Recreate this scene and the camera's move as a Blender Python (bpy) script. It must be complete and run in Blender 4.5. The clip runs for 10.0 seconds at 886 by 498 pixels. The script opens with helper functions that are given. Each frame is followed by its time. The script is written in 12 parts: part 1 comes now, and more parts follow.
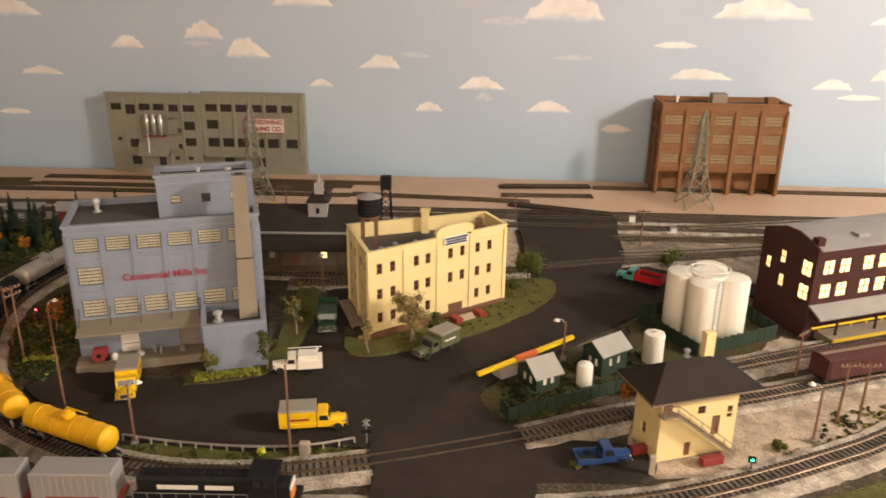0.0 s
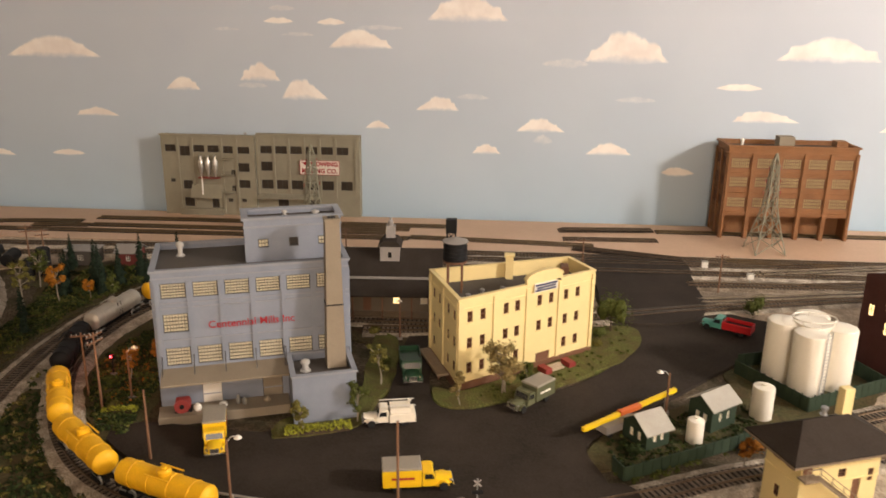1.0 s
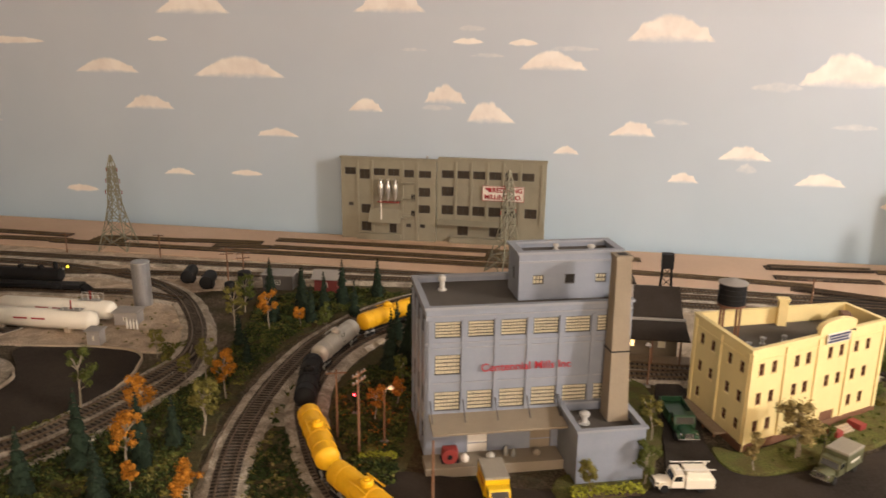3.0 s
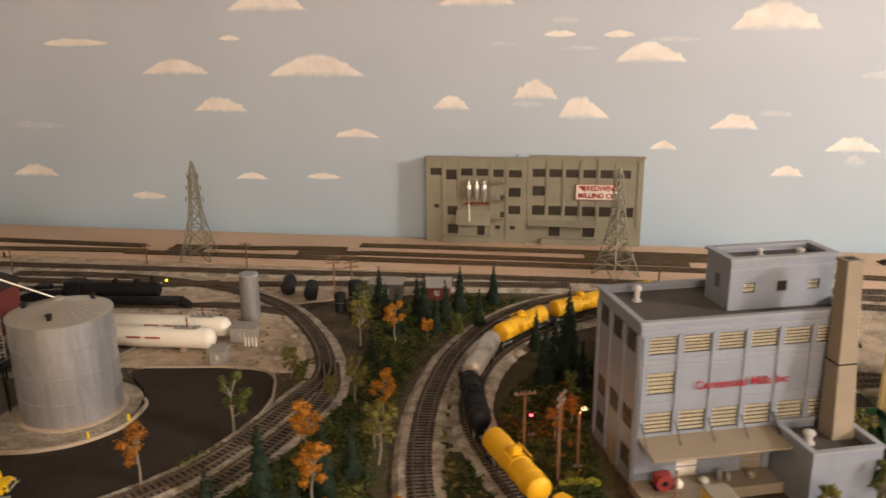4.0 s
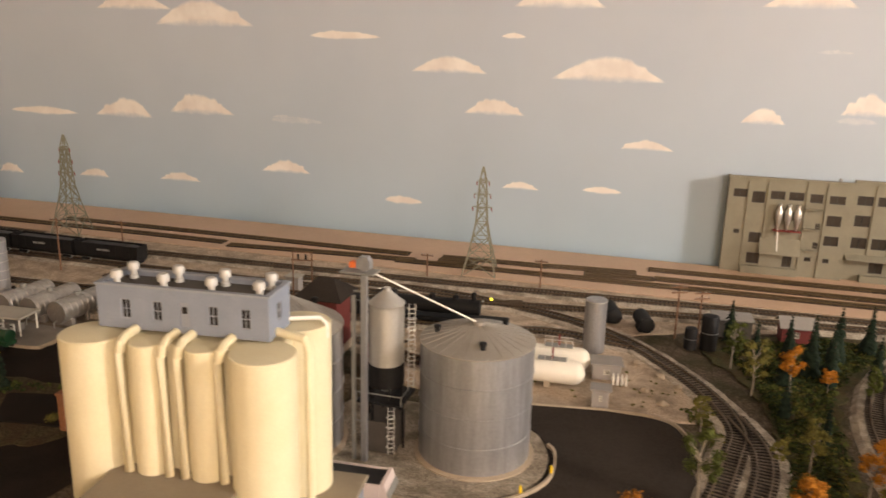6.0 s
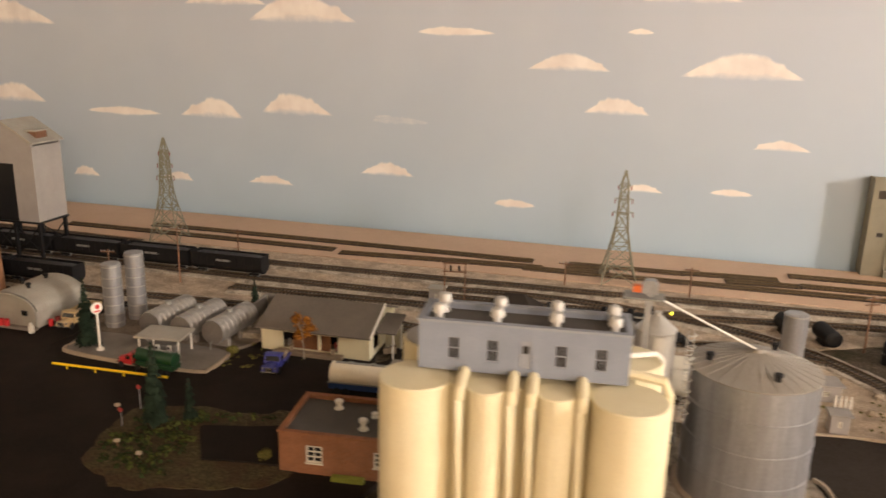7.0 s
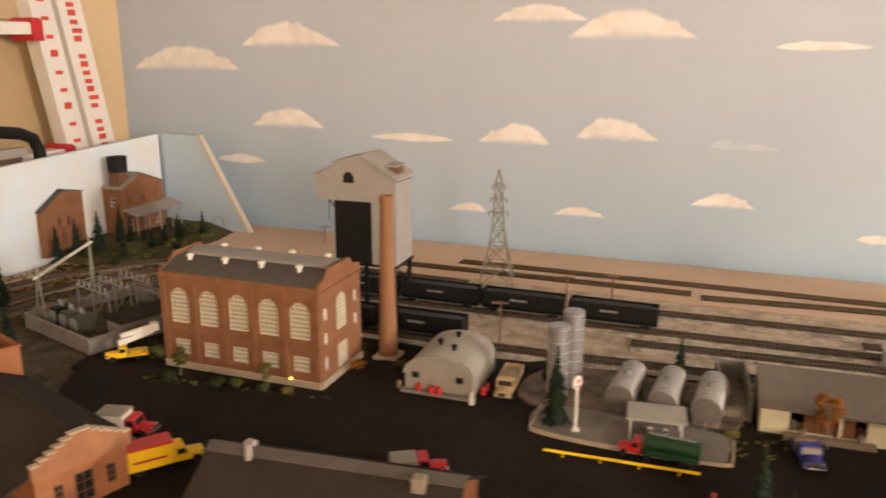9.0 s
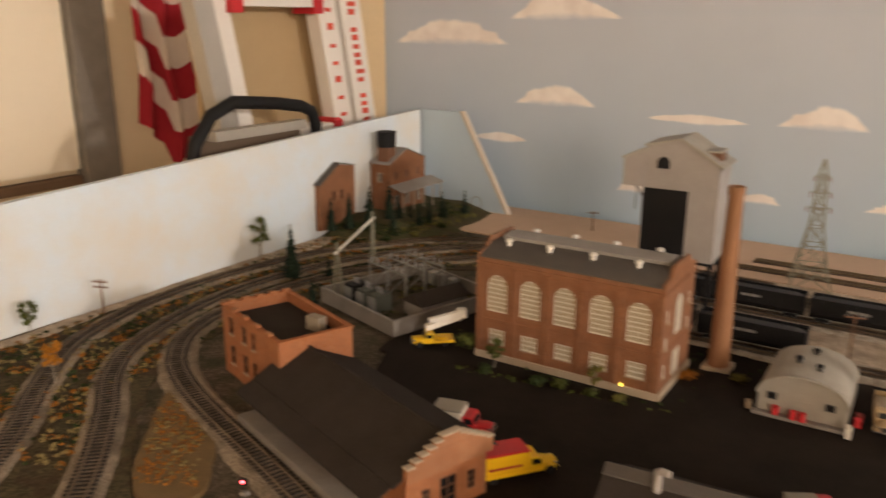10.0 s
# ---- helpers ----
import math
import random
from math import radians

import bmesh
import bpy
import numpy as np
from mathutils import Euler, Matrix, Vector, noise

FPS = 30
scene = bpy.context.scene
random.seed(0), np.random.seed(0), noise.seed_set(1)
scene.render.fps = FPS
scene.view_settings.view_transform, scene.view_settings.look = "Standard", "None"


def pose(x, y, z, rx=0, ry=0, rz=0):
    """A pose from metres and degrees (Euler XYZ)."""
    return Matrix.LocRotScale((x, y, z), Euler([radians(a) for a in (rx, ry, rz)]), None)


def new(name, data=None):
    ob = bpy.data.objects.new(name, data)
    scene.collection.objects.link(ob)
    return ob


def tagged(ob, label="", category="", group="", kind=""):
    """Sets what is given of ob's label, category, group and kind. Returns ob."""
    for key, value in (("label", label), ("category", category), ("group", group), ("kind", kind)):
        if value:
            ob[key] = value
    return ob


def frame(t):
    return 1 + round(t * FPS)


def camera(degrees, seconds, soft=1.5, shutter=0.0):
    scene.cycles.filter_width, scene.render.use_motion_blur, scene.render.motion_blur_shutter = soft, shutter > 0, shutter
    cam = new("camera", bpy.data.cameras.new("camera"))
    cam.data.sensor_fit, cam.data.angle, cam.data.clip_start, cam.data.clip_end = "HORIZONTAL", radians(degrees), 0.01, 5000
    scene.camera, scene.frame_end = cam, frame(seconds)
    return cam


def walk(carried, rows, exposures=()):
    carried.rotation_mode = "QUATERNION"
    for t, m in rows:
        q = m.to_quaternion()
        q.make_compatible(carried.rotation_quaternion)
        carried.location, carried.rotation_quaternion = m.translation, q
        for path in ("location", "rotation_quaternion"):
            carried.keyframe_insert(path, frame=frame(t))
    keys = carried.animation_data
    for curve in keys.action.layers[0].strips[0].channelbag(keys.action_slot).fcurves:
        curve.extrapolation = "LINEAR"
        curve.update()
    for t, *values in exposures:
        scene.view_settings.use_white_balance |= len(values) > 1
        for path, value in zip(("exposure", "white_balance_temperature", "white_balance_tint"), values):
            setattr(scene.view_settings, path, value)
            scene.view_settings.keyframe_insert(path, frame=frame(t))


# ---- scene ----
cam = camera(59.0, 10.0, 1.6, 0.35)
METRES, EYE, TILT, LEAN, TURN = 2.27, 0.523, -0.8, -0.43, 2.8
ROWS = [
    (0.0, 0.0, 0.0, 0.0, 0.1, -19.33, -0.28),
    (0.5, -0.0221, 0.0057, -0.002, 1.16, -18.13, -0.09),
    (1.0, -0.0496, 0.0189, -0.0038, 1.01, -16.28, -0.29),
    (1.5, -0.0758, 0.0309, -0.0044, 2.28, -15.22, -0.89),
    (2.0, -0.1004, 0.0368, -0.0103, 4.65, -15.22, -1.57),
    (2.5, -0.1259, 0.0434, -0.0092, 6.75, -14.65, -1.23),
    (4.0, -0.2674, 0.0771, -0.0105, 6.29, -14.85, 0.81),
    (4.5, -0.3263, 0.0815, -0.0161, 4.82, -16.08, -0.07),
    (5.0, -0.3721, 0.0885, -0.0164, 5.41, -15.58, -1.18),
    (5.5, -0.4235, 0.1003, -0.0197, 9.51, -14.63, -0.97),
    (6.0, -0.47, 0.1172, -0.0214, 13.26, -14.07, -1.26),
    (7.5, -0.6728, 0.1302, -0.0218, 12.0, -14.6, -1.05),
    (8.0, -0.7318, 0.146, -0.0229, 13.42, -14.03, -1.39),
    (8.5, -0.7878, 0.1531, -0.0174, 15.69, -13.34, -1.21),
    (9.0, -0.8645, 0.1422, -0.0141, 17.55, -13.86, 0.02),
    (9.5, -0.9295, 0.1375, -0.0166, 20.45, -15.19, 0.55),
    (10.0, -0.973, 0.1474, -0.0198, 30.43, -15.29, -0.14),
]
EXPOSURES = [(0.0, -0.34), (0.5, -0.36), (1.0, -0.25), (1.5, -0.30), (2.5, -0.08), (4.0, 0.04), (4.5, 0.27), (5.2, 0.44), (6.0, 0.39), (7.5, 0.68), (9.0, 0.92), (9.5, 0.94), (10.0, 0.58)]
walk(cam, [(t, pose(0, 0, EYE, TILT, LEAN, TURN) @ pose(METRES * x, METRES * y, METRES * z, 90 + pitch, roll, yaw)) for t, x, y, z, yaw, pitch, roll in ROWS], EXPOSURES)

# ---- world and lamps: a closed hobby room with warm lamps added out of view ----
WALL_Y, TABLE_FRONT, FLOOR_Z, CEILING_Z = 1.975, 0.40, -1.02, 1.38
world = bpy.data.worlds.new("world")
scene.world = world
world.use_nodes = True
world.node_tree.nodes["Background"].inputs[0].default_value = (0.02, 0.018, 0.015, 1)
world.node_tree.nodes["Background"].inputs[1].default_value = 0.3


HANG = {0.22: 0.10, 0.80: 0.05}


def ceiling_lamp(x, y, power, size, colour, globe):
    lamp = bpy.data.lights.new("ceiling_lamp", "POINT" if globe else "AREA")
    lamp.energy, lamp.color = power, colour
    if globe:
        lamp.shadow_soft_size = size / 2
    else:
        lamp.shape, lamp.size = "DISK", size
    ob = new("ceiling_lamp", lamp)
    ob.matrix_world = pose(x, y, CEILING_Z - (HANG[size] + size / 2 if globe else 0.075))
    return ob


WARM, WARMER = (1.0, 0.87, 0.765), (1.0, 0.70, 0.59)
# first lamp follows the cast shadows; the other three are added fill
LAMPS = [(2.15, 0.25, 215.0, 0.22, True, WARM), (0.30, -0.50, 8.0, 0.22, True, WARM), (0.10, -1.75, 66.0, 0.80, True, WARMER), (-3.45, -0.90, 3.0, 0.22, True, WARMER)]
for lx, ly, power, size, globe, colour in LAMPS:
    ceiling_lamp(lx, ly, power, size, colour, globe)


# ---- materials ----
def nodes_of(name):
    m = bpy.data.materials.new(name)
    m.use_nodes = True
    nt = m.node_tree
    return m, nt, nt.nodes["Principled BSDF"]


def node(nt, kind, **values):
    n = nt.nodes.new(kind)
    for key, value in values.items():
        n.inputs[key.replace("_", " ")].default_value = value
    return n


def ramp(nt, fac, stops):
    r = nt.nodes.new("ShaderNodeValToRGB")
    while len(r.color_ramp.elements) < len(stops):
        r.color_ramp.elements.new(0.5)
    for e, (p, c) in zip(r.color_ramp.elements, stops):
        e.position, e.color = p, (*c, 1)
    nt.links.new(fac, r.inputs[0])
    return r.outputs[0]


def shade(c, k):
    return tuple(min(1.0, v * k) for v in c[:3])


def mat(name, col, rough=0.6, metal=0.0, grain=0.12, fine=500.0, coarse=25.0, bump=0.0, dirt=None, dirt_amount=0.45, spec=0.4, per_object=0.0, run=1.0):
    """Paint, plastic, stone or metal: a fine grain, a coarse mottling (drawn out downwards where run is small), optional dirt and relief."""
    m, nt, p = nodes_of(name)
    tc = nt.nodes.new("ShaderNodeTexCoord")
    n1 = node(nt, "ShaderNodeTexNoise", Scale=fine, Detail=3.0, Roughness=0.6)
    n2 = node(nt, "ShaderNodeTexNoise", Scale=coarse, Detail=4.0, Roughness=0.65)
    nt.links.new(tc.outputs["Object"], n1.inputs["Vector"])
    draw = nt.nodes.new("ShaderNodeMapping")
    draw.inputs["Scale"].default_value = (1, 1, run)
    nt.links.new(tc.outputs["Object"], draw.inputs["Vector"])
    nt.links.new(draw.outputs[0], n2.inputs["Vector"])
    c1 = ramp(nt, n1.outputs[0], [(0.25, shade(col, 1 - grain)), (0.75, shade(col, 1 + grain))])
    mix = nt.nodes.new("ShaderNodeMix")
    mix.data_type = "RGBA"
    c2 = ramp(nt, n2.outputs[0], [(0.35, (0, 0, 0)), (0.75, (1, 1, 1))])
    scale = nt.nodes.new("ShaderNodeMath")
    scale.operation = "MULTIPLY"
    scale.inputs[1].default_value = dirt_amount if dirt else min(0.9, grain * 2)
    nt.links.new(c2, scale.inputs[0])
    nt.links.new(scale.outputs[0], mix.inputs[0])
    nt.links.new(c1, mix.inputs[6])
    mix.inputs[7].default_value = (*(dirt or shade(col, 0.72)), 1)
    out = mix.outputs[2]
    if per_object:
        info = nt.nodes.new("ShaderNodeObjectInfo")
        geo = nt.nodes.new("ShaderNodeNewGeometry")
        add = nt.nodes.new("ShaderNodeMath")
        add.operation = "ADD"
        nt.links.new(info.outputs["Random"], add.inputs[0])
        nt.links.new(geo.outputs["Random Per Island"], add.inputs[1])
        mod = nt.nodes.new("ShaderNodeMath")
        mod.operation = "FRACT"
        nt.links.new(add.outputs[0], mod.inputs[0])
        mr = nt.nodes.new("ShaderNodeMapRange")
        mr.inputs[3].default_value, mr.inputs[4].default_value = 1 - per_object, 1 + per_object
        nt.links.new(mod.outputs[0], mr.inputs[0])
        hsv = nt.nodes.new("ShaderNodeHueSaturation")
        nt.links.new(mr.outputs[0], hsv.inputs["Value"])
        nt.links.new(out, hsv.inputs["Color"])
        out = hsv.outputs[0]
    nt.links.new(out, p.inputs["Base Color"])
    rr = nt.nodes.new("ShaderNodeMapRange")
    rr.inputs[3].default_value, rr.inputs[4].default_value = max(0.05, rough - 0.12), min(1.0, rough + 0.12)
    nt.links.new(n2.outputs[0], rr.inputs[0])
    nt.links.new(rr.outputs[0], p.inputs["Roughness"])
    p.inputs["Metallic"].default_value = metal
    p.inputs["Specular IOR Level"].default_value = spec
    if bump:
        b = node(nt, "ShaderNodeBump", Strength=min(1.0, bump), Distance=0.001)
        nt.links.new(n1.outputs[0], b.inputs["Height"])
        nt.links.new(b.outputs[0], p.inputs["Normal"])
    return m


def lit(name, col, strength):
    m, nt, p = nodes_of(name)
    p.inputs["Base Color"].default_value = (*col, 1)
    p.inputs["Emission Color"].default_value = (*col, 1)
    p.inputs["Emission Strength"].default_value = strength
    return m


def brick_mat(name, col, mortar, scale=1.0):
    """Tiny moulded brick courses with mortar lines, mottled."""
    m, nt, p = nodes_of(name)
    tc = nt.nodes.new("ShaderNodeTexCoord")
    mp = nt.nodes.new("ShaderNodeMapping")
    mp.inputs["Rotation"].default_value = (radians(90), 0, 0)
    nt.links.new(tc.outputs["Object"], mp.inputs["Vector"])
    b = node(nt, "ShaderNodeTexBrick", Scale=1.0)
    b.inputs["Mortar Size"].default_value = 0.00022 * scale
    b.inputs["Brick Width"].default_value = 0.0042 * scale
    b.inputs["Row Height"].default_value = 0.0015 * scale
    b.inputs["Color1"].default_value = (*shade(col, 1.12), 1)
    b.inputs["Color2"].default_value = (*shade(col, 0.86), 1)
    b.inputs["Mortar"].default_value = (*mortar, 1)
    nt.links.new(mp.outputs[0], b.inputs["Vector"])
    n2 = node(nt, "ShaderNodeTexNoise", Scale=40.0, Detail=5.0)
    nt.links.new(tc.outputs["Object"], n2.inputs["Vector"])
    mix = nt.nodes.new("ShaderNodeMix")
    mix.data_type, mix.blend_type = "RGBA", "MULTIPLY"
    mix.inputs[0].default_value = 0.6
    nt.links.new(b.outputs["Color"], mix.inputs[6])
    nt.links.new(ramp(nt, n2.outputs[0], [(0.3, (0.62, 0.6, 0.58)), (0.7, (1, 1, 1))]), mix.inputs[7])
    nt.links.new(mix.outputs[2], p.inputs["Base Color"])
    p.inputs["Roughness"].default_value = 0.8
    p.inputs["Specular IOR Level"].default_value = 0.25
    bu = node(nt, "ShaderNodeBump", Strength=0.35, Distance=0.0004)
    nt.links.new(b.outputs["Fac"], bu.inputs["Height"])
    bu.invert = True
    nt.links.new(bu.outputs[0], p.inputs["Normal"])
    return m


def ground_mat(name, cols, fine, coarse, bump, rough=0.9):
    """Loose scenic ground: three tones broken up at two scales, with real grain."""
    m, nt, p = nodes_of(name)
    tc = nt.nodes.new("ShaderNodeTexCoord")
    n1 = node(nt, "ShaderNodeTexNoise", Scale=fine, Detail=4.0, Roughness=0.7)
    n2 = node(nt, "ShaderNodeTexNoise", Scale=coarse, Detail=5.0, Roughness=0.6)
    for n in (n1, n2):
        nt.links.new(tc.outputs["Object"], n.inputs["Vector"])
    a, b, c = cols
    c1 = ramp(nt, n1.outputs[0], [(0.3, shade(a, 0.42)), (0.47, a), (0.64, b)])
    mix = nt.nodes.new("ShaderNodeMix")
    mix.data_type = "RGBA"
    nt.links.new(ramp(nt, n2.outputs[0], [(0.42, (0, 0, 0)), (0.62, (0.8, 0.8, 0.8))]), mix.inputs[0])
    nt.links.new(c1, mix.inputs[6])
    nt.links.new(ramp(nt, n1.outputs[0], [(0.3, shade(c, 0.6)), (0.65, c)]), mix.inputs[7])
    nt.links.new(mix.outputs[2], p.inputs["Base Color"])
    p.inputs["Roughness"].default_value = rough
    p.inputs["Specular IOR Level"].default_value = 0.2
    bu = node(nt, "ShaderNodeBump", Strength=bump, Distance=0.0015)
    nt.links.new(n1.outputs[0], bu.inputs["Height"])
    nt.links.new(bu.outputs[0], p.inputs["Normal"])
    return m


def sky_paint():
    """Backdrop paint: dull blue, paler and greyer upwards with lamplight put into the colour, with faint roller
    mottling.
    """
    m, nt, p = nodes_of("sky_paint")
    tc = nt.nodes.new("ShaderNodeTexCoord")
    sep = nt.nodes.new("ShaderNodeSeparateXYZ")
    nt.links.new(tc.outputs["Object"], sep.inputs[0])
    mr = nt.nodes.new("ShaderNodeMapRange")
    mr.inputs[1].default_value, mr.inputs[2].default_value = 0.0, 0.75
    nt.links.new(sep.outputs["Z"], mr.inputs[0])
    base = ramp(nt, mr.outputs[0], [(0.0, (0.43, 0.555, 0.66)), (0.25, (0.475, 0.56, 0.645)), (0.65, (0.525, 0.575, 0.645)), (1.0, (0.545, 0.575, 0.63))])
    n = node(nt, "ShaderNodeTexNoise", Scale=3.5, Detail=5.0)
    n2 = node(nt, "ShaderNodeTexNoise", Scale=260.0, Detail=2.0)
    for k in (n, n2):
        nt.links.new(tc.outputs["Object"], k.inputs["Vector"])
    mix = nt.nodes.new("ShaderNodeMix")
    mix.data_type, mix.blend_type = "RGBA", "MULTIPLY"
    mix.inputs[0].default_value = 1.0
    nt.links.new(base, mix.inputs[6])
    nt.links.new(ramp(nt, n.outputs[0], [(0.3, (0.93, 0.94, 0.95)), (0.7, (1, 1, 1))]), mix.inputs[7])
    nt.links.new(mix.outputs[2], p.inputs["Base Color"])
    p.inputs["Roughness"].default_value = 0.62
    p.inputs["Specular IOR Level"].default_value = 0.25
    bu = node(nt, "ShaderNodeBump", Strength=0.08, Distance=0.001)
    nt.links.new(n2.outputs[0], bu.inputs["Height"])
    nt.links.new(bu.outputs[0], p.inputs["Normal"])
    return m


def cloud_paint():
    """Cream brushwork that thins out into the blue of the wall towards the edge of each cloud."""
    m = SKY.copy()
    m.name = "cloud_paint"
    nt = m.node_tree
    p = next(k for k in nt.nodes if k.type == "BSDF_PRINCIPLED")
    blue = p.inputs["Base Color"].links[0].from_socket
    tc = nt.nodes.new("ShaderNodeTexCoord")
    at = nt.nodes.new("ShaderNodeAttribute")
    at.attribute_name = "body"
    n = node(nt, "ShaderNodeTexNoise", Scale=44.0, Detail=7.0, Roughness=0.75)
    n2 = node(nt, "ShaderNodeTexNoise", Scale=22.0, Detail=5.0)
    for k in (n, n2):
        nt.links.new(tc.outputs["Object"], k.inputs["Vector"])
    add = nt.nodes.new("ShaderNodeMath")
    add.operation = "MULTIPLY_ADD"
    nt.links.new(n.outputs[0], add.inputs[0])
    add.inputs[1].default_value = 0.7
    nt.links.new(at.outputs["Fac"], add.inputs[2])
    cover = nt.nodes.new("ShaderNodeMapRange")
    cover.inputs[1].default_value, cover.inputs[2].default_value = 0.42, 1.02
    nt.links.new(add.outputs[0], cover.inputs[0])
    mix = nt.nodes.new("ShaderNodeMix")
    mix.data_type = "RGBA"
    nt.links.new(cover.outputs[0], mix.inputs[0])
    nt.links.new(blue, mix.inputs[6])
    nt.links.new(ramp(nt, n2.outputs[0], [(0.32, (0.765, 0.715, 0.68)), (0.62, (0.88, 0.845, 0.805))]), mix.inputs[7])
    nt.links.new(mix.outputs[2], p.inputs["Base Color"])
    return m


SKY = sky_paint()
CLOUD = cloud_paint()
CREAM_WALL = mat("cream_wall_paint", (0.88, 0.74, 0.51), 0.7, grain=0.05, coarse=4, fine=300, bump=0.1)
# ceiling is out of view; its grey is set to cut bounced light
CEILING = mat("ceiling_paint", (0.40, 0.38, 0.345), 0.8, grain=0.04)
CARPET = mat("carpet", (0.16, 0.13, 0.10), 0.95, grain=0.3, fine=300, bump=0.4)
DESK = mat("tan_desk_paint", (0.58, 0.40, 0.275), 0.6, grain=0.06, fine=180, coarse=5, bump=0.12, dirt=(0.40, 0.28, 0.19), dirt_amount=0.35)
FASCIA = mat("fascia_wood", (0.22, 0.13, 0.07), 0.5, grain=0.2)
# one asphalt, its dimmer west and brighter east put into two colours
ASPHALT = mat("asphalt", (0.0170, 0.0136, 0.0112), 0.80, grain=0.35, fine=500, coarse=12, bump=0.25, dirt=(0.036, 0.028, 0.0225), dirt_amount=0.7, spec=0.05)
LIT_ASPHALT = mat("lit_asphalt", (0.0335, 0.0272, 0.0225), 0.80, grain=0.4, fine=420, coarse=9, bump=0.3, dirt=(0.060, 0.048, 0.039), dirt_amount=0.8, spec=0.05)
EARTH = ground_mat("earth", [(0.085, 0.064, 0.042), (0.19, 0.150, 0.108), (0.045, 0.043, 0.019)], 300, 22, 1.0)
TURF = ground_mat("turf", [(0.052, 0.044, 0.020), (0.125, 0.098, 0.050), (0.070, 0.042, 0.022)], 300, 26, 1.0)
LAWN = ground_mat("lawn", [(0.088, 0.098, 0.024), (0.18, 0.18, 0.052), (0.12, 0.092, 0.035)], 420, 36, 1.0)
FOREST = ground_mat("forest_floor", [(0.060, 0.058, 0.024), (0.105, 0.096, 0.040), (0.100, 0.070, 0.034)], 300, 30, 1.0)
GRAVEL = ground_mat("gravel", [(0.33, 0.28, 0.215), (0.50, 0.435, 0.35), (0.17, 0.14, 0.10)], 420, 30, 1.0)
SAND = ground_mat("sand", [(0.50, 0.395, 0.290), (0.67, 0.545, 0.425), (0.34, 0.275, 0.205)], 400, 28, 1.0)
BALLAST = ground_mat("ballast", [(0.44, 0.38, 0.30), (0.68, 0.60, 0.50), (0.24, 0.20, 0.155)], 520, 42, 1.0)
OILY = ground_mat("oily_ballast", [(0.20, 0.160, 0.122), (0.32, 0.262, 0.205), (0.11, 0.087, 0.066)], 520, 42, 1.0)
TIE = mat("tie", (0.026, 0.019, 0.014), 0.85, grain=0.3, fine=900, per_object=0.35)
RAIL = mat("rail", (0.22, 0.16, 0.105), 0.42, metal=0.7, grain=0.25, fine=300, dirt=(0.07, 0.043, 0.03), dirt_amount=0.6)
SHELF_TIE = mat("brown_plastic_tie", (0.034, 0.023, 0.016), 0.7, grain=0.2, fine=700)
BRIGHT_RAIL = mat("bright_rail", (0.52, 0.44, 0.34), 0.30, metal=0.85, grain=0.2, fine=300)
BRASS_RAIL = mat("unpainted_rail", (0.28, 0.20, 0.105), 0.36, metal=0.75, grain=0.2, fine=300)

MILL_BLUE = mat("mill_blue_paint", (0.24, 0.27, 0.33), 0.7, grain=0.08, fine=600, coarse=30, dirt=(0.17, 0.19, 0.23), dirt_amount=0.5, bump=0.1)
MILL_TRIM = mat("mill_grey_trim", (0.27, 0.29, 0.33), 0.7, grain=0.08)
TAN_TRIM = mat("tan_concrete", (0.27, 0.225, 0.165), 0.8, grain=0.1, fine=700, dirt=(0.19, 0.155, 0.115), bump=0.15)
ROOF_TAR = mat("tar_roof", (0.075, 0.066, 0.058), 0.88, grain=0.2, fine=700, dirt=(0.13, 0.112, 0.095), bump=0.3)
ROOF_DARK = mat("dark_shingle", (0.036, 0.029, 0.0245), 0.9, grain=0.25, fine=600, spec=0.06, dirt=(0.064, 0.053, 0.044), bump=0.5)
ROOF_GREY = mat("grey_roofing", (0.30, 0.28, 0.26), 0.7, grain=0.12, fine=600, dirt=(0.20, 0.18, 0.16), bump=0.2)
CREAM_PANE = mat("cream_painted_pane", (0.72, 0.67, 0.50), 0.35, grain=0.06)
DARK_PANE = mat("dark_window", (0.022, 0.020, 0.020), 0.12, grain=0.2, spec=0.6)
TAN_PANE = mat("tan_frosted_pane", (0.52, 0.43, 0.22), 0.4, grain=0.12)
BROWN_FRAME = mat("brown_frame", (0.16, 0.075, 0.04), 0.6)
DARK_FRAME = mat("dark_frame", (0.05, 0.05, 0.05), 0.6)
WHITE_FRAME = mat("white_frame", (0.70, 0.66, 0.56), 0.6)
YELLOW_WALL = mat("pale_yellow_paint", (0.78, 0.64, 0.31), 0.65, grain=0.05, fine=600, dirt=(0.64, 0.51, 0.25), dirt_amount=0.4, bump=0.08)
OLIVE_WALL = mat("drab_concrete", (0.27, 0.25, 0.185), 0.8, grain=0.08, dirt=(0.20, 0.18, 0.135), dirt_amount=0.6, bump=0.12)
BRICK_BROWN = brick_mat("brown_brick", (0.27, 0.115, 0.042), (0.30, 0.18, 0.10))
BRICK_RED = brick_mat("red_brick", (0.26, 0.105, 0.045), (0.27, 0.15, 0.09))
BRICK_ORANGE = brick_mat("orange_brick", (0.36, 0.125, 0.045), (0.34, 0.18, 0.10))
BRICK_DARK = brick_mat("maroon_brick", (0.066, 0.019, 0.015), (0.068, 0.032, 0.025))
STONE = mat("stone_sill", (0.42, 0.34, 0.25), 0.8, grain=0.12, bump=0.2)
GALV = mat("galvanised_metal", (0.45, 0.455, 0.47), 0.42, metal=0.7, grain=0.10, fine=300, coarse=75, dirt=(0.19, 0.18, 0.17), dirt_amount=0.6, run=0.10)
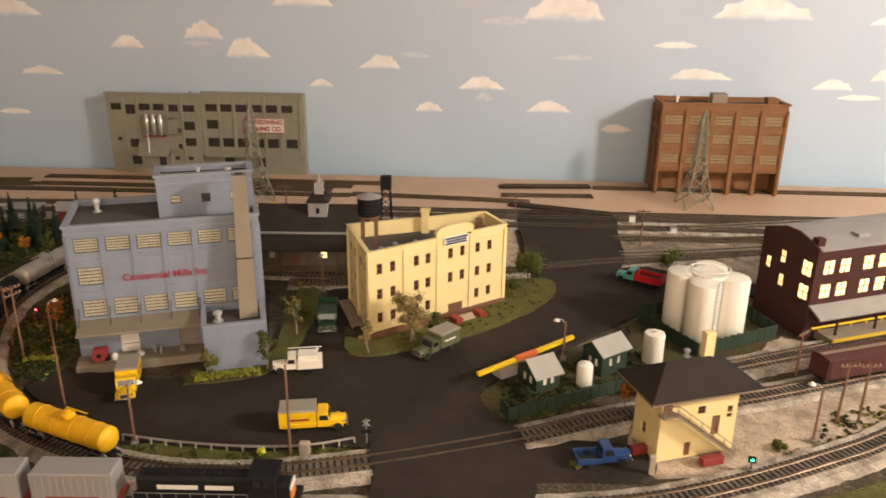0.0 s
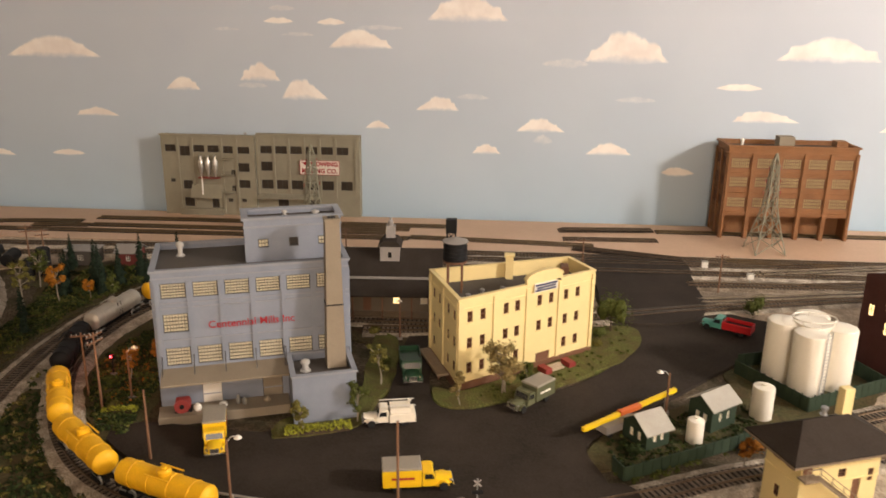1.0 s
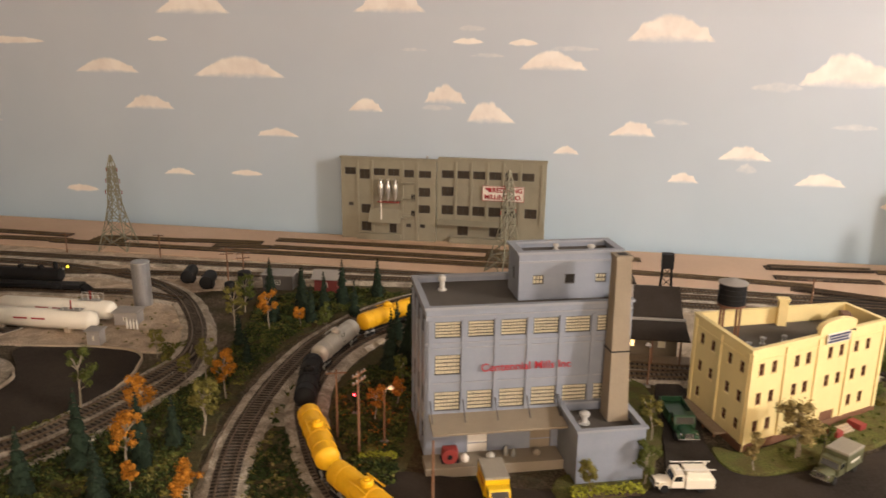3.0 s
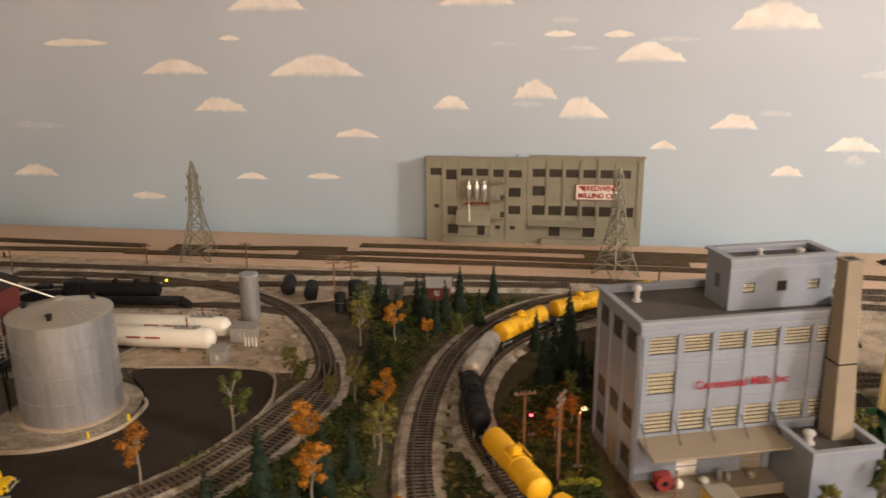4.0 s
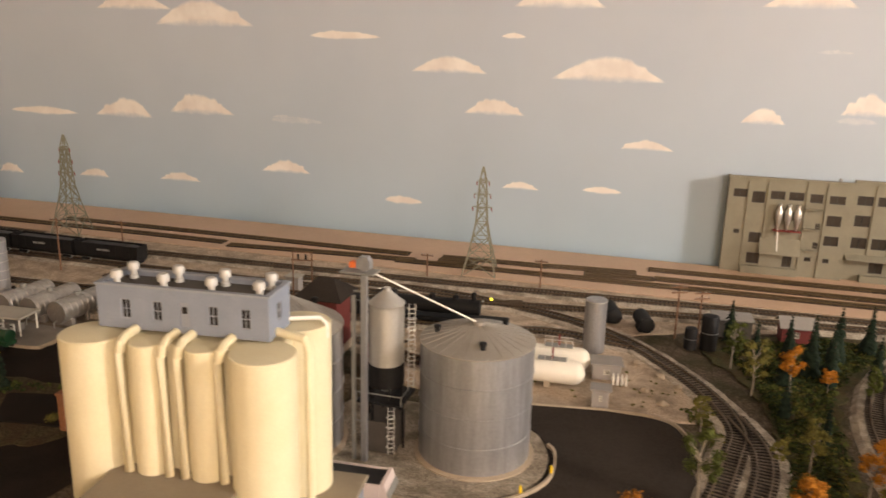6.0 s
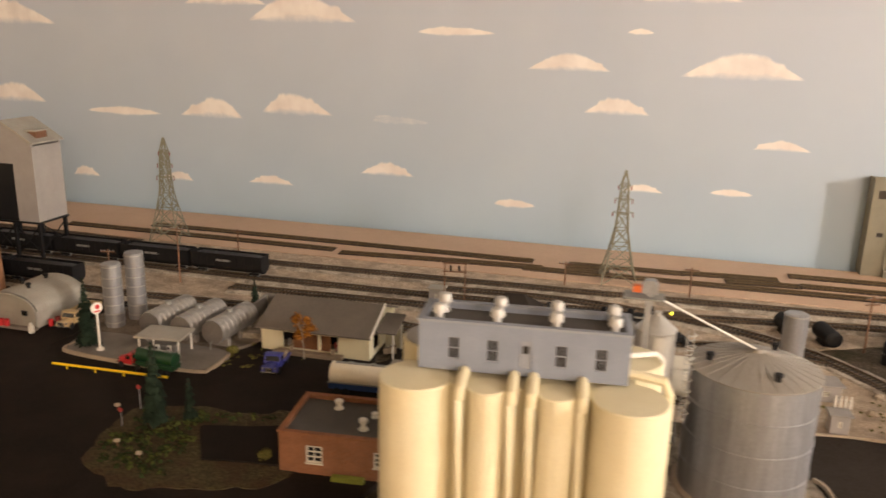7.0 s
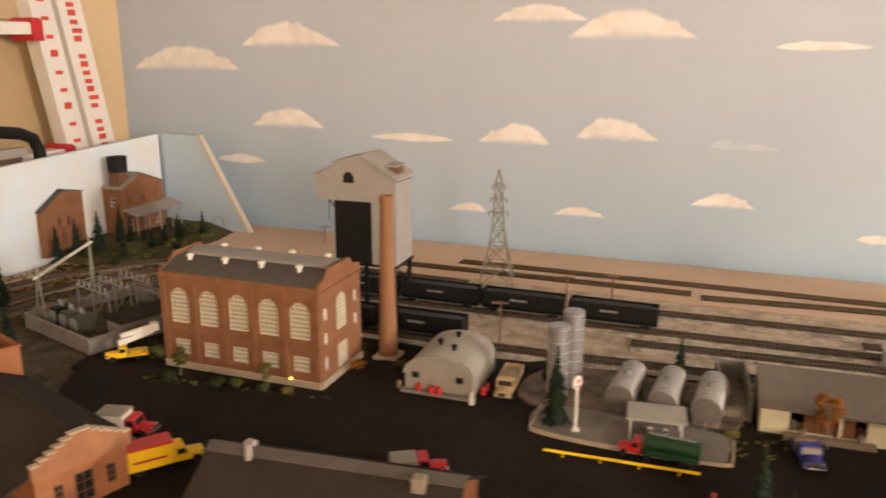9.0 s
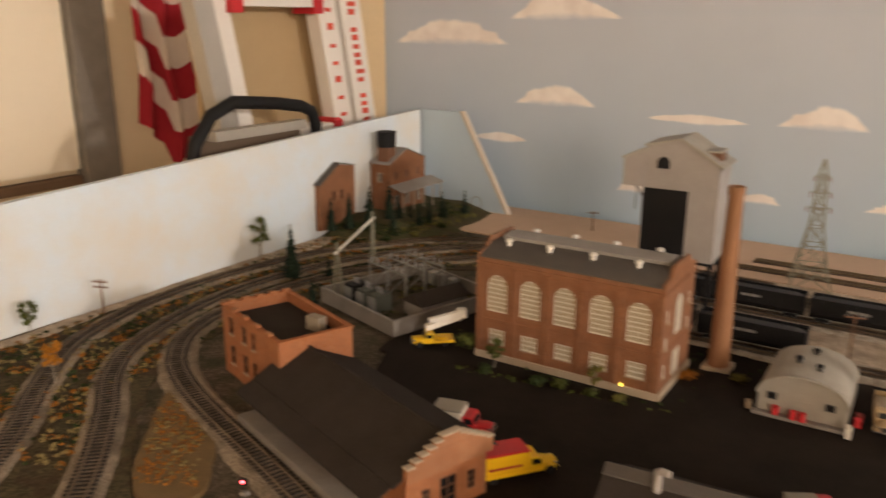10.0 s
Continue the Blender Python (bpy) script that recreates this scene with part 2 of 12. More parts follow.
GALV_ROOF = mat("weathered_bin_roof", (0.36, 0.335, 0.30), 0.55, metal=0.35, grain=0.1, dirt=(0.30, 0.26, 0.2))
CREAM_SILO = mat("cream_concrete", (0.72, 0.65, 0.45), 0.7, grain=0.05, dirt=(0.66, 0.56, 0.33), dirt_amount=0.5, bump=0.08)
WHITE_TANK = mat("white_tank_paint", (0.80, 0.76, 0.66), 0.45, grain=0.04, dirt=(0.66, 0.60, 0.48), dirt_amount=0.35)
PALE_STEEL = mat("pale_steel", (0.55, 0.54, 0.50), 0.5, metal=0.3, grain=0.12)
STEEL = mat("grey_steel", (0.30, 0.30, 0.28), 0.5, metal=0.4, grain=0.12)
LATTICE = mat("lattice_steel", (0.25, 0.24, 0.175), 0.55, metal=0.3, grain=0.12)
BLACK = mat("black_paint", (0.009, 0.009, 0.010), 0.6, grain=0.3, dirt=(0.022, 0.019, 0.017), dirt_amount=0.4, spec=0.2)
GREY_TOWER = mat("grey_corrugated", (0.34, 0.315, 0.295), 0.6, grain=0.06, dirt=(0.25, 0.23, 0.21), dirt_amount=0.5)
TANK_YELLOW = mat("yellow_tank_car_paint", (0.82, 0.45, 0.012), 0.5, grain=0.08, coarse=45, dirt=(0.52, 0.27, 0.01), dirt_amount=0.5, spec=0.3)
GLOW = lit("lit_window", (1.0, 0.72, 0.32), 2.6)
DIFFUSER = lit("lamp_diffuser", (1.0, 0.86, 0.66), 4.0)


# ---- mesh tools ----
class Shape:
    """Collects vertices and faces of one part."""

    def __init__(self):
        self.v, self.f = [], []

    def add(self, verts, faces):
        k = len(self.v)
        self.v += [tuple(p) for p in verts]
        self.f += [[i + k for i in f] for f in faces]
        return self

    def box(self, x0, x1, y0, y1, z0, z1):
        return self.add([(x, y, z) for z in (z0, z1) for y in (y0, y1) for x in (x0, x1)],
                        [(0, 2, 3, 1), (4, 5, 7, 6), (0, 1, 5, 4), (2, 6, 7, 3), (0, 4, 6, 2), (1, 3, 7, 5)])

    def slab(self, x0, x1, y0, y1, z0, z1, b=0.0006):
        """A box whose top edges are eased."""
        b = min(b, (x1 - x0) * 0.3, (y1 - y0) * 0.3, (z1 - z0) * 0.45)
        rings = [(x0, x1, y0, y1, z0), (x0, x1, y0, y1, z1 - b), (x0 + b, x1 - b, y0 + b, y1 - b, z1)]
        vs, fs = [], []
        for a, c, d, e, z in rings:
            vs += [(a, d, z), (c, d, z), (c, e, z), (a, e, z)]
        for r in (0, 4):
            fs += [(r + i, r + (i + 1) % 4, r + 4 + (i + 1) % 4, r + 4 + i) for i in range(4)]
        return self.add(vs, fs + [(8, 9, 10, 11), (3, 2, 1, 0)])

    def lathe(self, profile, seg=20, x=0.0, y=0.0, a0=0.0, a1=360.0):
        """Profile of (radius, z) turned about an upright axis."""
        full = abs(a1 - a0) > 359.9
        n = seg if full else seg + 1
        vs, fs = [], []
        for r, z in profile:
            for i in range(n):
                a = radians(a0 + (a1 - a0) * i / seg)
                vs.append((x + r * math.cos(a), y + r * math.sin(a), z))
        for j in range(len(profile) - 1):
            for i in range(seg):
                k = (i + 1) % n
                fs.append((j * n + i, j * n + k, (j + 1) * n + k, (j + 1) * n + i))
        if full:
            if profile[0][0] > 1e-6:
                fs.append(tuple(range(n - 1, -1, -1)))
            if profile[-1][0] > 1e-6:
                fs.append(tuple((len(profile) - 1) * n + i for i in range(n)))
        return self.add(vs, fs)

    def cyl(self, x, y, z0, z1, r, seg=16, r2=None):
        return self.lathe([(r, z0), (r if r2 is None else r2, z1)], seg, x, y)

    def prism(self, pts, z0, z1):
        n = len(pts)
        return self.add([(x, y, z0) for x, y in pts] + [(x, y, z1) for x, y in pts],
                        [tuple(range(n - 1, -1, -1)), tuple(range(n, 2 * n))] + [(i, (i + 1) % n, n + (i + 1) % n, n + i) for i in range(n)])

    def extrude_y(self, pts, y0, y1):
        """A profile in x, z drawn out along y."""
        n = len(pts)
        return self.add([(x, y0, z) for x, z in pts] + [(x, y1, z) for x, z in pts],
                        [tuple(range(n)), tuple(range(2 * n - 1, n - 1, -1))] + [(i, n + i, n + (i + 1) % n, (i + 1) % n) for i in range(n)])

    def extrude_x(self, pts, x0, x1):
        """A profile in y, z drawn out along x."""
        n = len(pts)
        return self.add([(x0, y, z) for y, z in pts] + [(x1, y, z) for y, z in pts],
                        [tuple(range(n - 1, -1, -1)), tuple(range(n, 2 * n))] + [(i, (i + 1) % n, n + (i + 1) % n, n + i) for i in range(n)])

    def bar(self, p, q, w, h=None, seg=4):
        """A straight bar from p to q, w thick."""
        p, q = Vector(p), Vector(q)
        d = (q - p).normalized()
        side = d.cross(Vector((0, 0, 1)))
        side = Vector((1, 0, 0)) if side.length < 1e-4 else side.normalized()
        up = side.cross(d)
        h = w if h is None else h
        ring = []
        for i in range(seg):
            a = 2 * math.pi * (i + 0.5) / seg
            k = 1 / math.cos(math.pi / seg)
            ring.append(side * (math.cos(a) * w / 2 * k) + up * (math.sin(a) * h / 2 * k))
        vs = [p + r for r in ring] + [q + r for r in ring]
        return self.add(vs, [(i, seg + i, seg + (i + 1) % seg, (i + 1) % seg) for i in range(seg)] + [tuple(range(seg)), tuple(range(2 * seg - 1, seg - 1, -1))])

    def tube(self, pts, r, seg=8):
        pts = [Vector(p) for p in pts]
        rings = []
        ref = Vector((0, 0, 1))
        for i, p in enumerate(pts):
            d = (pts[min(i + 1, len(pts) - 1)] - pts[max(i - 1, 0)]).normalized()
            s = d.cross(ref)
            s = d.cross(Vector((1, 0, 0))) if s.length < 1e-3 else s
            s.normalize()
            u = s.cross(d)
            rings.append([p + s * (r * math.cos(2 * math.pi * k / seg)) + u * (r * math.sin(2 * math.pi * k / seg)) for k in range(seg)])
        vs = [p for ring in rings for p in ring]
        fs = []
        for i in range(len(pts) - 1):
            fs += [(i * seg + k, (i + 1) * seg + k, (i + 1) * seg + (k + 1) % seg, i * seg + (k + 1) % seg) for k in range(seg)]
        n = len(pts) - 1
        return self.add(vs, fs + [tuple(range(seg)), tuple(n * seg + k for k in range(seg - 1, -1, -1))])

    def capsule(self, p, q, r, seg=14, dome=0.45):
        """A lying tank from p to q with dished ends."""
        p, q = Vector(p), Vector(q)
        d = (q - p).normalized()
        steps = [(0.0, -dome), (0.5, -dome * 0.82), (0.85, -dome * 0.45), (1.0, 0.0)]
        line = [(k, p + d * (o * r)) for k, o in steps] + [(k, q - d * (o * r)) for k, o in reversed(steps)]
        side = d.cross(Vector((0, 0, 1))).normalized()
        up = side.cross(d)
        vs, fs = [], []
        for k, c in line:
            k = max(k, 0.02)
            vs += [c + side * (r * k * math.cos(2 * math.pi * i / seg)) + up * (r * k * math.sin(2 * math.pi * i / seg)) for i in range(seg)]
        for j in range(len(line) - 1):
            fs += [(j * seg + i, (j + 1) * seg + i, (j + 1) * seg + (i + 1) % seg, j * seg + (i + 1) % seg) for i in range(seg)]
        return self.add(vs, fs + [tuple(range(seg)), tuple((len(line) - 1) * seg + i for i in range(seg - 1, -1, -1))])

    def ball(self, c, r, seg=8, rings=5, squash=1.0):
        prof = [(max(1e-7, r * math.sin(math.pi * j / rings)), c[2] - r * squash * math.cos(math.pi * j / rings)) for j in range(rings + 1)]
        return self.lathe(prof, seg, c[0], c[1])

    def moved(self, m):
        self.v = [tuple(m @ Vector(p)) for p in self.v]
        return self

    def join(self, other, m=None):
        return self.add([m @ Vector(p) for p in other.v] if m else other.v, other.f)

    def mesh(self, name, material, smooth=None):
        me = bpy.data.meshes.new(name)
        me.from_pydata(self.v, [], self.f)
        me.materials.append(material)
        if smooth:
            me.polygons.foreach_set("use_smooth", [True] * len(me.polygons))
            me.set_sharp_from_angle(angle=radians(smooth))
        me.update()
        return me


def part(name, shape, material, parent=None, label="", m=None, smooth=35):
    """One mesh object, a part under its thing where parent is given."""
    ob = new(name, shape if isinstance(shape, bpy.types.Mesh) else shape.mesh(name, material, smooth))
    if parent:
        ob.parent = parent
    if m is not None:
        ob.matrix_basis = m
    if label:
        tagged(ob, label)
    return ob


def thing(name, m, label, category, group="", kind=""):
    ob = new(name)
    ob.empty_display_size = 0.02
    ob.matrix_basis = m
    return tagged(ob, label, category, group, kind)


def structure(name, shape, material, label, category, smooth=None):
    return tagged(part(name, shape, material, smooth=smooth), label, category, kind="structure")


def spline(pts, step=0.01, closed=False):
    """A smooth line through the points (x, y), in even steps."""
    pts = [Vector((p[0], p[1], p[2] if len(p) > 2 else 0.0)) for p in pts]
    n = len(pts)
    fine = []
    for i in range(n if closed else n - 1):
        get = (lambda k: pts[k % n]) if closed else (lambda k: pts[max(0, min(n - 1, k))])
        a, b, c, d = get(i - 1), get(i), get(i + 1), get(i + 2)
        for k in range(16):
            t = k / 16
            fine.append(0.5 * (2 * b + (c - a) * t + (2 * a - 5 * b + 4 * c - d) * t * t + (3 * b - a - 3 * c + d) * t ** 3))
    fine.append(pts[0] if closed else pts[-1])
    out, carry = [fine[0]], 0.0
    for a, b in zip(fine, fine[1:]):
        gap = (b - a).length
        while carry + gap >= step:
            k = (step - carry) / gap
            a = a + (b - a) * k
            out.append(a.copy())
            gap, carry = (b - a).length, 0.0
        carry += gap
    return out


def headings(line):
    dirs = []
    for i in range(len(line)):
        d = line[min(i + 1, len(line) - 1)] - line[max(i - 1, 0)]
        dirs.append(d.normalized())
    return dirs


def sweep(shape, line, profile):
    """Draw a profile of (side, height) along a flat line; side is to the right of the way."""
    dirs = headings(line)
    n = len(profile)
    vs, fs = [], []
    for p, d in zip(line, dirs):
        right = Vector((d.y, -d.x, 0)).normalized()
        vs += [p + right * s + Vector((0, 0, h)) for s, h in profile]
    for i in range(len(line) - 1):
        fs += [(i * n + k, i * n + (k + 1) % n, (i + 1) * n + (k + 1) % n, (i + 1) * n + k) for k in range(n)]
    e = (len(line) - 1) * n
    return shape.add(vs, fs + [tuple(range(n - 1, -1, -1)), tuple(e + k for k in range(n))])


def rough_patch(pts, z0, z1, rng, rag=0.004, step=0.012):
    """A flat patch of ground with an uneven outline, its rim eased down."""
    line = spline(pts, step, closed=True)[:-1]
    cx, cy = sum(p.x for p in line) / len(line), sum(p.y for p in line) / len(line)
    outer, inner = [], []
    for p in line:
        o = Vector((noise.noise(Vector((p.x * 40, p.y * 40, z1 * 900))), noise.noise(Vector((p.x * 40 + 9, p.y * 40, z1 * 900))), 0)) * rag
        outer.append((p.x + o.x, p.y + o.y))
        k = Vector((cx - p.x, cy - p.y, 0)).normalized() * 0.002
        inner.append((p.x + o.x + k.x, p.y + o.y + k.y))
    n = len(line)
    s = Shape()
    s.add([(x, y, z0) for x, y in outer] + [(x, y, z1) for x, y in inner], [(i, (i + 1) % n, n + (i + 1) % n, n + i) for i in range(n)] + [tuple(range(n, 2 * n))])
    return s


# ---- walls with real openings ----
def wall_shape(length, height, openings, thick=0.003, z0=0.0, inset=0.0):
    """A wall along x, its outer face at y = 0 and its body behind; openings are (x, z, width, height, arched)."""
    s = Shape()
    ops = [(o[0], o[1], o[0] + o[2], o[1] + o[3], len(o) > 4 and o[4]) for o in openings]
    xs = sorted({inset, length - inset, *(v for o in ops for v in (o[0], o[2]))})
    zs = sorted({z0, height, *(v for o in ops for v in (o[1], o[3]))})

    def hole(i, j):
        if not (0 <= i < len(xs) - 1 and 0 <= j < len(zs) - 1):
            return True
        x, z = (xs[i] + xs[i + 1]) / 2, (zs[j] + zs[j + 1]) / 2
        return any(o[0] < x < o[2] and o[1] < z < o[3] for o in ops)

    for i in range(len(xs) - 1):
        for j in range(len(zs) - 1):
            if hole(i, j):
                continue
            x0, x1, a, b = xs[i], xs[i + 1], zs[j], zs[j + 1]
            s.add([(x0, 0, a), (x1, 0, a), (x1, 0, b), (x0, 0, b)], [(0, 1, 2, 3)])
            s.add([(x0, thick, a), (x1, thick, a), (x1, thick, b), (x0, thick, b)], [(3, 2, 1, 0)])
            if hole(i - 1, j):
                s.add([(x0, 0, a), (x0, 0, b), (x0, thick, b), (x0, thick, a)], [(0, 1, 2, 3)])
            if hole(i + 1, j):
                s.add([(x1, 0, a), (x1, thick, a), (x1, thick, b), (x1, 0, b)], [(0, 1, 2, 3)])
            if hole(i, j - 1):
                s.add([(x0, 0, a), (x0, thick, a), (x1, thick, a), (x1, 0, a)], [(0, 1, 2, 3)])
            if hole(i, j + 1):
                s.add([(x0, 0, b), (x1, 0, b), (x1, thick, b), (x0, thick, b)], [(0, 1, 2, 3)])
    for x0, za, x1, zb, arched in ops:
        if arched:
            r, c = (x1 - x0) / 2, (x0 + x1) / 2
            rise = min(r, (zb - za) * 0.5)
            arc = [(c - r * math.cos(math.pi * k / 10), zb - rise + rise * math.sin(math.pi * k / 10)) for k in range(11)]
            for half, corner in ((arc[:6], (x0, zb)), (arc[5:], (x1, zb))):
                vs = [(corner[0], 0, corner[1])] + [(x, 0, z) for x, z in half]
                s.add(vs, [(0, k + 1, k + 2)[::-1] if True else () for k in range(len(half) - 1)])
            s.add([(x, 0, z) for x, z in arc] + [(x, thick, z) for x, z in arc], [(k, k + 1, 12 + k, 11 + k) for k in range(10)])
    return s


def window_mesh(w, h, cols, rows, material, arched=False, bar=0.0008, deep=0.0009, upright=None):
    """Frame and glazing bars as one lattice, its corner at the opening's lower left."""
    f = bar * 1.4
    u = upright or bar
    cw, ch = (w - 2 * f - u * (cols - 1)) / cols, (h - 2 * f - bar * (rows - 1)) / rows
    s = wall_shape(w, h, [(f + (cw + u) * i, f + (ch + bar) * j, cw, ch) for i in range(cols) for j in range(rows)], deep)
    me = s.mesh("window", material)
    bm = bmesh.new()
    bm.from_mesh(me)
    bmesh.ops.remove_doubles(bm, verts=bm.verts, dist=1e-6)
    bm.to_mesh(me)
    bm.free()
    return me


def pane_mesh(w, h, material):
    return Shape().box(0.0004, w - 0.0004, 0, 0.0006, 0.0004, h - 0.0004).mesh("pane", material)


SHARED = {}


def windows(parent, m, openings, cols, rows, frame_mat, pane_mat, thick=0.003, sill=None, bar=0.0008, upright=None):
    """A window with its own pane (and sill) in each opening of a wall that stands at pose m."""
    for o in openings:
        x, z, w, h = o[:4]
        key = (round(w, 5), round(h, 5), cols, rows, frame_mat.name, pane_mat.name)
        if key not in SHARED:
            SHARED[key] = (window_mesh(w, h, cols, rows, frame_mat, bar=bar, upright=upright), pane_mesh(w, h, pane_mat))
        wm, pm = SHARED[key]
        win = part("window", wm, None, parent, m=m @ pose(x, 0.0008, z))
        part("pane", pm, None, win, m=pose(0, 0.0012, 0))
        if sill:
            k = (round(w, 5), sill.name)
            if k not in SHARED:
                SHARED[k] = Shape().slab(-0.001, w + 0.001, -0.0012, 0.001, -0.0014, 0.0, 0.0003).mesh("sill", sill)
            part("sill", SHARED[k], None, win, m=pose(0, -0.0006, 0))


def wall_poses(pts):
    """Pose and length of each side of a footprint (anticlockwise from above)."""
    out = []
    for a, b in zip(pts, pts[1:] + pts[:1]):
        d = Vector((b[0] - a[0], b[1] - a[1]))
        out.append((pose(a[0], a[1], 0, 0, 0, math.degrees(math.atan2(d.y, d.x))), d.length))
    return out


def walls(th, pts, height, openings, material, glaze=None, thick=0.003, names="wall"):
    """The walls of a building round its footprint; openings[i] belong to side i; glaze = dict for windows()."""
    for i, (m, length) in enumerate(wall_poses(pts)):
        ops = openings[i] if i < len(openings) else []
        part(names, wall_shape(length, height, ops, thick, 0.0, thick if i % 2 else 0.0), material, th, m=m)
        if glaze and ops:
            windows(th, m, ops, thick=thick, **glaze)


def rect(w, d):
    return [(0, 0), (w, 0), (w, d), (0, d)]


def grid_ops(xs, zs, w, h, arched=False):
    return [(x, z, w, h, arched) for z in zs for x in xs]


def parapet(shape, pts, z0, z1, width, over=0.0):
    """A coping that runs round a footprint, mitred at its corners."""
    n = len(pts)
    ring = []
    for k in (-over, width):
        loop = []
        for i in range(n):
            a, b, c = Vector(pts[i - 1]), Vector(pts[i]), Vector(pts[(i + 1) % n])
            d0, d1 = (b - a).normalized(), (c - b).normalized()
            n0, n1 = Vector((-d0.y, d0.x)), Vector((-d1.y, d1.x))
            mid = (n0 + n1) / (1 + n0.dot(n1))
            loop.append(b + mid * k)
        ring.append(loop)
    vs = [(p.x, p.y, z) for z in (z0, z1) for loop in ring for p in loop]
    fs = []
    for i in range(n):
        j = (i + 1) % n
        fs += [(i, j, 2 * n + j, 2 * n + i), (n + j, n + i, 3 * n + i, 3 * n + j), (2 * n + i, 2 * n + j, 3 * n + j, 3 * n + i), (j, i, n + i, n + j)]
    return shape.add(vs, fs)


def inset_poly(pts, k):
    n, out = len(pts), []
    for i in range(n):
        a, b, c = Vector(pts[i - 1]), Vector(pts[i]), Vector(pts[(i + 1) % n])
        d0, d1 = (b - a).normalized(), (c - b).normalized()
        n0, n1 = Vector((-d0.y, d0.x)), Vector((-d1.y, d1.x))
        q = b + (n0 + n1) / (1 + n0.dot(n1)) * k
        out.append((q.x, q.y))
    return out


def lettering(text, size, material, parent, m, label="", bold=0.0):
    """Painted letters in the built-in font, turned into a mesh."""
    cu = bpy.data.curves.new("lettering", "FONT")
    cu.body, cu.size, cu.align_x, cu.align_y, cu.extrude, cu.offset = text, size, "CENTER", "CENTER", 0.0002, bold
    tmp = bpy.data.objects.new("lettering", cu)
    scene.collection.objects.link(tmp)
    bpy.context.view_layer.update()
    me = bpy.data.meshes.new_from_object(tmp.evaluated_get(bpy.context.evaluated_depsgraph_get()))
    bpy.data.objects.remove(tmp)
    bpy.data.curves.remove(cu)
    me.materials.clear()
    me.materials.append(material)
    ob = new("lettering", me)
    ob.parent = parent
    ob.matrix_basis = m
    if label:
        tagged(ob, label)
    return ob


# ---- room ----
X_WEST, X_EAST, Y_BACK = -4.15, 2.6, -2.2
EDGE_X = -3.555
structure("floor", Shape().box(X_WEST - 0.1, X_EAST + 0.1, Y_BACK - 0.1, WALL_Y + 0.1, FLOOR_Z - 0.05, FLOOR_Z), CARPET, "brown carpeted room floor under the layout", "floor")
structure("ceiling", Shape().box(X_WEST - 0.1, X_EAST + 0.1, Y_BACK - 0.1, WALL_Y + 0.1, CEILING_Z, CEILING_Z + 0.05), CEILING, "unseen grey room ceiling, darkened to bounce less light", "ceiling")
wall_north = structure("wall_north", Shape().box(EDGE_X, X_EAST, WALL_Y, WALL_Y + 0.08, FLOOR_Z, CEILING_Z), SKY, "hazy blue painted backdrop wall with cream clouds", "wall")
structure("wall_north_corner", Shape().box(X_WEST, EDGE_X, WALL_Y, WALL_Y + 0.08, FLOOR_Z, CEILING_Z), CREAM_WALL, "cream painted wall beside the sky backdrop", "wall")
structure("wall_west", Shape().box(X_WEST - 0.08, X_WEST, Y_BACK, WALL_Y + 0.08, FLOOR_Z, CEILING_Z), CREAM_WALL, "cream painted side wall of the room", "wall")
structure("wall_east", Shape().box(X_EAST, X_EAST + 0.08, Y_BACK, WALL_Y + 0.08, FLOOR_Z, CEILING_Z), SKY, "blue painted side wall of the room", "wall")
structure("wall_south", Shape().box(X_WEST - 0.08, X_EAST + 0.08, Y_BACK - 0.08, Y_BACK, FLOOR_Z, CEILING_Z), CREAM_WALL, "cream painted wall behind the layout's aisle", "wall")

# fixtures for the added lamps, all out of view
for lx, ly, power, size, globe, colour in LAMPS:
    lamp = thing("unseen_light", pose(lx, ly, CEILING_Z), "unseen round white ceiling light, added to light the room", "ceiling light", "ceiling lights")
    if globe:
        drop = HANG[size]
        part("rim", Shape().lathe([(0.06, 0), (0.06, -0.02), (0.012, -0.04), (0.012, 0.01 - drop), (0.03, 0.005 - drop), (0.002, 0.004 - drop)], 24), CEILING, lamp)
        opal = part("diffuser", Shape().ball((0, 0, -drop - size / 2), size / 2 + 0.004, 24, 16), DIFFUSER, lamp)
        opal.visible_shadow = False
        continue
    part("rim", Shape().lathe([(size / 2 + 0.02, 0), (size / 2 + 0.025, -0.03), (size / 2 + 0.012, -0.05), (size / 2 + 0.004, -0.05), (size / 2 + 0.004, -0.004)], 32), CEILING, lamp)
    part("diffuser", Shape().lathe([(size / 2, -0.01), (size / 2, -0.045), (size / 4, -0.058), (0.001, -0.062)], 32), DIFFUSER, lamp)


